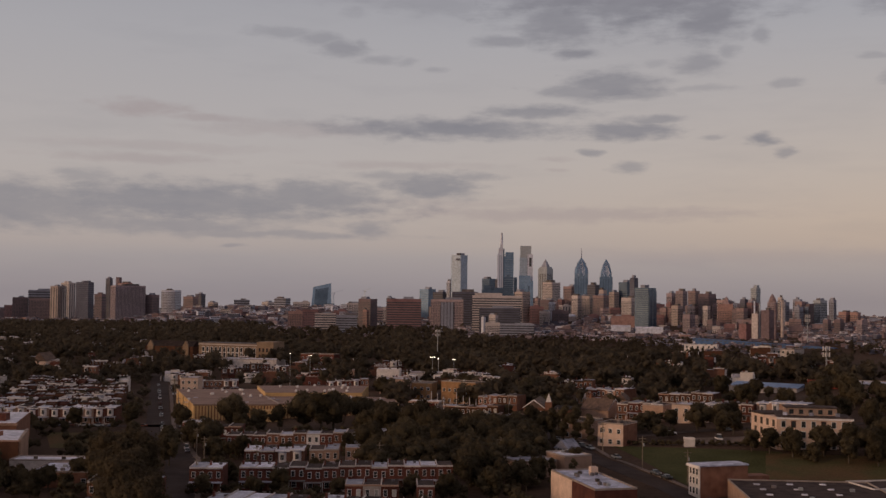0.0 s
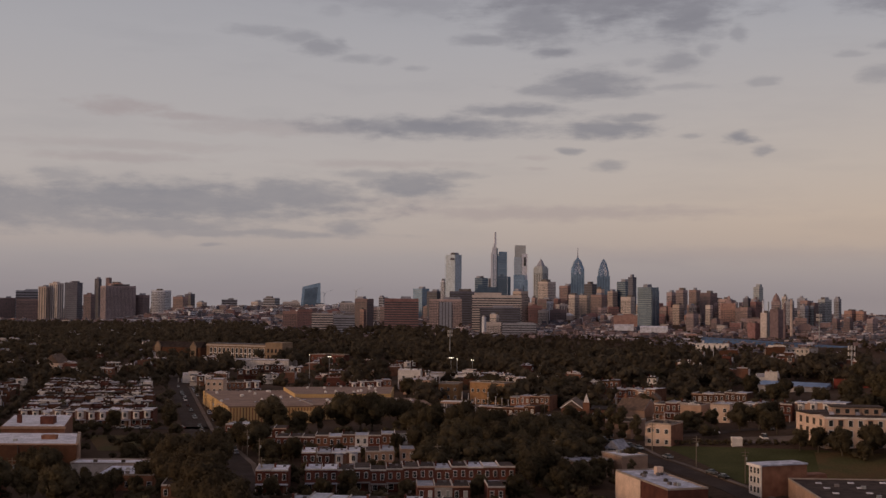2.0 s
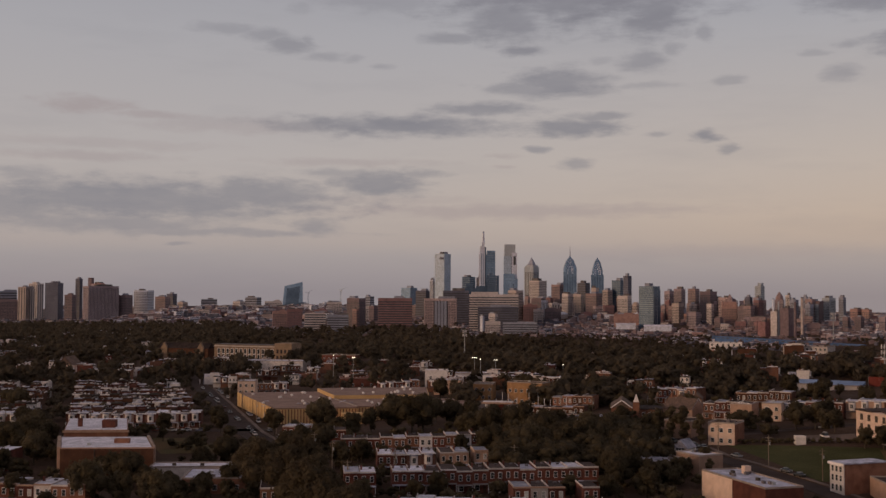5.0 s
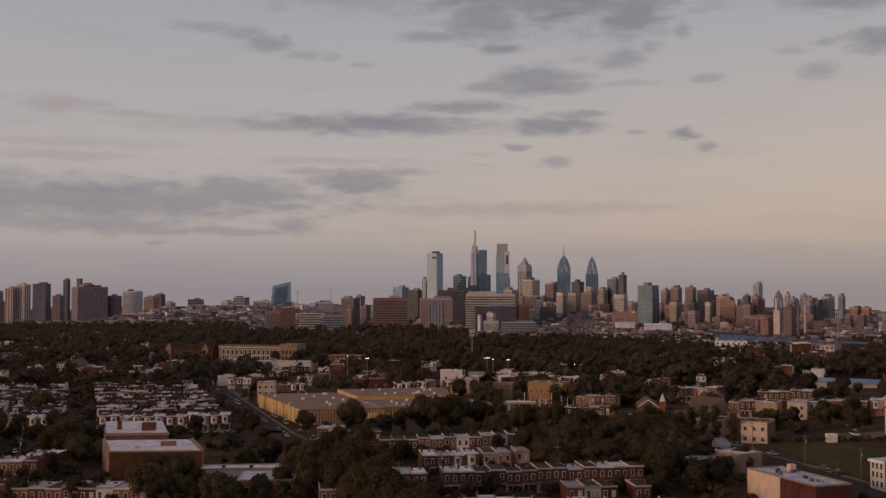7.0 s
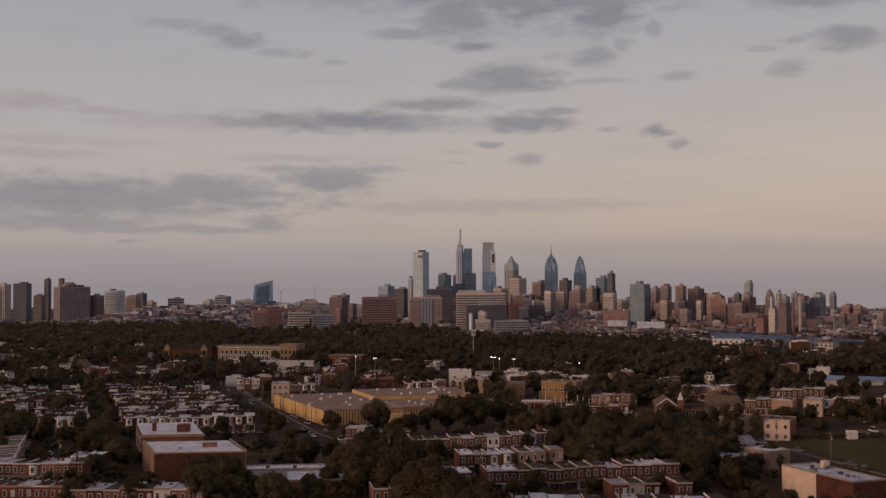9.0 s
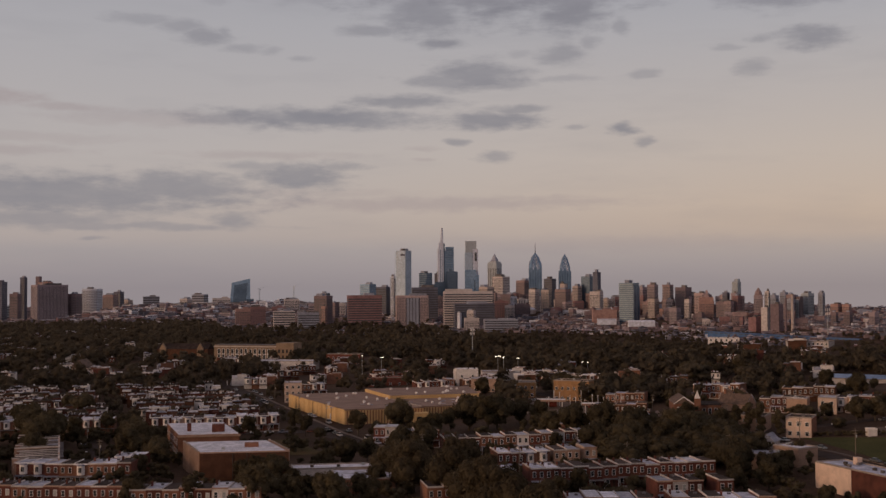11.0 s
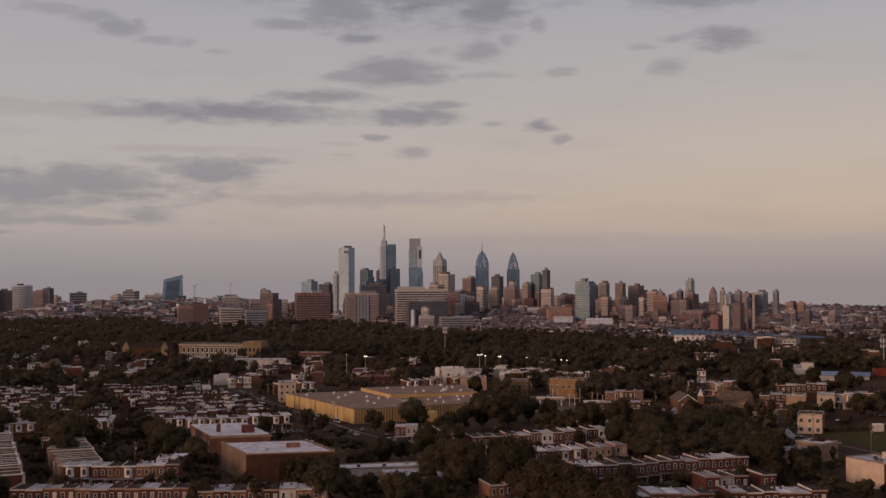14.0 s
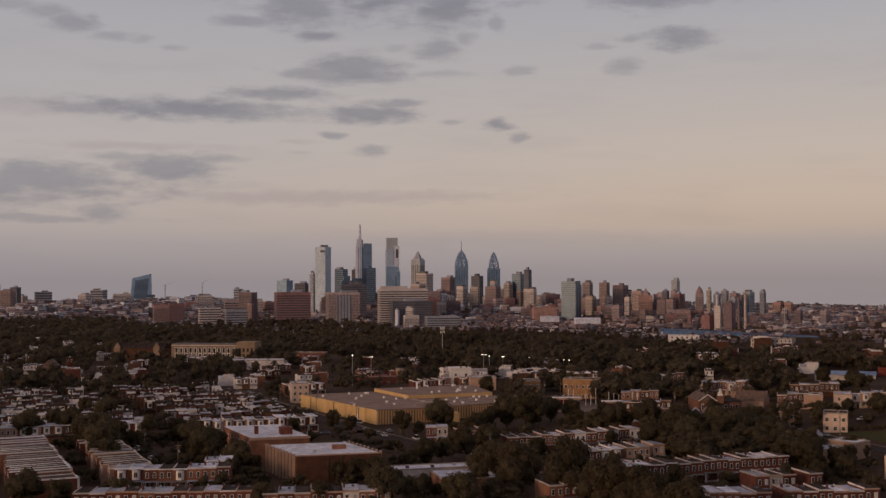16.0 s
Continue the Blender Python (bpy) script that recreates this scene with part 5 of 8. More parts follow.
def ridge_town():
    """Small roofs and low blocks crowded on the rise before the western towers, joined."""
    rr = random.Random(29)
    town = Town()
    walls = ["wall_darkbrick", "wall_darkbrick", "wall_city_brick", "wall_brown", "wall_dark", "wall_taupe", "wall_beige", "wall_white", "wall_grey"]
    for k in range(520):
        x, y = rr.uniform(-640, -90), rr.uniform(2120, 2400)
        w, d, h = rr.uniform(7, 24), rr.uniform(7, 16), rr.choice((4, 5, 6, 6, 7, 8, 10, 13))
        m = pose(x, y, land(x, y), 0, 0, rr.uniform(-25, 30))
        town.add(rr.choice(walls), Geo().box(-w / 2, -d / 2, -4, w / 2, d / 2, h), m)
        town.add(rr.choice(("roof_white", "roof_silver", "roof_dark", "roof_dark", "roof_grey")), Geo().box(-w / 2 + 0.4, -d / 2 + 0.4, h, w / 2 - 0.4, d / 2 - 0.4, h + 0.4), m)
        if h > 5:
            g = Geo()
            for z in range(2, int(h) - 1, 3):
                g.box(-w / 2 + 1, -d / 2 - 0.15, z, w / 2 - 1, -d / 2 + 0.05, z + 1.3)
            town.add("city_glass", g, m)
        if rr.random() < 0.4:
            town.add(rr.choice(walls), Geo().box(-w * 0.2, -d * 0.2, h, w * 0.12, d * 0.2, h + rr.uniform(1.5, 3)), m)
    tagged(town.finish("ridge_town", "low brick and pale blocks crowded on a rise"), "low brick and pale blocks crowded on a rise", "town", kind="stuff")


# ---- the neighbourhood: row houses ----
def window_on(t, x, y, z, w, h, face="f", lit="window_glass"):
    """A sash window set a little into a pale wooden surround."""
    f = Geo().box(-w / 2 - 0.12, -0.10, -0.12, w / 2 + 0.12, 0.06, h + 0.14)
    p = Geo().box(-w / 2, -0.13, 0, w / 2, -0.09, h / 2 - 0.03).box(-w / 2, -0.13, h / 2 + 0.03, w / 2, -0.09, h)
    turn = {"f": 0, "b": 180, "l": -90, "r": 90}[face]
    fr = part("window", f, "trim_white", t)
    fr.matrix_basis = pose(x, y, z, 0, 0, turn)
    part("pane", p, lit, fr)


def house_kind(style, roof, wall, label, depth=12.0, full=True):
    """One house of a terrace, 5 m wide, its front at y = 0 towards -y."""
    w, h = 5.0, 6.9
    t = thing("row_house", pose(0, 0, -300), label, "house")
    part("wall", Geo().box(-w / 2 + 0.02, 0, -1.5, w / 2 - 0.02, depth, h), wall, t)
    r = Geo()
    r.v = [(-w / 2 + 0.22, 0.3, h + 0.28), (w / 2 - 0.22, 0.3, h + 0.28), (w / 2 - 0.22, depth, h + 0.04), (-w / 2 + 0.22, depth, h + 0.04), (-w / 2 + 0.22, 0.3, h), (w / 2 - 0.22, 0.3, h), (w / 2 - 0.22, depth, h), (-w / 2 + 0.22, depth, h)]
    r.f = [(0, 1, 2, 3), (0, 4, 5, 1), (2, 6, 7, 3)]
    part("roof", r, roof, t)
    part("party_wall", Geo().box(-w / 2 + 0.02, 0.3, h, -w / 2 + 0.22, depth, h + 0.5), "trim_white" if style == "bay" else "paint_pale", t, "raised pale party wall coping")
    part("cornice", Geo().box(-w / 2 + 0.02, -0.35, h - 0.1, w / 2 - 0.02, 0.32, h + 0.32), {"flat": "paint_pale", "bay": "trim_white", "plain": "brick_tan"}[style], t, "narrow pale wooden cornice")
    if full and depth % 2 == 0:
        part("chimney", Geo().box(-w / 2 + 0.3, depth * 0.45, h, -w / 2 + 0.85, depth * 0.45 + 0.9, h + 1.5), "brick", t)
        part("roof_hatch", Geo().box(0.4, depth * 0.6, h + 0.05, 1.3, depth * 0.6 + 1.0, h + 0.55), "roof_grey", t)
    if style == "bay":
        bay = Geo().prism([(-1.4, 0), (-1.1, -0.6), (-0.6, -1.0), (0.6, -1.0), (1.1, -0.6), (1.4, 0)], 3.3, h - 0.4, True, True)
        b = part("bay_window", bay, "paint_white", t, "white painted projecting bay")
        part("pane", Geo().box(-0.52, -1.06, 4.2, -0.06, -1.0, 5.9).box(0.06, -1.06, 4.2, 0.52, -1.0, 5.9), "window_glass", b)
        part("bay_roof", Geo().prism([(-1.5, 0.05), (-1.2, -0.7), (-0.65, -1.12), (0.65, -1.12), (1.2, -0.7), (1.5, 0.05)], h - 0.4, h + 0.15, True, True), "roof_silver", b)
    else:
        window_on(t, -1.25, 0, 4.1, 0.95, 1.7)
        window_on(t, 1.25, 0, 4.1, 0.95, 1.7, lit="window_blind" if style == "plain" else "window_glass")
    if full:
        window_on(t, -1.0, 0, 0.9, 1.3, 1.6)
        part("door", Geo().box(0.9, -0.08, 0, 1.85, 0.02, 2.1), "door_paint", t, "painted front door")
        part("porch_roof", Geo().box(-w / 2 + 0.05, -2.2, 2.75, w / 2 - 0.05, 0.02, 3.0), "roof_silver" if roof != "roof_dark" else "roof_grey", t, "flat porch roof")
        for x in (-w / 2 + 0.2, w / 2 - 0.35):
            part("porch_post", Geo().box(x, -2.15, -0.3, x + 0.16, -1.99, 2.75), "trim_white", t)
        part("porch_floor", Geo().box(-w / 2 + 0.05, -2.2, -1.2, w / 2 - 0.05, 0, 0.0), "concrete", t)
        window_on(t, -1.2, depth, 4.2, 0.95, 1.5, "b")
        window_on(t, 1.2, depth, 4.2, 0.95, 1.5, "b")
    else:
        part("porch_roof", Geo().box(-w / 2 + 0.05, -1.8, 2.75, w / 2 - 0.05, 0.02, 3.0), "roof_grey", t, "flat porch roof")
        window_on(t, 0, depth, 4.2, 1.2, 1.5, "b")
    return t


KINDS = {}
USED = set()


def kind_of(style, roof, wall, depth, full):
    key = (style, roof, wall, depth, full)
    if key not in KINDS:
        tone = {"roof_white": "white-coated", "roof_silver": "silver-coated", "roof_dark": "dark tar"}[roof]
        skin = {"brick": "red brick", "brick_brown": "brown brick", "brick_dark": "dark brick", "brick_tan": "tan brick", "paint_pale": "pale rendered", "paint_white": "white rendered", "stucco_cream": "cream stucco"}[wall]
        front = {"flat": "flat front", "bay": "white bay window", "plain": "plain front"}[style]
        KINDS[key] = house_kind(style, roof, wall, "%s row house with %s and %s roof" % (skin, front, tone), depth, full)
    return key


def place_house(key, m):
    if key not in USED:
        USED.add(key)
        KINDS[key].matrix_basis = m
        return KINDS[key]
    return copy_thing(KINDS[key], m)


FOOT = []  # ground taken by buildings: middle x, y and reach
FOOT += [(173 + 4.4 * k, 543 - 2.35 * k, 8) for k in range(9)] + [(136 + 4.2 * k, 550 - 2.7 * k, 9) for k in range(9)]
FOOT += [(199 + 57 * k / 18, 905 - 162 * k / 18, 10) for k in range(19)]


def row(x, y, turn, n, styles, roofs, walls, group, depth=12.0, full=True, seed=1, step=5.0, skip=()):
    """A terrace from its first house's front middle; turn 0 fronts face south."""
    rr = random.Random(seed)
    a = radians(turn)
    for i in range(n):
        px, py = x + math.cos(a) * step * i, y + math.sin(a) * step * i
        s, r, wl = rr.choice(styles), rr.choice(roofs), rr.choice(walls)
        if i in skip:
            continue
        FOOT.append((px - math.sin(a) * depth / 2, py + math.cos(a) * depth / 2, depth * 0.62))
        ob = place_house(kind_of(s, r, wl, depth + rr.choice((-1, 0, 0, 1)), full), pose(px, py, land(px, py) + rr.uniform(-0.35, 0.4), 0, 0, turn))
        tagged(ob, group=group)


class Town:
    """Far terraces joined into one mesh with several materials."""

    def __init__(self):
        self.geo, self.slots, self.index = Geo(), [], []

    def add(self, material, g, m):
        if material not in self.slots:
            self.slots.append(material)
        n = len(self.geo.v)
        self.geo.v += [tuple(m @ Vector(v)) for v in g.v]
        self.geo.f += [tuple(n + i for i in f) for f in g.f]
        self.index += [self.slots.index(material)] * len(g.f)

    def finish(self, name, label):
        me = bpy.data.meshes.new(name)
        me.from_pydata(self.geo.v, [], self.geo.f)
        for k in self.slots:
            me.materials.append(MATS[k])
        me.polygons.foreach_set("material_index", self.index)
        me.update()
        return tagged(new(name, me), label, "houses", kind="stuff")


ridge_town()


def far_row(town, x, y, turn, n, roofs, walls, seed, depth=12.0, bays=0.5):
    rr = random.Random(seed)
    a, w = radians(turn), 5.0
    for i in range(n):
        px, py = x + math.cos(a) * 5 * i, y + math.sin(a) * 5 * i
        if rr.random() < 0.07:
            continue
        dd = depth * rr.uniform(0.8, 1.1)
        h = 6.9 + rr.uniform(-0.7, 0.7)
        FOOT.append((px - math.sin(a) * depth / 2, py + math.cos(a) * depth / 2, depth * 0.6))
        shift = rr.uniform(-1.6, 1.6)
        m = pose(px - math.sin(a) * shift, py + math.cos(a) * shift, land(px, py), 0, 0, turn + rr.uniform(-1.5, 1.5))
        for _ in range(rr.randint(2, 5)):
            qx, qy, qs = rr.uniform(-2.3, 1.4), dd * rr.uniform(0.2, 1.3), rr.uniform(0.35, 1.1)
            town.add(rr.choice(("trim_white", "roof_white", "paint_pale", "roof_silver")), Geo().box(qx, qy, -1, qx + qs, qy + qs * 0.7, (h + 0.9) if qy < dd * 0.6 else rr.uniform(2.2, 5.5)), m)
        wall, roof = rr.choice(walls), rr.choice(roofs)
        town.add(wall, Geo().box(-w / 2, 0, -1.5, w / 2, dd * 0.62, h).box(-w / 2, dd * 0.62, -1.5, w * 0.12, dd, h - rr.choice((0.6, 2.6))), m)
        town.add(roof, Geo().box(-w / 2 + 0.2, 0.3, h, w / 2 - 0.2, dd * 0.6, h + 0.2), m)
        town.add(rr.choice(roofs), Geo().box(-w / 2 + 0.15, dd * 0.63, h - 2.5, w * 0.1, dd - 0.1, h - 0.5 + rr.uniform(-1.2, 0)), m)
        town.add("trim_white" if rr.random() < 0.3 else "trim_dark", Geo().box(-w / 2, -0.3, h - 0.4, w / 2, 0.3, h + 0.3), m)
        if rr.random() < 0.75:
            town.add(rr.choice(("trim_white", "paint_pale")), Geo().box(-w / 2, 0.3, h, -w / 2 + 0.24, dd * 0.62, h + 0.45), m)
        if rr.random() < 0.5:
            q = rr.uniform(-1.5, 1.0)
            town.add(rr.choice(("trim_white", "roof_white", "roof_grey")), Geo().box(q, dd * 0.3, h + 0.2, q + 1.1, dd * 0.3 + 1.0, h + 0.8), m)
        if rr.random() < 0.45:
            town.add(rr.choice(("trim_white", "paint_pale")), Geo().box(-w / 2 + 0.2, dd, 2.6, w * 0.1, dd + 1.6, 2.8).box(-w / 2 + 0.2, dd + 0.02, 3.4, -w / 2 + 1.4, dd + 0.5, 5.2), m)
        if rr.random() < 0.6:
            town.add("brick", Geo().box(-w / 2 + 0.2, dd * 0.4, h, -w / 2 + 0.8, dd * 0.4 + 0.8, h + 1.4), m)
        if rr.random() < bays:
            town.add(rr.choice(("paint_white", "paint_pale", "trim_white")), Geo().prism([(-1.35, 0), (-0.8, -0.95), (0.8, -0.95), (1.35, 0)], 3.5, h - 0.4, True, True), m)
            town.add("window_glass", Geo().box(-0.7, -1.02, 4.2, -0.08, -0.95, 5.9).box(0.08, -1.02, 4.2, 0.7, -0.95, 5.9), m)
        else:
            town.add("trim_white", Geo().box(-1.8, -0.1, 4.0, -0.7, 0.05, 5.9).box(0.7, -0.1, 4.0, 1.8, 0.05, 5.9), m)
            town.add("window_glass", Geo().box(-1.65, -0.15, 4.15, -0.85, -0.1, 5.7).box(0.85, -0.15, 4.15, 1.65, -0.1, 5.7), m)
        town.add("roof_grey", Geo().box(-w / 2, -1.9, 2.8, w / 2, 0, 3.0), m)
        town.add("window_glass", Geo().box(-0.6, dd, 3.9, 0.4, dd + 0.06, 5.3), m)


WHITE3 = ["roof_white", "roof_silver", "roof_silver", "roof_dark"]
REDS = ["brick", "brick", "brick_brown"]
row(-73.5, 345, 3, 16, ["flat"], ["roof_white", "roof_silver", "roof_dark", "roof_dark"], ["brick"], "red brick terrace by the big trees", 12, True, 3, skip=(2,))
row(-78, 427, 2, 12, ["flat"], ["roof_dark", "roof_dark", "roof_silver"], ["brick", "brick", "brick_brown", "paint_white"], "long terrace below the warehouse", 11, True, 4)
row(-63.5, 383, 3, 2, ["flat"], ["roof_silver", "roof_white"], ["brick"], "pairs of houses in the back lane", 13, True, 5)
row(-53.5, 385, 3, 2, ["bay"], ["roof_white"], ["brick_brown"], "pairs of houses in the back lane", 13, True, 6)
row(-42, 386, 3, 2, ["flat"], ["roof_dark", "roof_silver"], ["brick_tan"], "pairs of houses in the back lane", 14, True, 7)
row(-30, 388, 3, 1, ["plain"], ["roof_silver"], ["brick_tan"], "pairs of houses in the back lane", 12, True, 7)
row(-34, 317, 2, 10, ["plain", "flat"], WHITE3, REDS + ["paint_pale"], "terrace of mixed roofs", 11, True, 8, skip=(0, 1, 5, 7, 8, 9))
row(-58, 293, -6, 12, ["plain", "flat"], ["roof_dark", "roof_white", "roof_silver"], REDS, "terrace of dark roofs", 12, True, 9, skip=(5,))
row(-104, 468, -12, 2, ["flat"], ["roof_silver", "roof_white"], ["paint_pale", "brick"], "corner houses by the warehouse", 12, True, 10)
row(-92, 452, 2, 3, ["plain"], ["roof_dark", "roof_silver"], ["brick"], "corner houses by the warehouse", 12, True, 11)
# terraces seen along their length, in the south-west
row(-247, 372, 102, 23, ["plain", "bay"], ["roof_silver", "roof_dark", "roof_dark", "roof_dark"], ["brick_brown", "brick", "brick"], "long side-on terrace", 19, False, 13)
row(-223, 392, 282 - 180, 17, ["plain", "flat"], ["roof_dark", "roof_dark", "roof_silver"], ["brick_brown", "brick", "brick_tan"], "side-on terrace with dark roofs", 15, False, 14)
row(-233, 383, -7, 8, ["bay", "flat"], ["roof_silver", "roof_dark", "roof_white"], ["brick", "brick_brown"], "short terrace with bays", 11, True, 15)
row(-243, 341, -9, 11, ["plain", "flat"], ["roof_silver", "roof_dark", "roof_dark"], ["brick_brown", "brick"], "terrace with grey and dark roofs", 11, True, 16)
row(-186, 327, -6, 8, ["plain", "flat"], ["roof_silver", "roof_dark", "roof_white"], REDS + ["paint_pale"], "terrace below the brick hall", 12, True, 17)
row(-202, 396, -5, 2, ["bay"], ["roof_silver", "roof_white"], ["brick"], "pair of houses beside the brick hall", 12, True, 18)
row(-300, 372, 102, 22, ["plain", "bay"], WHITE3, REDS, "western side-on terrace", 16, False, 19)
# the dense blocks north of the lot: the nearest terraces house by house, those behind joined
ROOFS = ["roof_white", "roof_white", "roof_silver", "roof_dark", "roof_dark", "roof_dark"]
WALLS = ["brick", "brick_dark", "brick_dark", "brick_dark", "brick_dark", "brick", "paint_white"]
north = Town()
for k in range(9):
    dy = k * 23.5
    sx = -0.25 * dy
    yy = 516 + dy
    if k == 0:
        row(-206, yy, 4, 12, ["bay"], ["roof_white", "roof_silver", "roof_dark"], ["brick", "brick_dark", "brick_brown", "brick", "brick_tan"], "northern terraces", 12, True, 30)
        row(-322, yy - 6, 4, 20, ["bay", "flat"], ["roof_white", "roof_silver", "roof_dark"], ["brick", "brick_dark", "brick_brown", "brick_tan"], "north-western terraces", 12, False, 50)
    elif k % 2 == 0:
        far_row(north, -206 + sx, yy, 4, 12, ROOFS, WALLS, 30 + k)
        far_row(north, -322 + sx, yy - 6, 4, 20, ROOFS, WALLS, 50 + k)
        far_row(north, -420 + sx, yy - 12, 4, 18, ROOFS, WALLS, 60 + k)
    else:
        far_row(north, -151 + sx, yy + 13, 184, 12, ROOFS, WALLS, 30 + k)
        far_row(north, -227 + sx, yy + 7, 184, 20, ROOFS, WALLS, 50 + k)
        far_row(north, -330 + sx, yy + 1, 184, 18, ROOFS, WALLS, 60 + k)
north.finish("northern_terraces", "crowded brick terraces with white, silver and dark roofs")
# terraces on the eastern side, in front of the woods
row(77, 482, -30, 4, ["flat", "bay"], ["roof_silver", "roof_dark"], ["brick", "brick_brown"], "eastern terraces", 12, True, 70)
row(69, 552, -38, 5, ["flat", "bay"], ["roof_silver", "roof_white"], ["brick", "brick_tan", "brick_brown"], "eastern terraces", 12, True, 71)
row(101, 466, -34, 6, ["bay", "flat"], ["roof_silver", "roof_dark"], ["stucco_cream", "brick_tan", "brick"], "eastern terraces", 12, True, 72)
row(-146, 690, 10, 5, ["flat", "bay"], ["roof_silver", "roof_dark"], ["brick", "brick_brown"], "terrace behind the warehouse", 12, True, 73)
row(-66, 680, 6, 5, ["bay", "flat"], ["roof_silver", "roof_dark"], ["brick", "brick_brown"], "terrace behind the warehouse", 12, True, 74)
# houses scattered in the woods
hidden = Town()
_rr = random.Random(77)


def clearing(x, y, n):
    """Open yards on the southern side of a short row, clear of trees."""
    for k in range(n):
        FOOT.append((x + 5 * k, y - 13, 11))
        FOOT.append((x + 5 * k, y - 28, 8))


for _k in range(40):
    _x, _y = _rr.uniform(-440, -40), _rr.uniform(745, 1010)
    _n = _rr.randint(2, 4)
    clearing(_x, _y, _n)
    far_row(hidden, _x, _y, _rr.choice((3, 8, 95)), _n, ["roof_silver", "roof_dark", "roof_white", "roof_dark"], ["paint_white", "brick_dark", "brick", "brick_brown"], 100 + _k)
for _k in range(18):
    _x, _y = _rr.uniform(0, 220), _rr.uniform(590, 760)
    _n = _rr.randint(1, 3)
    clearing(_x, _y, _n)
    far_row(hidden, _x, _y, _rr.choice((-20, -12, 70)), _n, ["roof_silver", "roof_dark", "roof_white", "roof_dark"], ["paint_white", "brick_dark", "brick", "brick_brown"], 200 + _k)
for _k in range(9):
    _x, _y = _rr.uniform(-80, 45), _rr.uniform(645, 800)
    _n = _rr.randint(2, 5)
    clearing(_x, _y, _n)
    far_row(hidden, _x, _y, _rr.choice((-8, 4, 80)), _n, ["roof_white", "roof_silver", "roof_dark", "roof_grey"], ["brick_dark", "brick_brown", "brick", "paint_white"], 300 + _k)
for _k in range(46):
    _y = _rr.uniform(1030, 1750)
    _x = -100 + _rr.uniform(-0.5, -0.16) * _y
    _n = _rr.randint(2, 5)
    clearing(_x, _y, _n)
    far_row(hidden, _x, _y, _rr.choice((3, 8, 14)), _n, ["roof_silver", "roof_white", "roof_white", "roof_dark"], ["paint_white", "brick_dark", "paint_pale", "brick_brown"], 400 + _k)
hidden.finish("scattered_houses", "brick and pale houses half hidden in the woods")


# ---- the large buildings of the neighbourhood ----
def foot(x, y, r):
    FOOT.append((x, y, r))


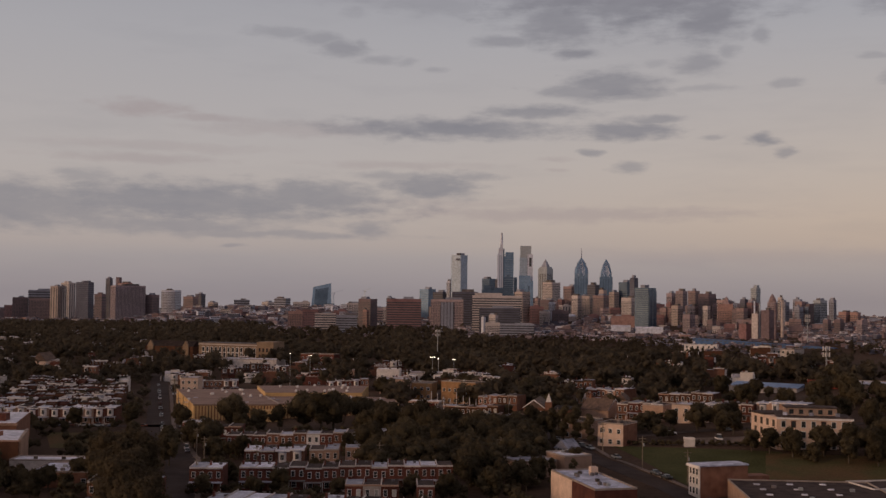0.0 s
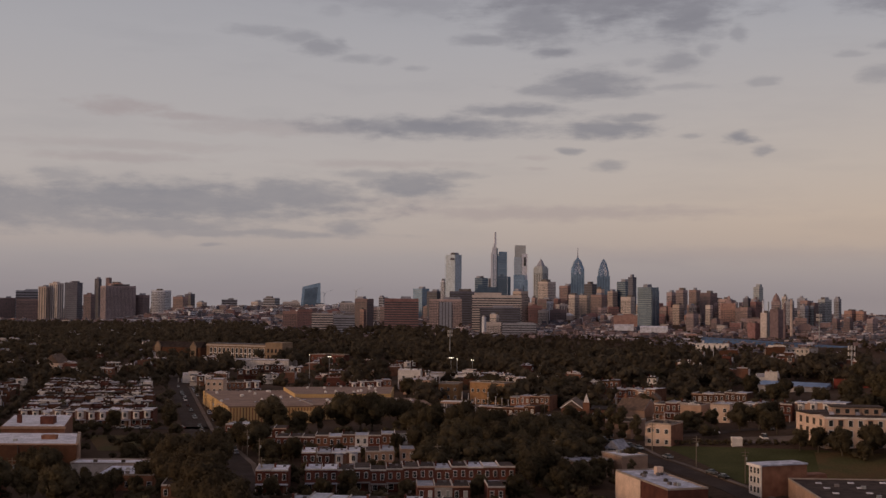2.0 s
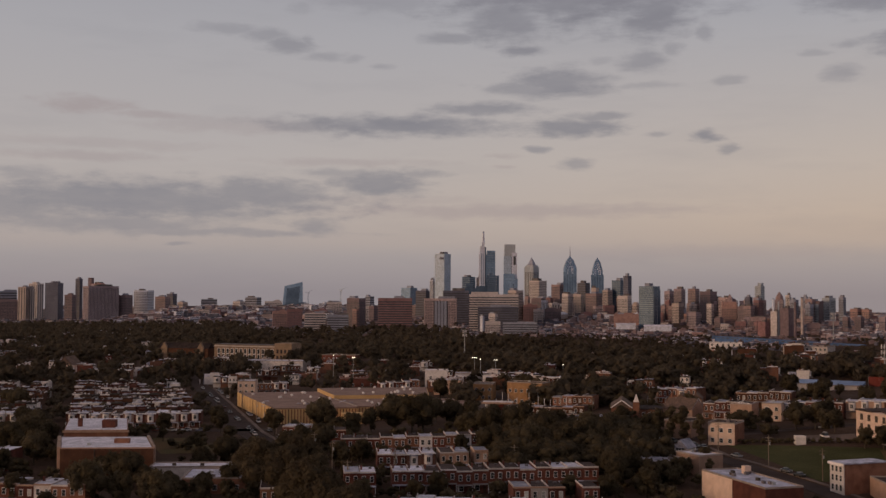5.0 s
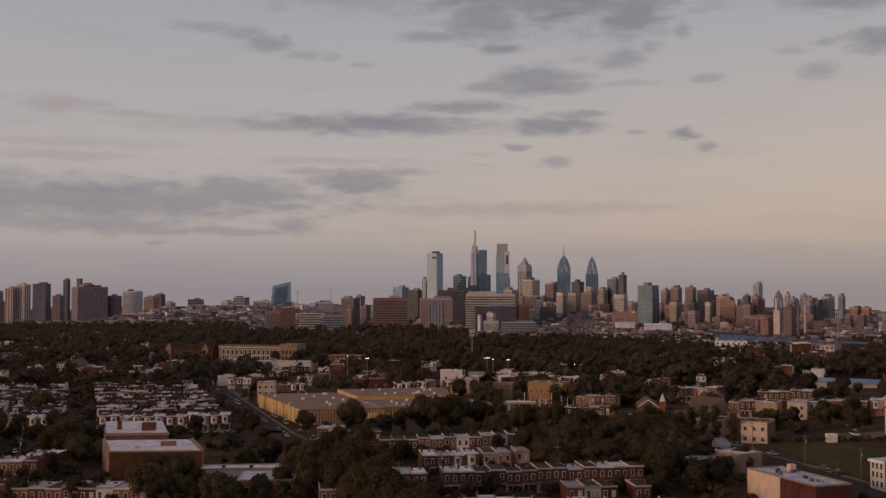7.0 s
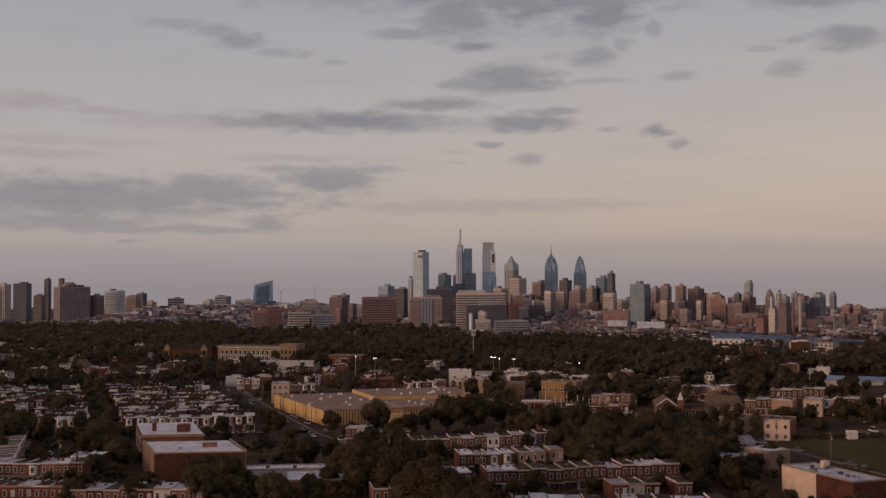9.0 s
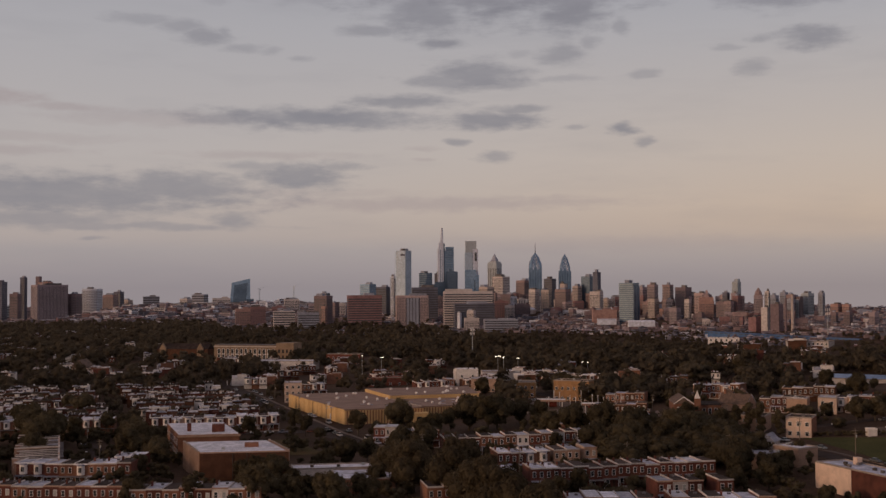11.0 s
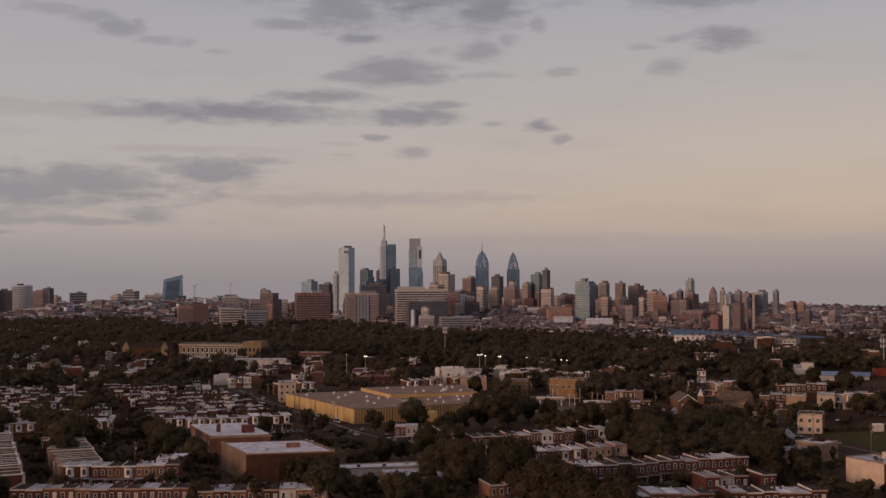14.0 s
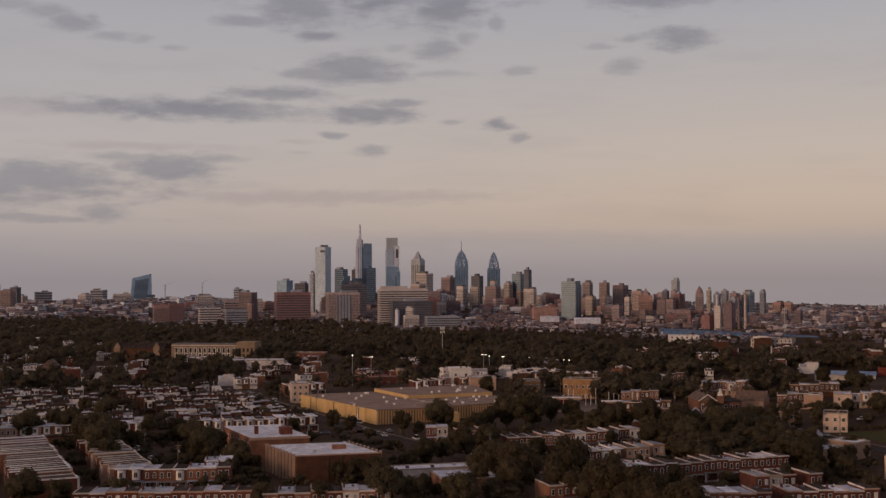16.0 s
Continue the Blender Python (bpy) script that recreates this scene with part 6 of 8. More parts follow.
def warehouse():
    t = thing("warehouse", on_land(-115, 537, 7), "long yellow ribbed-metal warehouse with a brown flat roof", "warehouse")
    L, W, H = 96, 92, 7.2
    # low hall along the front, and a raised hall behind
    part("wall", Geo().prism([(-2, 0), (38, 0), (38, 4), (L, 8), (L, 40), (80, 46), (30, 46), (24, 92), (-20, 92)], -3, H), "siding_yellow", t)
    part("roof", Geo().prism([(-1.7, 0.4), (37.6, 0.4), (37.6, 4.4), (L - 0.4, 8.4), (L - 0.4, 39.6), (79.6, 45.5), (30, 45.5), (24, 91.6), (-19.6, 91.6)], H, H + 0.15), "roof_brown", t)
    up = part("upper_hall", Geo().prism([(30, 46), (80, 46), (86, 92), (24, 92)], -3, H + 1.9), "siding_yellow", t, "raised yellow rear hall")
    part("upper_roof", Geo().prism([(30.4, 46.5), (79.5, 46.5), (85.5, 91.5), (24.5, 91.5)], H + 1.9, H + 2.05), "roof_brown", up)
    part("roof_edge", Geo().prism([(-2.2, -0.2), (38.2, -0.2), (38.2, 0.3), (-2.2, 0.3)], H - 0.2, H + 0.45).prism([(38, 3.8), (L + 0.2, 7.8), (L + 0.2, 8.3), (38, 4.3)], H - 0.2, H + 0.45), "roof_brown", t)
    part("roof_joint", Geo().prism([(37.6, 4.4), (38.4, 4.4), (30.6, 46), (29.8, 46)], H + 0.15, H + 0.5), "concrete", t, "pale roof expansion joint")
    # ribs of the cladding, front and west
    for i in range(27):
        x = -1 + i * 1.45
        part("rib", Geo().box(x, -0.18, -1, x + 0.45, 0.02, H - 0.4), "trim_dark" if i % 9 == 4 else "brick_brown", t)
    for i in range(38):
        x = 39 + i * 1.5
        y = 4 + (x - 38) * 4 / 58
        part("rib", Geo().box(x, y - 0.2, -1, x + 0.45, y + 0.02, H - 0.4), "brick_brown", t)
    for i in range(12):
        y = 5 + i * 7.3
        x = -2 - 18 * y / 92
        part("wall_pier", Geo().box(x - 0.25, y, -1, x + 0.1, y + 0.4, H - 0.2), "trim_dark" if i % 4 == 2 else "siding_yellow", t)
    part("loading_door", Geo().box(-5.35, 20, 0, -5.1 - 1.2, 23.5, 3.4), "trim_white", t, "white loading door")
    rr = random.Random(3)
    for i in range(26):
        a, b = rr.random(), rr.random()
        x, y = (-12 + a * 40, 8 + b * 78) if i % 2 else (32 + a * 58, 12 + b * 30)
        v = part("roof_vent", Geo().cyl(x, y, 0.7, H + 0.1, H + 0.7, 0.6), "paint_white", t, "white turbine roof vent")
        part("vent_cap", Geo().cyl(x, y, 0.95, H + 0.7, H + 1.3, 0.3), "paint_white", v)
    for i in range(16):
        a, b = rr.random(), rr.random()
        x, y = 33 + a * 45, 50 + b * 38
        v = part("roof_vent", Geo().cyl(x, y, 0.7, H + 2.0, H + 2.6, 0.6), "paint_white", t, "white turbine roof vent")
        part("vent_cap", Geo().cyl(x, y, 0.95, H + 2.6, H + 3.2, 0.3), "paint_white", v)
    for i in range(22):
        x, y = -10 + rr.random() * 100, 10 + rr.random() * 32
        if x < 28 or y > 12:
            part("skylight", Geo().box(x, y, H + 0.14, x + 2.2, y + 1.1, H + 0.35), "roof_silver", t)
    for k in range(9):
        for j in range(9):
            foot(-118 - 20 + k * 13 - j * 1.2, 540 + j * 11 + k * 1.5, 8)
    part("office", Geo().box(30, -7, -2, 40, 0.1, 5.2), "siding_yellow", t, "small yellow lean-to office")
    part("office_window", Geo().box(33, -7.15, 2.2, 35.5, -6.95, 3.6), "window_glass", t)


def brick_hall():
    t = thing("brick_hall", on_land(-172.5, 381, 1), "brown-red brick hall with pale concrete fins and white roof", "hall")
    W, D, H = 31, 31, 9.6
    sk = -0.26
    wp = [(0, 0), (W, 0), (W + D * sk, D), (D * sk, D)]
    part("wall", Geo().prism(wp, -2, H), "brick_dark", t)
    part("roof", Geo().prism([(0.4, 0.4), (W - 0.5, 0.4), (W + D * sk - 0.4, D - 0.4), (D * sk + 0.5, D - 0.4)], H, H + 0.2), "roof_white", t, "white coated flat roof")
    for x in (11.2, 16.2):
        part("downpipe", Geo().box(x, -0.25, -1, x + 0.3, 0.05, H - 0.1), "trim_dark", t)
    for i in range(9):
        y = 1.2 + i * 3.45
        for side in (0, 1):
            x = (y + 0.8) * sk + (W + 0.25 if side else -0.05)
            a, b = (x - 0.3, x + 0.6) if side else (x - 0.75, x + 0.3)
            part("fin", Geo().box(a, y, -1.5, b, y + 0.8, H + 0.5), "brick_tan", t, "tan upright fin with pale cap")
            part("fin_cap", Geo().box(a - 0.05, y - 0.05, H + 0.5, b + 0.05, y + 0.85, H + 0.8), "concrete", t, "pale concrete cap")
            if side == 0 and i < 8:
                y0, y1 = y + 0.9, y + 3.35
                part("tall_window", Geo().prism([(y0 * sk - 0.12, y0), (y0 * sk + 0.3, y0), (y1 * sk + 0.3, y1), (y1 * sk - 0.12, y1)], -1, H - 0.3), "trim_dark", t, "dark recessed window strip")
    part("plant_room", Geo().box(15, 13, H, 20, 16, H + 1.6), "brick_brown", t, "brown rooftop plant box")
    part("roof_box", Geo().box(7, 8, H + 0.1, 8.2, 9.2, H + 0.9), "metal_grey", t)
    part("parapet", Geo().prism([(-0.1, -0.1), (W + 0.1, -0.1), (W + 0.1, 0.3), (-0.1, 0.3)], H, H + 0.45), "brick_tan", t)
    for a in range(4):
        for b in range(4):
            foot(-168 + a * 8.5 - b * 2, 385 + b * 9, 8)
    # the older wing behind
    t = thing("school_wing", on_land(-186, 433, 3), "old red brick two-storey wing with cornice and flat roof", "building")
    part("wall", Geo().prism([(0, 0), (24, 0), (17, 40), (-7, 40)], -2, 9.6), "brick_brown", t)
    part("roof", Geo().prism([(0.4, 0.4), (23.6, 0.4), (16.6, 39.6), (-6.6, 39.6)], 9.6, 9.8), "roof_white", t)
    part("cornice", Geo().prism([(-0.4, -0.4), (24.4, -0.4), (24.4, 0.2), (-0.4, 0.2)], 8.7, 9.5), "brick_tan", t)
    part("stair_head", Geo().box(13, 6, 9.6, 18, 11, 12.6), "brick", t, "dark brick stair head on the roof")
    part("chimney", Geo().box(3, 10, 9.6, 4.6, 11.6, 13), "brick", t)
    for k in range(9):
        for z in (1.2, 5.2):
            y = 2.5 + k * 4.2
            x = -7 * y / 40
            w = part("window", Geo().box(x - 0.2, y, z, x + 0.1, y + 1.8, z + 2.6), "trim_white", t)
            part("pane", Geo().box(x - 0.26, y + 0.15, z + 0.15, x - 0.2, y + 1.65, z + 2.45), "window_glass", w)
    for b in range(4):
        foot(-176 - b * 2, 437 + b * 10, 13)


def flat_shed(name, x, y, w, d, h, turn, wall, roof, label, category="shed", windows=0, rows_=1, side=0, vents=3):
    """A plain flat-roofed building with a parapet, windows on front and west side, and roof vents."""
    t = thing(name, on_land(x, y, turn), label, category)
    part("wall", Geo().box(0, 0, -2.5, w, d, h), wall, t)
    part("roof", Geo().box(0.3, 0.3, h, w - 0.3, d - 0.3, h + 0.12), roof, t)
    p = Geo().box(-0.05, -0.05, h, w + 0.05, 0.3, h + 0.5).box(-0.05, d - 0.3, h, w + 0.05, d + 0.05, h + 0.5).box(-0.05, 0.3, h, 0.3, d - 0.3, h + 0.5).box(w - 0.3, 0.3, h, w + 0.05, d - 0.3, h + 0.5)
    part("parapet", p, "concrete" if wall != "paint_white" else wall, t)
    for r in range(rows_):
        z = 1.2 + r * (h - 0.6) / max(1, rows_)
        for i in range(windows):
            x0 = (i + 0.5) * w / windows
            window_on(t, x0, 0, z, 1.3, 1.5, "f")
        for i in range(side):
            window_on(t, 0, (i + 0.5) * d / side, z, 1.3, 1.5, "l")
    rr = random.Random(int(x * 3 + y))
    for k in range(vents):
        a, b = rr.uniform(0.15, 0.85) * w, rr.uniform(0.15, 0.85) * d
        part("roof_unit", Geo().box(a, b, h + 0.1, a + 1.2, b + 0.9, h + 0.9), rr.choice(["roof_grey", "metal_grey", "trim_dark"]), t)
    a = radians(turn)
    nx, ny = max(1, int(w / 9)), max(1, int(d / 9))
    for i in range(nx):
        for j in range(ny):
            u, v = (i + 0.5) * w / nx, (j + 0.5) * d / ny
            foot(x + u * math.cos(a) - v * math.sin(a), y + u * math.sin(a) + v * math.cos(a), max(w / nx, d / ny) * 0.65)
    return t


def apartments():
    t = thing("apartment_house", on_land(115.5, 389, -10), "cream three-storey apartment house with brown window recesses", "apartment house")
    W, D, H = 24, 13, 11.0
    part("wall", Geo().box(0, 0, -4, W, D, H), "stucco_cream", t)
    part("roof", Geo().box(-0.3, -0.3, H, W + 0.3, D + 0.3, H + 0.5), "roof_dark", t, "dark flat roof")
    wing = part("wing", Geo().box(0, 0.2, -4, 12, 20, H - 0.03), "stucco_cream", t, "cream side wing")
    wing.matrix_basis = pose(-0.4, 0, 0, 0, 0, 20)
    part("wing_roof", Geo().box(-0.3, 10, H - 0.03, 12.3, 20.3, H + 0.46), "roof_dark", wing)
    for fl in range(3):
        z = 0.7 + fl * 3.5
        for i in range(7):
            x = 0.8 + i * 3.3
            b = part("balcony" if i % 3 == 1 else "window", Geo().box(x, -0.1, z, x + 1.7, 0.02, z + 2.4), "brick_brown" if i % 3 == 1 else "trim_white", t)
            part("pane", Geo().box(x + 0.2, -0.16, z + 0.2, x + 1.5, -0.1, z + 2.2), "window_glass", b)
        for i in range(4):
            y = 1.8 + i * 4.6
            b = part("side_window", Geo().box(-0.1, y, z, 0.02, y + 1.7, z + 2.3).box(-0.16, y + 0.2, z + 0.2, -0.1, y + 1.5, z + 2.1), "trim_dark", wing)
    for k in range(7):
        x = 2 + k * 2.9
        part("roof_unit", Geo().box(x, 4 + (k % 3) * 2.5, H + 0.5, x + 1.4, 5.4 + (k % 3) * 2.5, H + 1.5), "roof_silver", t)
        up = part("upper_storey", Geo().box(3, 5, H + 0.5, 20, 12.6, H + 3.0), "stucco_cream", t, "cream set-back upper storey")
    part("upper_roof", Geo().box(2.6, 4.6, H + 3.0, 20.4, 13.0, H + 3.4), "roof_dark", up)
    for k in range(5):
        part("upper_window", Geo().box(4.2 + k * 3.2, 4.86, H + 1.0, 5.6 + k * 3.2, 5.02, H + 2.5), "window_glass", up)
    part("eaves", Geo().box(-0.6, -0.7, H - 0.5, W + 0.6, -0.02, H + 0.1), "trim_white", t, "pale projecting eaves board")
    for k in range(4):
        foot(119 + k * 7, 394 - k, 9)
    for k in range(3):
        foot(115 - k * 2, 402 + k * 8, 9)


def church():
    t = thing("church", on_land(35.5, 489, -12), "brown brick church with a gabled front and slim white spire", "church")
    part("nave", Geo().box(0, 0, -2, 9, 22, 7.0), "brick_brown", t)
    part("roof", Geo().gable(-0.4, -0.3, 9.4, 22.3, 7.0, 10.2, "y"), "shingle", t)
    part("gable_coping", Geo().quad((-0.5, -0.45, 6.9), (4.5, -0.45, 10.5), (4.5, -0.45, 10.0), (0.1, -0.45, 6.9)).quad((9.5, -0.45, 6.9), (8.9, -0.45, 6.9), (4.5, -0.45, 10.0), (4.5, -0.45, 10.5)), "trim_white", t)
    part("belfry", Geo().box(9.4, -1.0, -2, 12.2, 1.8, 9.6), "brick_brown", t)
    part("spire", Geo().prism([(9.6, -0.8), (12.0, -0.8), (12.0, 1.6), (9.6, 1.6)], 9.6, 13.2, True, False, [(10.75, 0.35), (10.85, 0.35), (10.85, 0.45), (10.75, 0.45)]), "paint_white", t, "slim white pointed spire")
    part("aisle", Geo().box(12.4, 2, -2, 22, 18, 6.2), "brick_brown", t)
    part("aisle_roof", Geo().box(12.3, 1.8, 6.2, 22.2, 18.2, 6.6), "roof_dark", t)
    for x in (1.4, 4.0, 6.6):
        w = part("lancet_window", Geo().prism([(x, -0.15), (x + 1.2, -0.15), (x + 1.2, 0.05), (x, 0.05)], 2.0, 5.6), "trim_white", t)
        part("pane", Geo().box(x + 0.15, -0.22, 2.2, x + 1.05, -0.15, 5.3), "window_glass", w)
    for k in range(3):
        window_on(t, 14 + k * 2.8, 2, 2.2, 1.2, 2.6)
    for k in range(3):
        foot(40 + k * 8, 498, 11)
    t = thing("stone_church", on_land(62, 503, -46), "grey stone church with a broad steep slate roof", "church")
    part("wall", Geo().box(0, 0, -2, 15, 10, 3.6), "brick_tan", t)
    part("roof", Geo().gable(-0.3, -0.5, 14.9, 10.5, 3.6, 8.4, "x"), "shingle", t, "broad steep brown slate roof")
    part("gable_wall", Geo().quad((15.02, 0, 3.5), (15.02, 10, 3.5), (15.02, 5, 8.0)), "brick_tan", t, "pale stone gable wall")
    part("gable_coping", Geo().quad((15.1, -0.6, 3.6), (15.1, 5, 8.7), (15.1, 5, 8.3), (15.1, -0.2, 3.6)).quad((15.1, 10.6, 3.6), (15.1, 10.2, 3.6), (15.1, 5, 8.3), (15.1, 5, 8.7)), "trim_white", t)
    part("chimney", Geo().box(1, 4.5, 7, 2, 5.5, 10.2), "brick_brown", t)
    foot(70, 501, 9)


def white_house():
    t = thing("corner_house", on_land(74, 338, -72), "tall white-fronted corner house with brown brick side", "house")
    part("wall", Geo().box(0, 0, -2, 6, 16, 8.9), "brick_brown", t)
    part("front", Geo().box(-0.15, -0.3, -1, 6.1, -0.02, 9.1), "paint_white", t, "white painted wooden front")
    part("roof", Geo().box(-0.5, -0.6, 8.9, 6.3, 16.2, 9.3), "roof_silver", t)
    part("cornice", Geo().box(-0.7, -0.8, 8.5, 6.4, -0.3, 9.2), "trim_white", t)
    part("rear_wing", Geo().box(0.5, 16.1, -2, 5, 24, 5.5), "brick_brown", t)
    for z in (0.9, 3.8, 6.5):
        for x in (1.2, 3.0, 4.8):
            window_on(t, x, -0.3, z, 0.9, 1.7)
    foot(80, 338, 10)


def school():
    t = thing("school", on_land(-222, 1036, -22), "long tan stone school with tall white-framed windows", "school")
    part("wall", Geo().box(0, 0, -3, 80, 16, 15), "stone_brown", t)
    part("end_block", Geo().box(63, -3, -3, 80, 0.1, 17.5).box(63, 0.1, 15, 80, 16, 17.5), "stone_brown", t, "taller tan end block")
    part("roof", Geo().box(0.5, 0.5, 15, 62.5, 15.5, 15.6), "roof_grey", t)
    part("cornice", Geo().box(-0.3, -0.4, 13.6, 62.9, -0.02, 14.4), "paint_pale", t)
    for i in range(13):
        x = 4 + i * 4.5
        w = part("window", Geo().box(x - 0.5, -0.2, 2.5, x + 2.4, 0.05, 12), "trim_white", t)
        part("pane", Geo().box(x - 0.1, -0.3, 2.8, x + 2.0, -0.2, 6.6).box(x - 0.1, -0.3, 7.4, x + 2.0, -0.2, 11.6), "window_glass", w)
    for i in range(4):
        for z in (3, 8.5):
            x = 65 + i * 3.8
            w = part("window", Geo().box(x, -3.2, z, x + 2, -2.95, z + 3.5), "brick_brown", t)
            part("pane", Geo().box(x + 0.2, -3.3, z + 0.2, x + 1.8, -3.2, z + 3.3), "window_glass", w)
    t2 = thing("school_annex", on_land(-276, 1056, -18), "orange brick school annex with two gables and dark roof", "school")
    part("wall", Geo().box(0, 0, -3, 50, 14, 11), "brick_dark", t2)
    part("roof", Geo().gable(-0.4, -0.4, 50.4, 14.4, 11, 16, "x"), "roof_dark", t2)
    for x in (3, 40):
        part("gable", Geo().box(x, -1.2, -3, x + 6, 0.1, 11).gable(x - 0.3, -1.4, x + 6.3, 1.0, 11, 16.5, "y"), "stone_brown", t2, "tan brick gable")
    foot(-190, 1030, 45)
    foot(-250, 1050, 30)


warehouse()
brick_hall()
apartments()
church()
white_house()
school()
def garage():
    t = flat_shed("garage", 32.5, 333, 34, 12, 8.2, -76, "brick", "roof_silver", "red brick workshop with cream end wall and pale roof", "workshop", 0, 1, 0, 9)
    part("rendered_wall", Geo().box(-0.12, -0.12, -2, 17, 0.0, 8.2), "stucco_cream", t, "cream rendered wall")
    part("stair_head", Geo().box(8, 8.5, 8.2, 10, 10.5, 10.6), "stucco_cream", t)


garage()
flat_shed("store", 24, 359, 14, 12, 5.6, 20, "brick_tan", "roof_silver", "blank tan rendered store with pale roof edge", "store")
flat_shed("store", 39.5, 362, 10, 12, 6.4, 24, "brick_tan", "roof_white", "blank tan rendered store with white roof edge", "store")
_t = flat_shed("office_block", 57, 413, 10, 12, 8.2, -34, "stucco_cream", "roof_dark", "cream two-storey office with square dark windows", "office", 3, 2, 0, 4)
part("brick_flank", Geo().box(10.0, 0.15, -2, 10.12, 11.85, 8.0), "brick_brown", _t, "brown brick flank wall")
flat_shed("office_wing", 46, 436, 11, 14, 7.0, -34, "brick_tan", "roof_dark", "tan long wing behind the cream office", "office", 2, 2, 3, 4)
_t = flat_shed("works_building", 81, 290, 40, 43, 7.2, -4, "brick_tan", "roof_dark", "low tan brick works with dark roof and skylights", "works", 0, 1, 0, 5)
for _i in range(9):
    part("skylight", Geo().box(6 + (_i % 3) * 9.5, 18 + (_i // 3) * 8.5 + _i % 3, 7.1, 7.6 + (_i % 3) * 9.5, 19.2 + (_i // 3) * 8.5 + _i % 3, 7.6), "roof_white", _t, "small bright skylight")
flat_shed("works_building", 121, 318, 22, 14, 6.0, 12, "paint_white", "roof_dark", "white-walled works with dark stepped roof", "works", 0, 1, 0, 4)
flat_shed("low_store", -140.5, 371, 32, 9.5, 4.8, 1, "paint_pale", "roof_white", "low store with a bright white roof", "store", 4, 1, 0, 3)
flat_shed("low_store", -126, 349, 20, 20, 4.6, 1, "brick_brown", "roof_silver", "low brown store with a pale roof", "store", 3, 1, 0, 3)
flat_shed("end_house", 94, 463, 8, 14, 7.5, -30, "stucco_cream", "roof_silver", "cream end-of-terrace block with blank side wall", "house", 2, 2, 0, 1)
flat_shed("brick_block", 84, 474, 9, 14, 6.8, -30, "brick_tan", "roof_silver", "brown blank-sided brick block", "building", 0, 1, 0, 1)
flat_shed("yellow_block", 0, 590, 20, 11, 11.5, -30, "brick_ochre", "roof_dark", "orange-brown two-storey corner block", "building", 6, 2, 2, 2)
flat_shed("pale_block", -36, 662, 16, 14, 8.5, -10, "brick_tan", "roof_silver", "tan two-storey block with two windows", "building", 3, 1, 2, 2)
# the ochre wall colour stands for yellow light on the shop front
flat_shed("gabled_store", -16, 618, 11, 14, 9.0, -12, "brick_ochre", "roof_grey", "store with a grey roof and yellow shop-front light painted on its walls", "store", 3, 2, 0, 2)
flat_shed("white_block", -40, 700, 14, 12, 11.5, -4, "paint_white", "roof_white", "white cubic building behind the warehouse", "building", 2, 2, 0, 2)
flat_shed("white_block", -20, 722, 22, 12, 7.0, -4, "paint_pale", "roof_silver", "long low pale building", "building", 3, 1, 0, 2)
flat_shed("brick_store", -95, 740, 30, 14, 6.0, 2, "brick", "roof_red", "low dark red brick store", "store", 5, 1, 0, 2)
flat_shed("tan_tower_block", -66, 745, 9, 8, 9.0, 6, "brick_tan", "roof_dark", "small square tan brick tower block", "building", 0, 1, 0, 1)
flat_shed("pale_terrace_end", -149, 648, 10, 13, 11.5, 0, "stucco_cream", "roof_silver", "pale three-storey end house with tall windows", "house", 3, 3, 2, 1)
_t = flat_shed("rail_shed", 142, 560, 33, 12, 3.6, -33, "paint_pale", "roof_blue", "long shed with a pale blue metal roof", "shed", 0, 1, 0, 0)
_g = Geo()
_g.v = [(-0.4, -0.4, 3.9), (33.4, -0.4, 3.9), (33.4, 12.4, 5.4), (-0.4, 12.4, 5.4), (-0.4, 12.4, 3.9), (33.4, 12.4, 3.9)]
_g.f = [(0, 1, 2, 3), (0, 3, 4), (1, 5, 2), (3, 2, 5, 4)]
part("sloped_roof", _g, "roof_blue", _t, "sloping pale blue metal roof")
flat_shed("brick_works", 173, 494, 40, 26, 8.0, -24, "brick_tan", "roof_silver", "tan brick works with rows of windows", "works", 8, 2, 4, 6)
flat_shed("white_depot", 180, 842, 24, 14, 6.0, -18, "paint_white", "roof_white", "white stepped depot among the trees", "depot", 6, 2, 3, 5)
flat_shed("white_depot", 205, 752, 30, 16, 6.5, -40, "paint_pale", "roof_silver", "long pale depot with a white end", "depot", 10, 2, 3, 5)
flat_shed("tan_annex", 80, 830, 36, 12, 7.0, -12, "brick_tan", "roof_brown", "long tan low building at the wood's edge", "building", 12, 1, 3, 3)
flat_shed("pale_school_block", -180, 915, 50, 20, 7.5, -14, "paint_pale", "roof_white", "pale low building below the school", "building", 8, 1, 3, 4)
flat_shed("brick_row_block", -120, 965, 30, 14, 9.0, -16, "brick", "roof_dark", "red brick block below the school", "building", 7, 2, 3, 2)


def gable_house(x, y, w, d, h, turn, wall, roof, label):
    t = thing("gabled_house", on_land(x, y, turn), label, "house")
    part("wall", Geo().box(0, 0, -2, w, d, h), wall, t)
    part("roof", Geo().gable(-0.4, -0.4, w + 0.4, d + 0.4, h, h + w * 0.55, "y"), roof, t)
    part("gable", Geo().quad((0, -0.05, h), (w, -0.05, h), (w / 2, -0.05, h + w * 0.5)), wall, t)
    window_on(t, w * 0.3, 0, 1.2, 1.0, 1.5)
    window_on(t, w * 0.7, 0, 1.2, 1.0, 1.5)
    window_on(t, w * 0.5, -0.05, h - 0.6, 1.0, 1.5)
    foot(x + w / 2, y + d / 2, max(w, d) * 0.6)


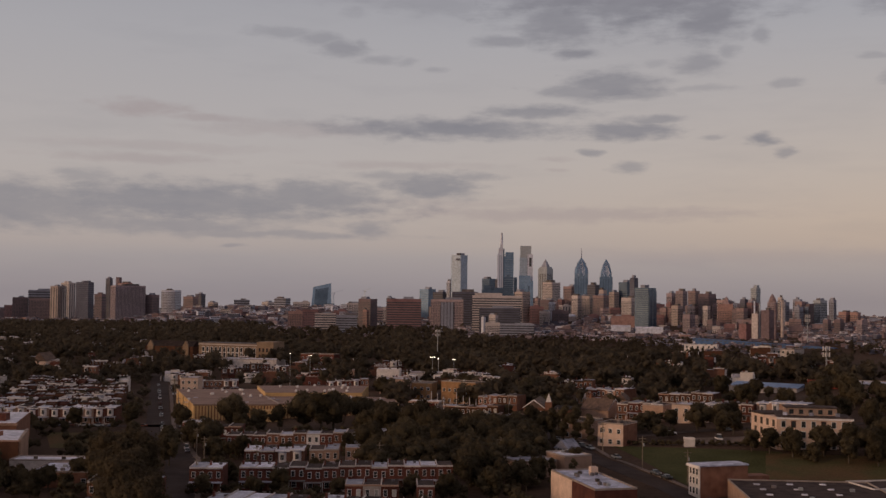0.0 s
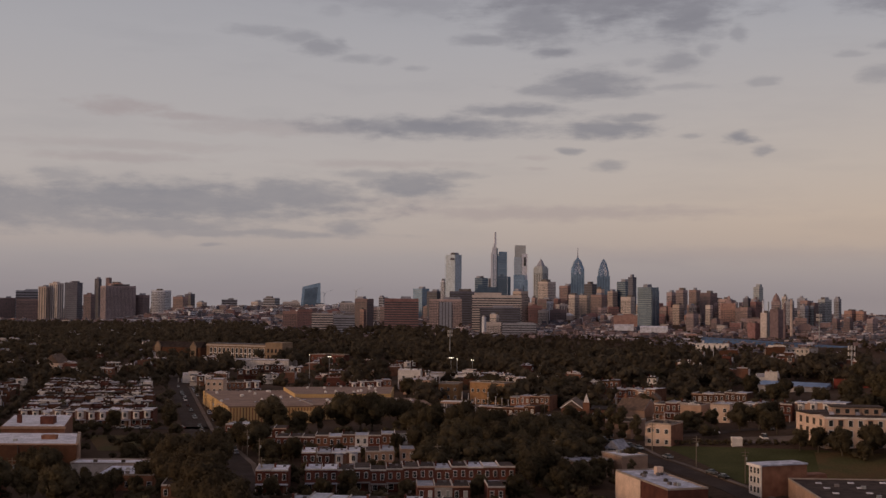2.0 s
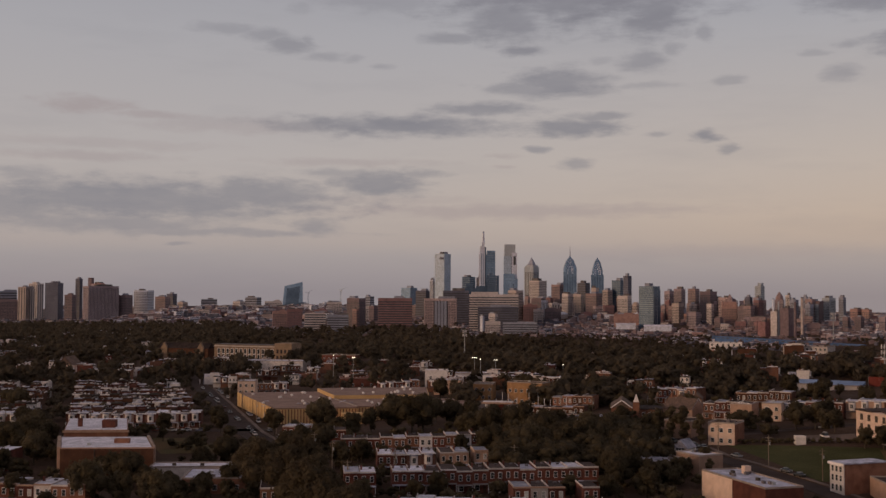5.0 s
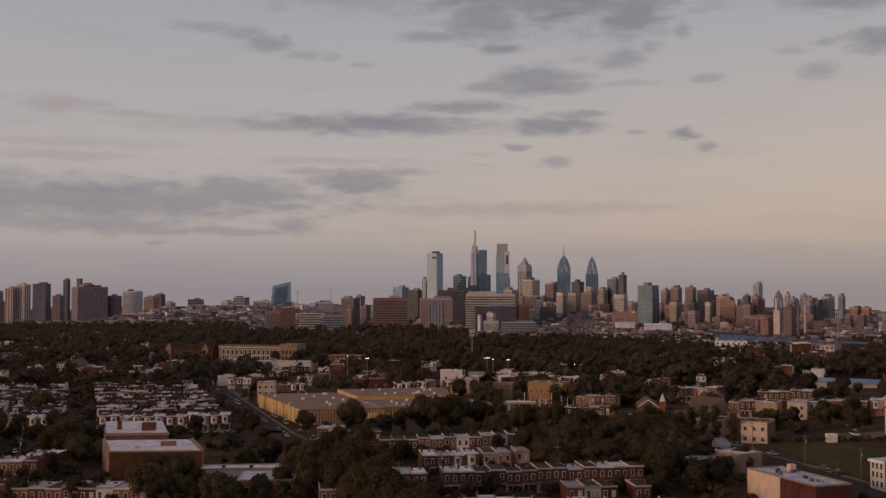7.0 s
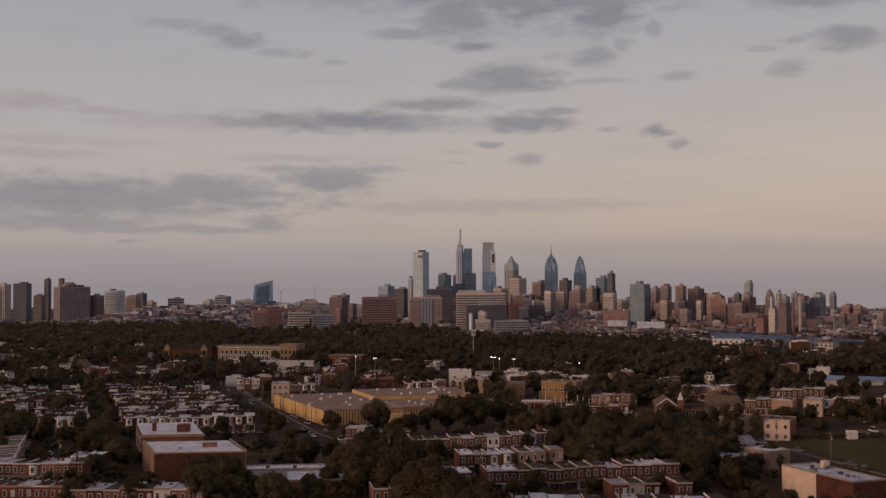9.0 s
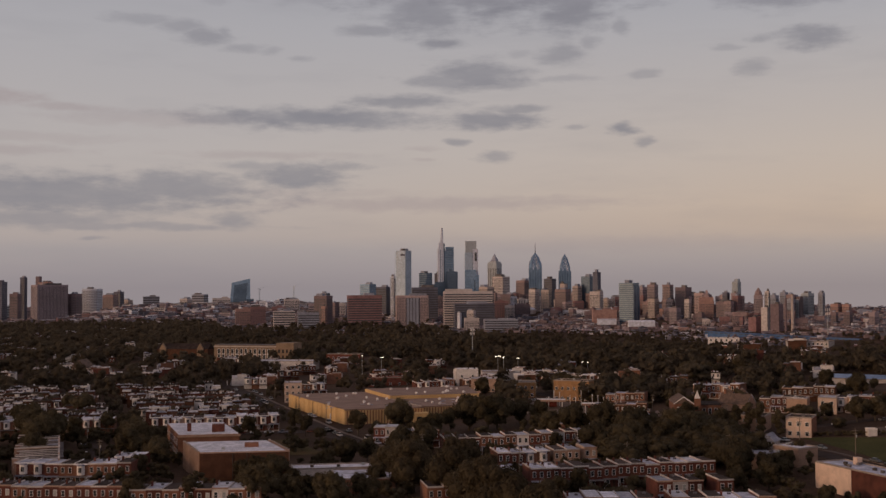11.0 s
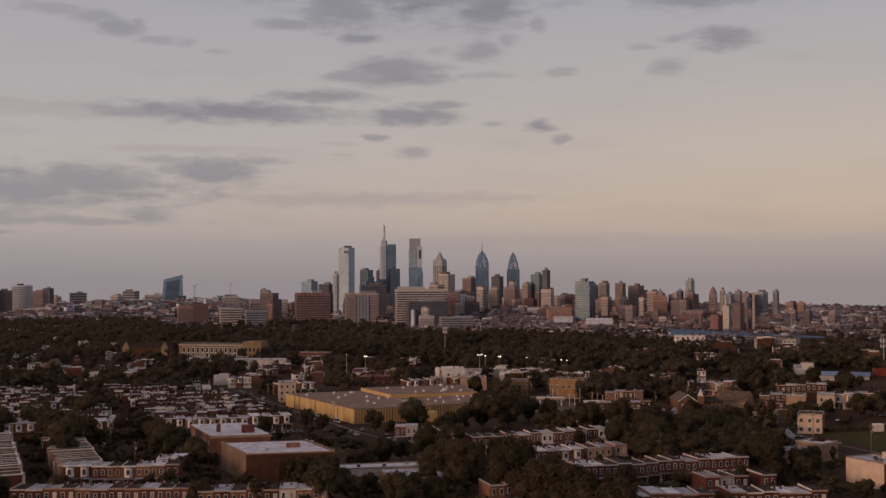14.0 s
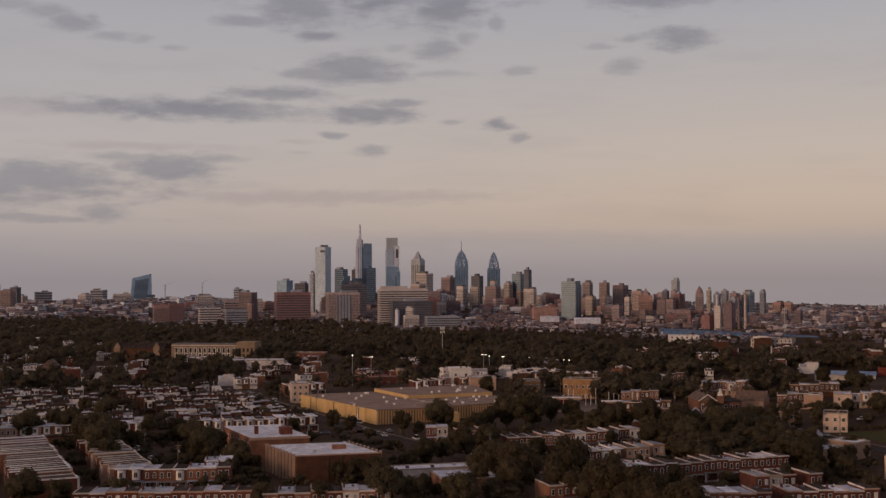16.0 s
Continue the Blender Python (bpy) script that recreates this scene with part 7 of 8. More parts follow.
gable_house(-318, 880, 12, 18, 6, -8, "stucco_cream", "shingle", "cream gabled hall lit by the evening light")
for _i in range(5):
    gable_house(9 + _i * 4.8, 476 - _i * 1.5, 4.6, 11, 3.6, -24, "brick" if _i > 2 else "paint_pale", "roof_silver" if _i % 2 else "roof_brown", "small gabled house in a close row")
gable_house(40, 398, 5.5, 7, 2.6, -40, "paint_pale", "roof_silver", "small house with a white hipped roof")
gable_house(74, 528, 5, 9, 4.2, -20, "brick_tan", "shingle", "tan gabled house beside the stone church")
gable_house(80.5, 525, 5, 9, 4.2, -20, "brick_tan", "shingle", "tan brick gabled house beside the stone church")


def canopy(x, y, w, d, turn):
    t = thing("fuel_canopy", on_land(x, y, turn), "flat pale canopy on posts over a forecourt", "canopy")
    part("roof", Geo().box(0, 0, 4.6, w, d, 5.3), "paint_white", t)
    part("fascia", Geo().box(-0.1, -0.1, 4.5, w + 0.1, -0.02, 5.4), "brick_tan", t)
    for px in (1.5, w - 2):
        for py in (1.5, d - 2):
            part("post", Geo().box(px, py, -0.5, px + 0.4, py + 0.4, 4.6), "trim_white", t)
    part("kiosk", Geo().box(w * 0.3, d + 1, -0.5, w * 0.7, d + 7, 3.6), "fence_red", t, "red forecourt kiosk")
    foot(x + w / 2, y + d / 2, 9)


canopy(-16, 558, 15, 9, -12)
canopy(1, 528, 11, 8, -12)


def red_fence():
    t = thing("red_fence", on_land(178, 552, -28), "long dark red corrugated fence", "fence")
    for i in range(14):
        part("panel", Geo().box(i * 2.5, 0, -2, i * 2.5 + 2.45, 0.25, 5), "fence_red", t)
    for i in range(8):
        part("post", Geo().box(i * 5 - 0.1, 0.27, -2, i * 5 + 0.1, 0.5, 5.3), "metal_grey", t)


red_fence()
flat_shed("white_hut", 86, 401, 3.6, 3, 2.7, -5, "paint_white", "roof_white", "small white hut at the field's edge", "hut", 0, 1, 0, 0)

# ---- streets, lots and the field ----
strip("road_1", [(-70, 300), (-92, 405), (-126, 507), (-183, 737), (-215, 860)], 11, "asphalt", "straight dark asphalt street with parked cars", "road")
strip("pavement_1", [(-64, 300), (-85.5, 405), (-119, 507), (-176, 737)], 1.8, "asphalt_pale", "worn pavement along the street", "pavement", 0.25)
strip("road_2", [(-330, 507), (-140, 511), (-116, 514)], 9, "asphalt", "cross street in front of bay-windowed houses", "road")
strip("road_3", [(78, 312), (70, 343), (52, 390), (41, 458), (18, 530), (-7, 675)], 7, "asphalt", "diagonal dark asphalt avenue", "road")
strip("road_4", [(-206, 380), (-226, 470), (-236, 512), (-290, 740)], 8, "asphalt", "narrow side street between terraces", "road")
strip("road_5", [(-60, 372), (35, 380)], 5, "asphalt_pale", "back lane behind the terrace", "road")
strip("road_6", [(48, 428), (100, 436), (160, 428)], 7, "asphalt", "street beside the cream office", "road")
strip("pavement_2", [(84, 312), (76, 343), (58, 390), (47.5, 458)], 1.4, "asphalt_pale", "pavement along the playing field", "pavement", 0.25)
area("yard_1", [(-150, 437), (-128, 439), (-143, 486), (-168, 484)], "dry_grass", "dark worn grass of the school yard", "yard")
area("yard_2", [(-24, 545), (14, 520), (14, 600), (-20, 620)], "asphalt_pale", "pale paved forecourt", "yard")
area("yard_3", [(91, 405), (111, 400), (113, 414), (93, 418)], "asphalt_pale", "pale gravel car park", "yard")
area("field_1", [(75, 349), (122, 350), (115, 386), (62, 410)], "grass", "mown green playing field", "field")
area("field_2", [(100, 350), (150, 346), (150, 372), (110, 385)], "dry_grass", "dry brown verge beside the field", "field", 0.16)

# more terraces and low roofs at the near edge and round the churches
row(-96, 318, 5, 4, ["plain", "flat"], ["roof_white", "roof_dark", "roof_silver"], REDS, "terrace at the near edge", 11, False, 81)
row(4, 506, -22, 5, ["plain", "flat"], ["roof_dark", "roof_silver"], ["brick_dark", "brick_dark"], "low terrace behind the close", 9, False, 82)
row(100, 510, -30, 5, ["flat", "plain"], ["roof_silver", "roof_dark"], ["brick_dark", "brick"], "terrace below the woods", 11, False, 83)
row(128, 452, -32, 4, ["flat", "bay"], ["roof_silver", "roof_dark"], ["brick_dark", "brick_tan"], "terrace below the woods", 11, False, 84)
row(20, 545, -25, 4, ["flat", "plain"], ["roof_silver", "roof_dark"], ["brick_dark", "brick_brown"], "terrace beside the forecourt", 11, False, 85)
flat_shed("garage_row", -22, 478, 22, 6, 3.2, -14, "brick_brown", "roof_silver", "low row of brick lock-up garages with pale roof", "garage", 0, 1, 0, 2)
flat_shed("barn_store", 13, 495, 12, 9, 4.6, -18, "brick", "roof_dark", "red brick store with dark roof", "store", 2, 1, 0, 1)


# ---- trees ----
def crown_geo(rng, R, H, lobes, leaves, size):
    """Lobes of twigs and many small leaf sprays, uneven and with gaps."""
    core, g = Geo(), Geo()
    centres = []
    for k in range(lobes):
        a = rng.uniform(0, 2 * math.pi)
        q = math.sqrt(rng.random()) * R * 0.72
        z = rng.uniform(0.12, 0.9)
        squeeze = math.sin(math.pi * min(0.95, 0.18 + z * 0.75))
        centres.append((Vector((math.cos(a) * q * squeeze, math.sin(a) * q * squeeze, z * H)), R * rng.uniform(0.28, 0.5)))
    ico = bmesh.new()
    bmesh.ops.create_icosphere(ico, subdivisions=1, radius=1)
    iv = [v.co.copy() for v in ico.verts]
    fi = [[v.index for v in f.verts] for f in ico.faces]
    ico.free()
    for c, r in centres:
        n = len(g.v)
        for v in iv:
            g.v.append(tuple(c + v * r * rng.uniform(0.7, 0.98)))
        g.f += [tuple(n + i for i in f) for f in fi]
    for k in range(leaves):
        c, r = centres[k % lobes]
        v = Vector((rng.gauss(0, 1), rng.gauss(0, 1), rng.gauss(0.25, 1))).normalized()
        p = c + v * r * rng.uniform(0.7, 1.12)
        lean = (v + Vector((rng.gauss(0, 0.45), rng.gauss(0, 0.45), rng.gauss(0, 0.45)))).normalized()
        u = lean.cross(Vector((rng.gauss(0, 1), rng.gauss(0, 1), rng.gauss(0, 1)))).normalized()
        w = u.cross(lean).normalized()
        s = size * rng.uniform(0.5, 1.3)
        g.quad(p - u * s, p + w * s * 0.6, p + u * s, p - w * s * 0.6)
    return g, centres


TREES = []


def tree_kind(seed, R, H, trunk, leaf, lobes, leaves, size, label, name="tree"):
    rng = random.Random(seed)
    t = thing(name, pose(0, 0, -300), label, "tree")
    g, centres = crown_geo(rng, R, H, lobes, leaves, size)
    tr = Geo().tube((0, 0, -1), (0.1, 0.05, trunk + H * 0.45), R * 0.075, R * 0.03, 8)
    for c, r in centres[:7]:
        tr.tube((0.05, 0.03, trunk + H * 0.05), (c.x * 0.8, c.y * 0.8, c.z * 0.9 + trunk), R * 0.03, R * 0.012, 5)
    part("trunk", tr, "bark", t, "tapered brown trunk with limbs")
    me = g.mesh("crown", leaf)
    for p in me.polygons:
        p.use_smooth = len(p.vertices) == 3
    cr = part("crown", me, leaf, t)
    cr.matrix_basis = pose(0, 0, trunk)
    return t


TREES = [
    tree_kind(1, 5.0, 8.0, 2.5, "leaf", 16, 2100, 0.46, "broad dark green street tree"),
    tree_kind(2, 4.2, 9.5, 2.2, "leaf", 15, 2000, 0.42, "tall dark green yard tree"),
    tree_kind(3, 6.2, 8.5, 2.8, "leaf", 20, 2600, 0.5, "wide spreading dark green tree"),
    tree_kind(4, 3.4, 6.0, 1.6, "leaf", 11, 1400, 0.4, "small round dark green tree"),
    tree_kind(5, 2.6, 9.5, 1.5, "leaf", 12, 1500, 0.36, "narrow upright dark green tree"),
]
PLANTED = set()


def plant(k, x, y, s=1.0, group="trees between the houses", tall=1.0):
    m = on_land(x, y, (x * 37 + y * 11) % 360)
    ob = TREES[k]
    if k in PLANTED:
        ob = copy_thing(TREES[k], m)
    else:
        PLANTED.add(k)
        ob.matrix_basis = m
    ob.scale = (s, s, s * tall)
    tagged(ob, group=group)


BIG = tree_kind(9, 9.5, 14.0, 3.5, "leaf_olive", 30, 7500, 0.5, "very large olive-brown tree in thin spring leaf", "large_tree")
BIG.matrix_basis = on_land(-89, 327)
BIG.scale = (1.05, 1.05, 1.12)
for _x, _y, _s in ((-79, 288, 0.95), (-84, 306, 1.0), (-100, 348, 0.95), (-106, 366, 0.8), (-72, 276, 0.85)):
    _t = copy_thing(BIG, on_land(_x, _y, _x * 31 % 360))
    _t.scale = (_s, _s, _s)
    tagged(_t, group="large olive trees")


# named trees that stand out
for _k, _x, _y, _s in (
    (4, 35, 358, 0.65), (4, 42, 358, 0.6), (0, 30, 352, 0.8), (3, 26, 344, 0.9), (0, 44, 372, 0.7),
    (2, -92, 505, 1.25), (1, -90, 500, 1.1), (2, -60, 500, 1.35), (0, -52, 494, 1.5), (2, -47, 498, 1.35), (1, -70, 492, 1.1), (0, -78, 485, 1.0), (0, -84, 478, 0.9),
    (2, -20, 455, 1.2), (2, -8, 448, 1.3), (0, 4, 442, 1.2), (2, 14, 426, 1.1), (0, -30, 460, 1.1), (2, 20, 422, 1.0), (2, -2, 432, 1.2), (0, -14, 436, 1.0), (0, 24, 412, 0.9),
    (2, -24, 405, 1.1), (2, -12, 400, 1.2), (0, 0, 398, 1.25), (2, 10, 404, 1.15), (0, 20, 396, 1.0), (1, -22, 390, 0.9),
    (1, 8, 340, 1.1), (2, 12, 350, 1.15), (1, 18, 342, 0.95), (0, 15, 330, 0.9), (0, 24, 348, 0.8),
    (4, 42, 428, 1.15), (4, 46, 425, 1.25), (4, 50, 422, 1.25), (4, 54, 413, 1.05), (0, 40, 436, 0.9), (0, 38, 478, 0.8),
    (2, 98, 434, 0.9), (0, 105, 432, 0.95), (0, 90, 446, 0.7), (2, 111, 436, 0.85), (3, 102, 412, 1.2), (0, 108, 420, 0.8),
    (0, 117, 378, 0.9), (2, 127, 377, 0.85), (0, 136, 376, 1.0), (2, 146, 374, 1.0), (0, 122, 372, 0.6), (0, 155, 378, 1.0), (2, 162, 388, 1.0), (0, 140, 364, 0.8), (2, 152, 366, 0.9), (0, 111, 384, 0.8), (0, 132, 368, 0.8), (2, 141, 370, 0.9), (0, 106, 388, 0.7), (0, -118, 343, 0.7), (3, -126, 341, 0.9), (0, -134, 342, 0.7), (3, -140, 362, 0.9), (0, -112, 352, 0.8),
    (3, -112, 492, 1.5), (3, -136, 497, 1.2), (0, -141, 520, 0.9), (0, -96, 440, 1.0), (2, -88, 432, 1.0), (0, -100, 420, 1.0), (0, -94, 395, 1.0), 
    (0, -80, 400, 0.9), (0, -72, 412, 0.8), (3, -70, 334, 0.9), (3, -54, 331, 0.9), (0, -47, 335, 0.8), (3, -30, 333, 0.8), (3, -8, 330, 1.0), (0, 2, 326, 0.8),
    (0, -116, 322, 0.9), (2, -128, 318, 1.0), (0, -140, 330, 0.9), (2, -146, 365, 0.9), (0, -152, 372, 0.9), (0, -158, 378, 0.7), (0, -128, 395, 0.8), (2, -120, 405, 0.9), (0, -112, 412, 0.9),
    (0, -246, 440, 0.9), (2, -244, 460, 1.3), (2, -250, 470, 1.4), (2, -246, 485, 1.2), (0, -240, 430, 1.1), (0, -205, 430, 1.2), (2, -203, 445, 1.1), (0, -198, 455, 1.0), (2, -208, 470, 1.1), (0, -215, 490, 1.1),
    (2, -262, 520, 1.2), (0, -270, 530, 1.2), (2, -280, 515, 1.2), (0, -300, 505, 1.2), (0, -240, 505, 0.9), (1, -228, 515, 1.0), (0, -310, 540, 1.0), (2, -250, 580, 1.1), (0, -262, 600, 1.0),
    (0, -195, 390, 0.8), (0, -190, 410, 0.9), (2, -192, 420, 0.9), (0, -232, 350, 0.9), (0, -250, 345, 1.0), (2, -260, 350, 1.1), (0, -188, 330, 0.9), (2, -150, 328, 1.1), (0, -170, 328, 0.9),
    (0, -40, 530, 1.0), (3, -8, 505, 1.1), (0, -26, 500, 1.1), (2, -34, 510, 1.0), (0, 38, 560, 0.9), (2, 44, 575, 1.0),
):
    plant(_k, _x, _y, _s)


LANES = [  # lines kept free of trees: streets, field and car park
    ((-70, 300), (-92, 405), 8), ((-92, 405), (-126, 507), 8), ((-126, 507), (-183, 737), 8), ((78, 312), (70, 343), 7), ((70, 343), (52, 390), 7), ((52, 390), (41, 458), 6),
    ((41, 458), (18, 530), 5), ((48, 428), (100, 436), 5), ((100, 436), (160, 428), 5), ((70, 380), (115, 366), 24), ((95, 360), (118, 358), 18), ((94, 412), (112, 407), 8), ((-140, 511), (-116, 514), 7), ((-330, 507), (-140, 511), 6), ((-8, 545), (0, 600), 16), ((6, 462), (34, 452), 10), ((30, 476), (62, 470), 8), ((96, 446), (140, 440), 7), ((140, 555), (212, 515), 11), ((-22, 556), (16, 536), 16), ((-60, 520), (-24, 524), 7),
]


def off_lanes(x, y):
    for (ax, ay), (bx, by), r in LANES:
        f = min(1.0, max(0.0, ((x - ax) * (bx - ax) + (y - ay) * (by - ay)) / ((bx - ax) ** 2 + (by - ay) ** 2)))
        if math.hypot(x - ax - f * (bx - ax), y - ay - f * (by - ay)) < r:
            return False
    return True


def free(x, y, pad=0.0):
    return off_lanes(x, y) and all((x - a) ** 2 + (y - b) ** 2 > (r + pad) ** 2 for a, b, r in FOOT)


def scatter(seed, n, x0, x1, y0, y1, group, lo=0.8, hi=1.25, kinds=(0, 1, 2, 3)):
    rng = random.Random(seed)
    for _ in range(n):
        x, y = rng.uniform(x0, x1), rng.uniform(y0, y1)
        if free(x, y, 1.0):
            plant(rng.choice(kinds), x, y, rng.uniform(lo, hi), group)


scatter(13, 40, -60, 150, 600, 650, "trees of the eastern streets", 0.7, 1.1)
scatter(14, 50, 125, 220, 400, 560, "trees of the eastern streets", 0.7, 1.1)
scatter(15, 50, -160, 60, 280, 340, "trees at the near edge", 0.45, 0.7, (0, 3, 3))
scatter(16, 60, -110, 40, 355, 500, "yard trees behind the terraces", 0.4, 0.75, (0, 3, 3))
scatter(17, 60, -320, -130, 330, 510, "yard trees of the western terraces", 0.4, 0.85, (0, 3, 3))


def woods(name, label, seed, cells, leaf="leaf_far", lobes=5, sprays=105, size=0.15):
    """A far wood: for each tree a few ragged lobes and loose leaf sprays, all in one mesh."""
    rng = np.random.default_rng(seed)
    ico = bmesh.new()
    bmesh.ops.create_icosphere(ico, subdivisions=1, radius=1)
    base = np.array([v.co[:] for v in ico.verts])
    tri = np.array([[v.index for v in f.verts] for f in ico.faces])
    ico.free()
    V, F, soft, n = [], [], [], 0
    for x, y, R, H in cells:
        at = np.array([x, y, land(x, y)])
        mids = rng.normal(0, 1, (lobes, 3)) * np.array([0.46 * R, 0.46 * R, 0])
        mids[:, 2] = H * rng.uniform(0.3, 0.8, lobes) * np.clip(1.12 - 0.35 * np.hypot(mids[:, 0], mids[:, 1]) / R, 0.6, 1.0)
        radii = R * rng.uniform(0.34, 0.66, lobes)
        for c, r in zip(mids, radii):
            V.append(base * (r * rng.uniform(0.55, 0.9, (len(base), 1))) * np.array([1, 1, 0.8]) + c + at)
            F.append(tri + n)
            n += len(base)
        soft.append(np.ones(lobes * len(tri), bool))
        # leaf sprays lie on the lobes, more or less along their skin
        m = sprays
        k = rng.integers(0, lobes, m)
        d = rng.normal(0, 1, (m, 3)) + np.array([0, 0, 0.35])
        d /= np.linalg.norm(d, axis=1)[:, None]
        p = mids[k] + d * radii[k][:, None] * np.array([1, 1, 0.8]) * rng.uniform(0.75, 1.15, (m, 1)) + at
        u = np.cross(d, rng.normal(0, 1, (m, 3))) + d * rng.normal(0, 0.6, (m, 1))
        w = np.cross(d, u) + d * rng.normal(0, 0.6, (m, 1))
        u, w = u * R * size, w * R * size
        V.append(np.stack([p + u, p + w, p - u * 0.8 - w * 0.4], 1).reshape(-1, 3))
        F.append(np.arange(n, n + 3 * m).reshape(-1, 3))
        soft.append(np.zeros(m, bool))
        n += 3 * m
    V, F = np.concatenate(V), np.concatenate(F)
    me = bpy.data.meshes.new(name)
    me.from_pydata(V.tolist(), [], F.tolist())
    me.materials.append(MATS[leaf])
    me.polygons.foreach_set("use_smooth", np.concatenate(soft))
    me.update()
    return tagged(new(name, me), label, "woods", kind="stuff")


def wood_cells(seed, n, y0, y1, b0, b1, lo, hi, power=1.0, avoid=True, dip=0.027):
    """Places for trees between two distances and two bearings as seen from the south."""
    rng = random.Random(seed)
    out, tries = [], 0
    while len(out) < n and tries < 20 * n:
        y = y0 + (y1 - y0) * rng.random() ** power
        b = rng.uniform(b0, b1)
        x = -100 + b * y
        if avoid and not free(x, y, 2.0):
            continue
        s = rng.uniform(lo, hi)
        r = math.hypot(x + 95, y + 15)
        tries += 1
        if land(x, y) + 11.5 * s > 65 - r * (dip + 0.0185 * smooth01(-20, 150, x)):  # the woods lie below the town's first roofs
            continue
        out.append((x, y, 4.6 * s, 11.5 * s))
    return out


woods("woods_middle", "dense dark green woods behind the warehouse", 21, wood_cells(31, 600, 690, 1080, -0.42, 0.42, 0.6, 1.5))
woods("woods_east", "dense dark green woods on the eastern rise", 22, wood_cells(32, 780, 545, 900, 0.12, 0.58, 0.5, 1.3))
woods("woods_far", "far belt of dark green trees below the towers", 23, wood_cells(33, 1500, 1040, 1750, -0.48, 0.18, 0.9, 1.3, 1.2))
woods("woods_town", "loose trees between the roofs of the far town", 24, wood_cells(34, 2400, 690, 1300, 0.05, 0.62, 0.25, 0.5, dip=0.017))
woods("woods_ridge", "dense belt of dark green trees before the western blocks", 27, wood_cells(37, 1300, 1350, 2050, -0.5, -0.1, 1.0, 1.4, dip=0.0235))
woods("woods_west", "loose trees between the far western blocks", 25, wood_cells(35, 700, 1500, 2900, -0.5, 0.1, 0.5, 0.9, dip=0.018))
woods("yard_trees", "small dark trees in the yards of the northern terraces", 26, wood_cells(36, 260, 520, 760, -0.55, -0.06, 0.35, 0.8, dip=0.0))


def grove(seed, n, x0, x1, y0, y1, lo, hi, pad=1.5):
    """Places for yard trees in a stretch of the neighbourhood, clear of houses and streets."""
    rng = random.Random(seed)
    out = []
    for _ in range(n):
        x, y, s = rng.uniform(x0, x1), rng.uniform(y0, y1), rng.uniform(lo, hi)
        if free(x, y, pad + 1.5 * s):
            out.append((x, y, 4.6 * s, 10.5 * s))
    return out


woods("yard_trees_east", "dark green trees filling the yards round the churches", 41, grove(51, 250, 0, 190, 395, 610, 0.45, 0.85), "leaf", 13, 420, 0.055)
woods("yard_trees_south", "dark green trees and shrubs behind the near terraces", 42, grove(52, 300, -110, 45, 300, 478, 0.25, 0.6), "leaf", 11, 330, 0.06)
woods("yard_trees_west", "dark green trees and shrubs among the western terraces", 43, grove(53, 420, -330, -120, 320, 515, 0.25, 0.7), "leaf", 12, 330, 0.06)
woods("tree_mass", "dense dark green canopy between the terraces and the churches", 46, grove(54, 170, -24, 34, 366, 440, 0.75, 1.15, -1.5), "leaf", 16, 520, 0.055)
woods("hedge", "dark clipped hedge along the playing field", 44, [(62 + 3 * _i * 0.93, 413 - _i * 1.0, 1.6, 2.2) for _i in range(22)] + [(118 + 0.5 * _i, 388 - _i * 2.2, 1.7, 2.6) for _i in range(9)], "leaf", 9, 120, 0.09)


def front_shrubs(seed, lines):
    """Shrubs and small trees along the fronts and backs of the near terraces."""
    rng = random.Random(seed)
    out = []
    for x0, x1, y in lines:
        x = x0
        while x < x1:
            s = rng.uniform(0.22, 0.55)
            out.append((x, y + rng.uniform(-1.5, 1.5), 4.6 * s, 10 * s))
            x += rng.choice((2, 3, 3, 5, 7, 11))
    return out


woods("front_shrubs", "dark shrubs and small trees before the near terraces", 45, front_shrubs(61, ((-74, 5, 338), (-35, 18, 311), (-42, 60, 291), (-78, -20, 421), (-65, -25, 378), (-240, -190, 345), (-186, -146, 331), (-232, -195, 376), (-72, 8, 362), (-96, -76, 312))), "leaf", 11, 260, 0.065)


# ---- poles, lamps, cars ----
def utility_pole(x, y, h=10.5, group="utility poles"):
    t = thing("utility_pole", on_land(x, y, (x * 13) % 40 - 20), "weathered wooden utility pole with crossarms", "pole", group)
    part("shaft", Geo().tube((0, 0, -1), (0, 0, h), 0.2, 0.13, 8), "wood_pole", t)
    part("crossarm", Geo().box(-1.2, -0.08, h - 1.0, 1.2, 0.08, h - 0.82), "wood_pole", t)
    part("crossarm", Geo().box(-0.9, -0.08, h - 2.0, 0.9, 0.08, h - 1.84), "wood_pole", t)
    part("transformer", Geo().cyl(0.4, 0, 0.25, h - 3.4, h - 2.4, 0.25), "metal_grey", t)


for _x, _y in ((-95, 440), (-82, 395), (-75, 350), (-112, 500), (-126, 545), (-140, 600), (-155, 660), (-60, 372), (-20, 374), (20, 378), (66, 372), (76, 350), (57, 400), (46, 450), (12, 560), (2, 600), (-8, 600), (20, 535), (30, 505), (140, 350), (-214, 420), (-228, 470), (-232, 505), (-195, 506), (-160, 507), (-150, 345), (-90, 420)):
    utility_pole(_x, _y)


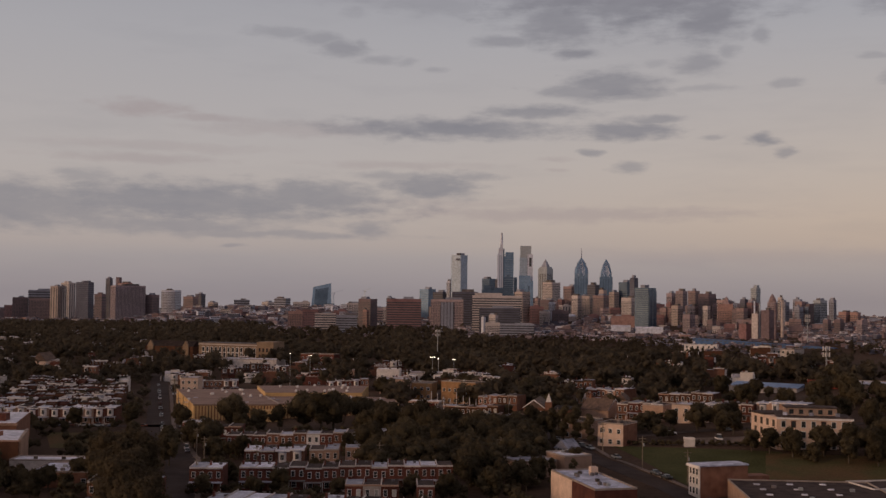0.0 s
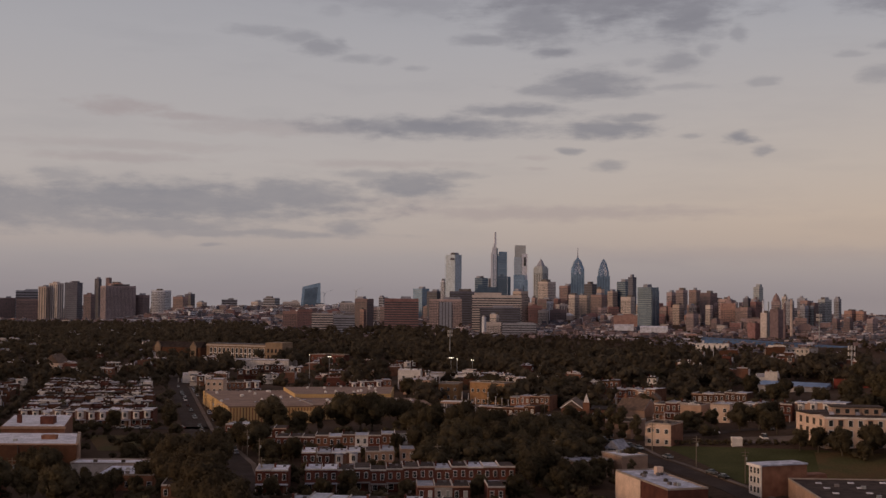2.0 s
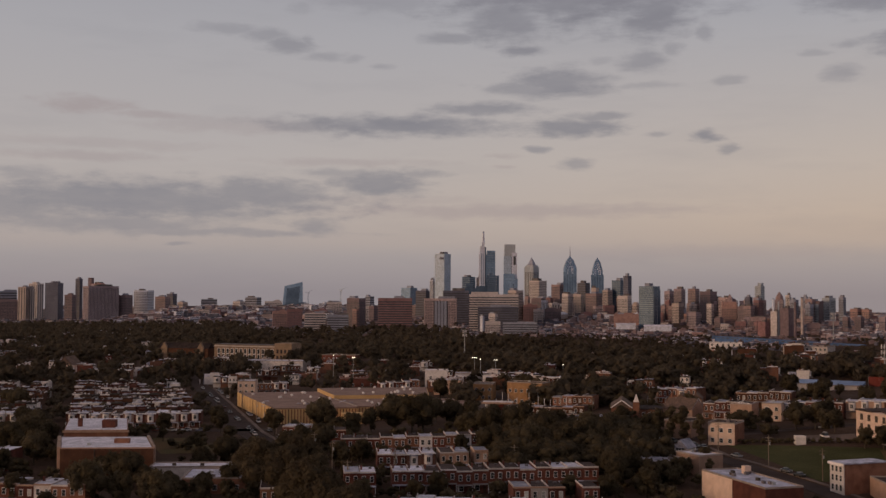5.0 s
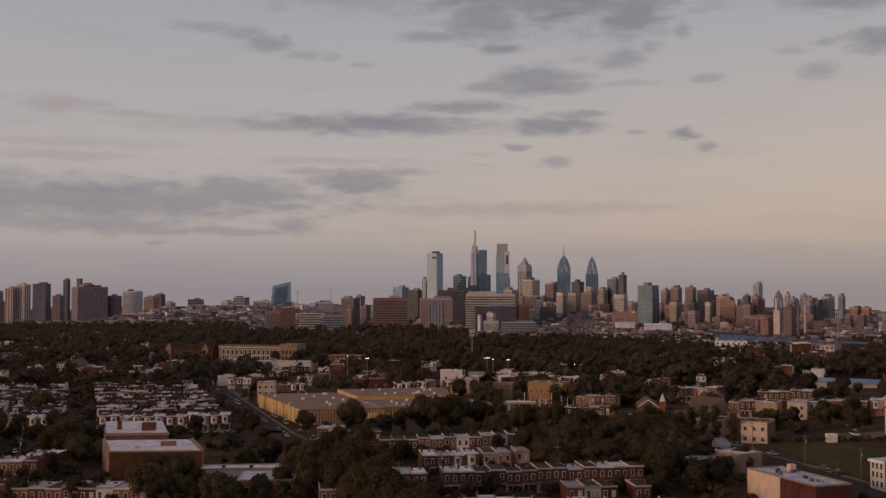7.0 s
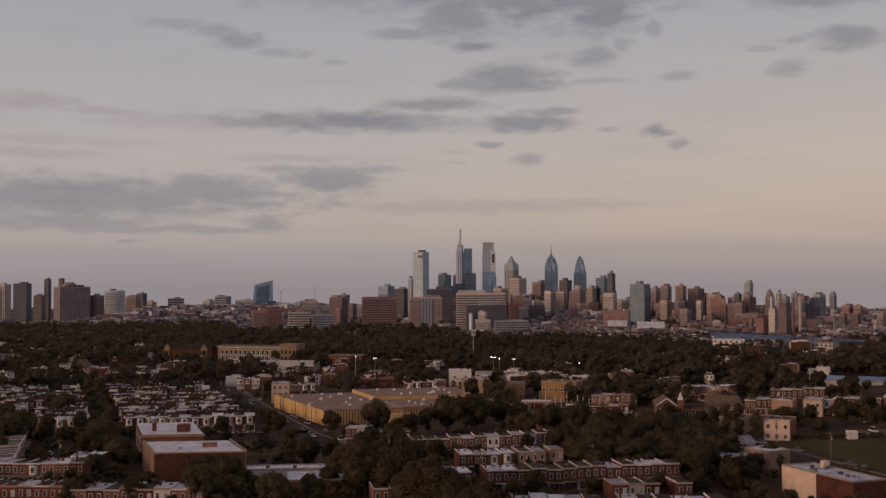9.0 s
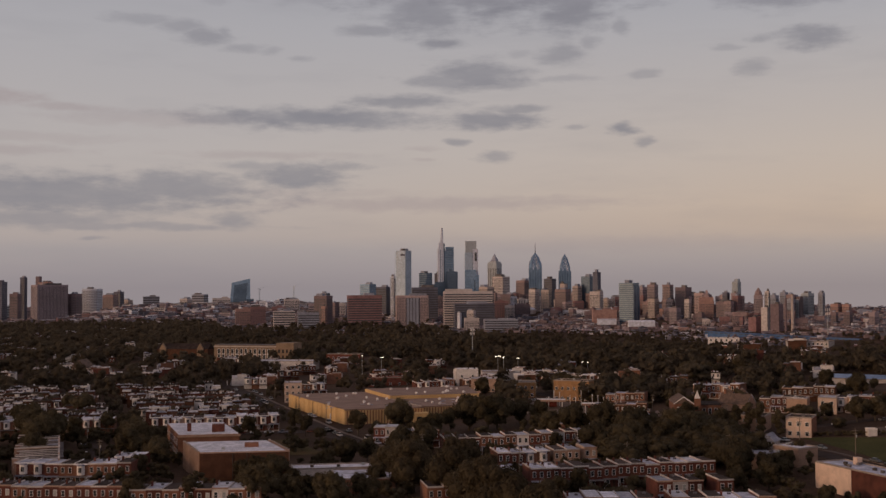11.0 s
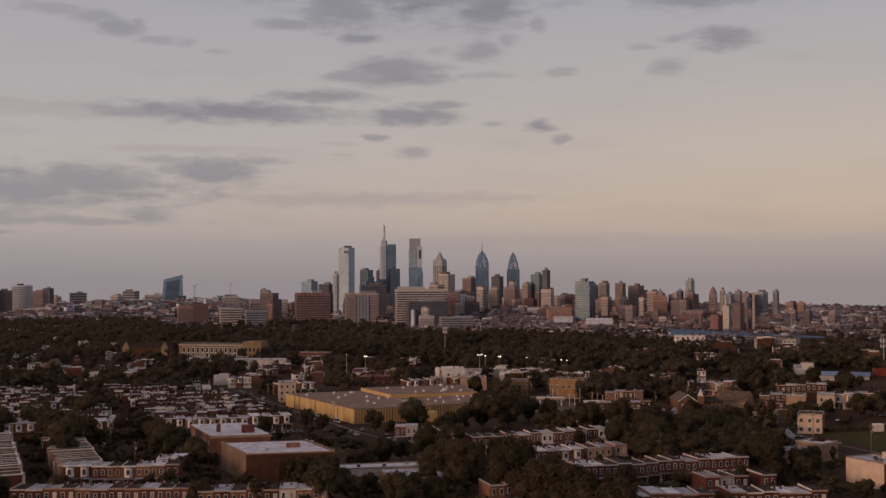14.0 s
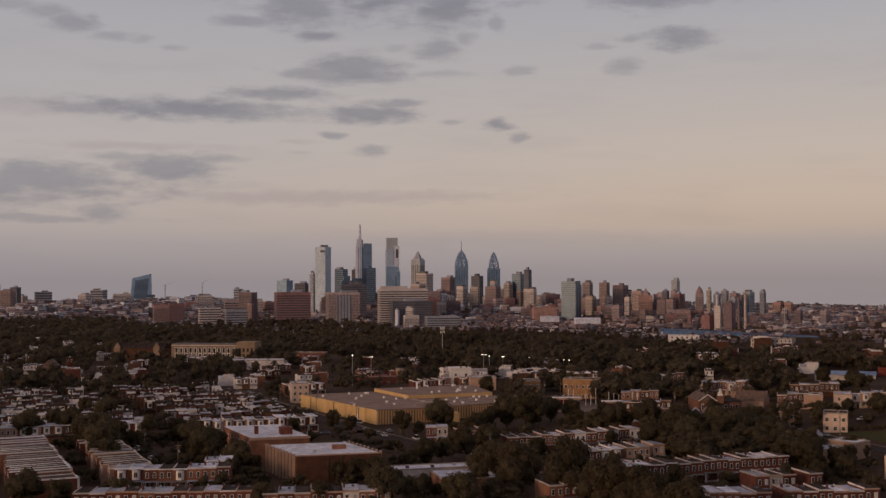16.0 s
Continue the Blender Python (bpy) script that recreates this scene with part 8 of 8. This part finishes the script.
def street_lamp(x, y, h, heads, label, glow=True):
    t = thing("street_lamp", on_land(x, y), label, "street lamp", "tall yard lamps")
    part("pole", Geo().tube((0, 0, -1), (0, 0, h), 0.22, 0.12, 8), "metal_grey", t)
    part("arm", Geo().box(-heads * 0.7, -0.08, h - 0.1, heads * 0.7, 0.08, h + 0.08), "metal_grey", t)
    for i in range(heads):
        a = (i - (heads - 1) / 2) * 1.4
        hd = part("lamp_head", Geo().box(a - 0.5, -0.75, h - 0.35, a + 0.5, 0.2, h + 0.25), "metal_grey", t)
        part("bulb", Geo().box(a - 0.22, -0.95, h - 0.2, a + 0.22, -0.76, h + 0.2), "lamp_glow" if glow else "trim_white", hd, "glowing warm lamp glass")


street_lamp(-86, 742, 19.4, 2, "tall grey yard lamp, lit with warm light")
street_lamp(-6, 742, 15.1, 3, "tall grey yard lamp, lit with warm light")
street_lamp(-2, 742, 14.0, 1, "tall grey yard lamp, lit with warm light")
street_lamp(8, 742, 12.8, 2, "tall grey yard lamp, lit with warm light")
street_lamp(29, 742, 10.4, 3, "tall grey yard lamp, lit with warm light")
street_lamp(53, 742, 6.7, 1, "tall grey yard lamp, lit with warm light")
street_lamp(57, 742, 6.0, 1, "tall grey yard lamp, lit with warm light")
street_lamp(-99, 742, 21.2, 1, "tall grey yard lamp, lit with warm light")


def yard_post(x, y, h):
    t = thing("yard_post", on_land(x, y), "slim pale steel post beside the forecourt", "post", "forecourt posts")
    part("shaft", Geo().tube((0, 0, -0.5), (0, 0, h), 0.16, 0.13, 8), "trim_white", t)
    part("cap", Geo().box(-0.35, -0.2, h, 0.35, 0.2, h + 0.3), "metal_grey", t)


for _i in range(11):
    yard_post(-8 + _i * 3.1, 566 - _i * 3.4 + (_i % 3) * 4, 5.5 + (_i * 7 % 4))


def tower_crane(x, y, h, reach, turn):
    t = thing("tower_crane", on_land(x, y, turn), "thin grey lattice tower crane above the blocks", "crane", "tower cranes")
    for sx in (-0.8, 0.8):
        for sy in (-0.8, 0.8):
            part("mast_leg", Geo().tube((sx, sy, -1), (sx, sy, h), 0.16, 0.16, 4), "city_mullion", t)
    g = Geo()
    for k in range(int(h / 3)):
        g.tube((-0.8, -0.8, k * 3), (0.8, -0.8, k * 3 + 3), 0.1, 0.1, 4)
    part("lattice", g, "city_mullion", t)
    part("jib", Geo().tube((-reach * 0.3, 0, h), (reach, 0, h + reach * 0.35), 0.32, 0.16, 4), "city_mullion", t)
    part("cab", Geo().box(0.9, -0.9, h - 2, 2.6, 0.9, h), "city_mullion", t)


tower_crane(-250, 2600, 62, 22, 20)
tower_crane(-170, 2480, 50, 20, -30)


def radio_mast(x, y, h):
    t = thing("radio_mast", on_land(x, y), "tall grey steel radio mast with antenna panels", "mast")
    part("shaft", Geo().tube((0, 0, -1), (0, 0, h), 0.5, 0.25, 8), "metal_grey", t)
    for z in (h - 1.5, h - 4.5):
        part("platform", Geo().cyl(0, 0, 1.8, z - 0.12, z + 0.12, 1.8, 10), "metal_grey", t)
        for i in range(6):
            a = i * math.pi / 3
            x0, y0 = 1.7 * math.cos(a), 1.7 * math.sin(a)
            part("antenna_panel", Geo().box(x0 - 0.18, y0 - 0.18, z - 0.9, x0 + 0.18, y0 + 0.18, z + 1.2), "paint_white", t)


radio_mast(-3.3, 883, 28)
radio_mast(255, 790, 22)
radio_mast(190, 560, 20)


def car_kind(label, body, length=4.5, high=1.45):
    t = thing("car", pose(0, 0, -300), label, "car")
    L, W = length, 1.8
    part("body", Geo().prism([(-W / 2, -L / 2), (W / 2, -L / 2), (W / 2, L / 2), (-W / 2, L / 2)], 0.35, 0.9), body, t)
    c = part("cabin", Geo().prism([(-W / 2 + 0.06, -L * 0.28), (W / 2 - 0.06, -L * 0.28), (W / 2 - 0.06, L * 0.3), (-W / 2 + 0.06, L * 0.3)], 0.9, high, True, False, [(-W / 2 + 0.25, -L * 0.16), (W / 2 - 0.25, -L * 0.16), (W / 2 - 0.25, L * 0.2), (-W / 2 + 0.25, L * 0.2)]), "window_glass", t)
    part("roof_panel", Geo().box(-W / 2 + 0.26, -L * 0.16, high, W / 2 - 0.26, L * 0.2, high + 0.05), body, c)
    for x in (-W / 2 + 0.02, W / 2 - 0.02):
        for y in (-L * 0.31, L * 0.31):
            w = part("wheel", Geo().tube((-0.11, 0, 0), (0.11, 0, 0), 0.33, 0.33, 10), "rubber", t)
            w.matrix_basis = pose(x, y, 0.33)
    for x in (-0.6, 0.6):
        part("headlight", Geo().box(x - 0.2, -L / 2 - 0.03, 0.6, x + 0.2, -L / 2 + 0.02, 0.78), "trim_white", t)
    return t


CARS = [car_kind("white parked hatchback at the kerb", "paint_white", 4.1, 1.5), car_kind("dark grey parked saloon at the kerb", "car_paint"), car_kind("silver parked saloon at the kerb", "roof_silver"), car_kind("tall white parked delivery van", "trim_white", 5.2, 2.1), car_kind("dark red parked saloon at the kerb", "brick")]


def park():
    rng = random.Random(41)
    spots = []
    for k in range(44):
        f = k / 44
        x, y = -100 - f * 80, 430 + f * 310
        spots.append((x + rng.choice((-4.3, 4.3)), y, 14))
    spots += [(-205 + k * 6.5, 507.5 + 0.1 * k, 91) for k in range(13)]
    spots += [(-213 - k * 1.45, 398 + k * 6.4, 12) for k in range(15)]
    spots += [(70 - k * 2.2 + 3, 350 + k * 6.2, 19) for k in range(14)]
    spots += [(94 + k * 3.1, 410, 0) for k in range(5)] + [(66 + k * 7, 430, 95) for k in range(7)]
    spots += [(-20 + k * 3.5, 600 - k, 5) for k in range(9)] + [(-146 + k * 3.2, 470, 2) for k in range(3)]
    done = set()
    for x, y, turn in spots:
        if rng.random() < (0.65 if x > 40 else 0.5):
            continue
        k = rng.choice((0, 1, 1, 1, 1, 1, 2, 3, 4))
        m = on_land(x, y, turn + rng.choice((0, 180)), 0.13)
        if k in done:
            ob = copy_thing(CARS[k], m)
        else:
            done.add(k)
            ob = CARS[k]
            ob.matrix_basis = m
        tagged(ob, group="parked cars")


park()
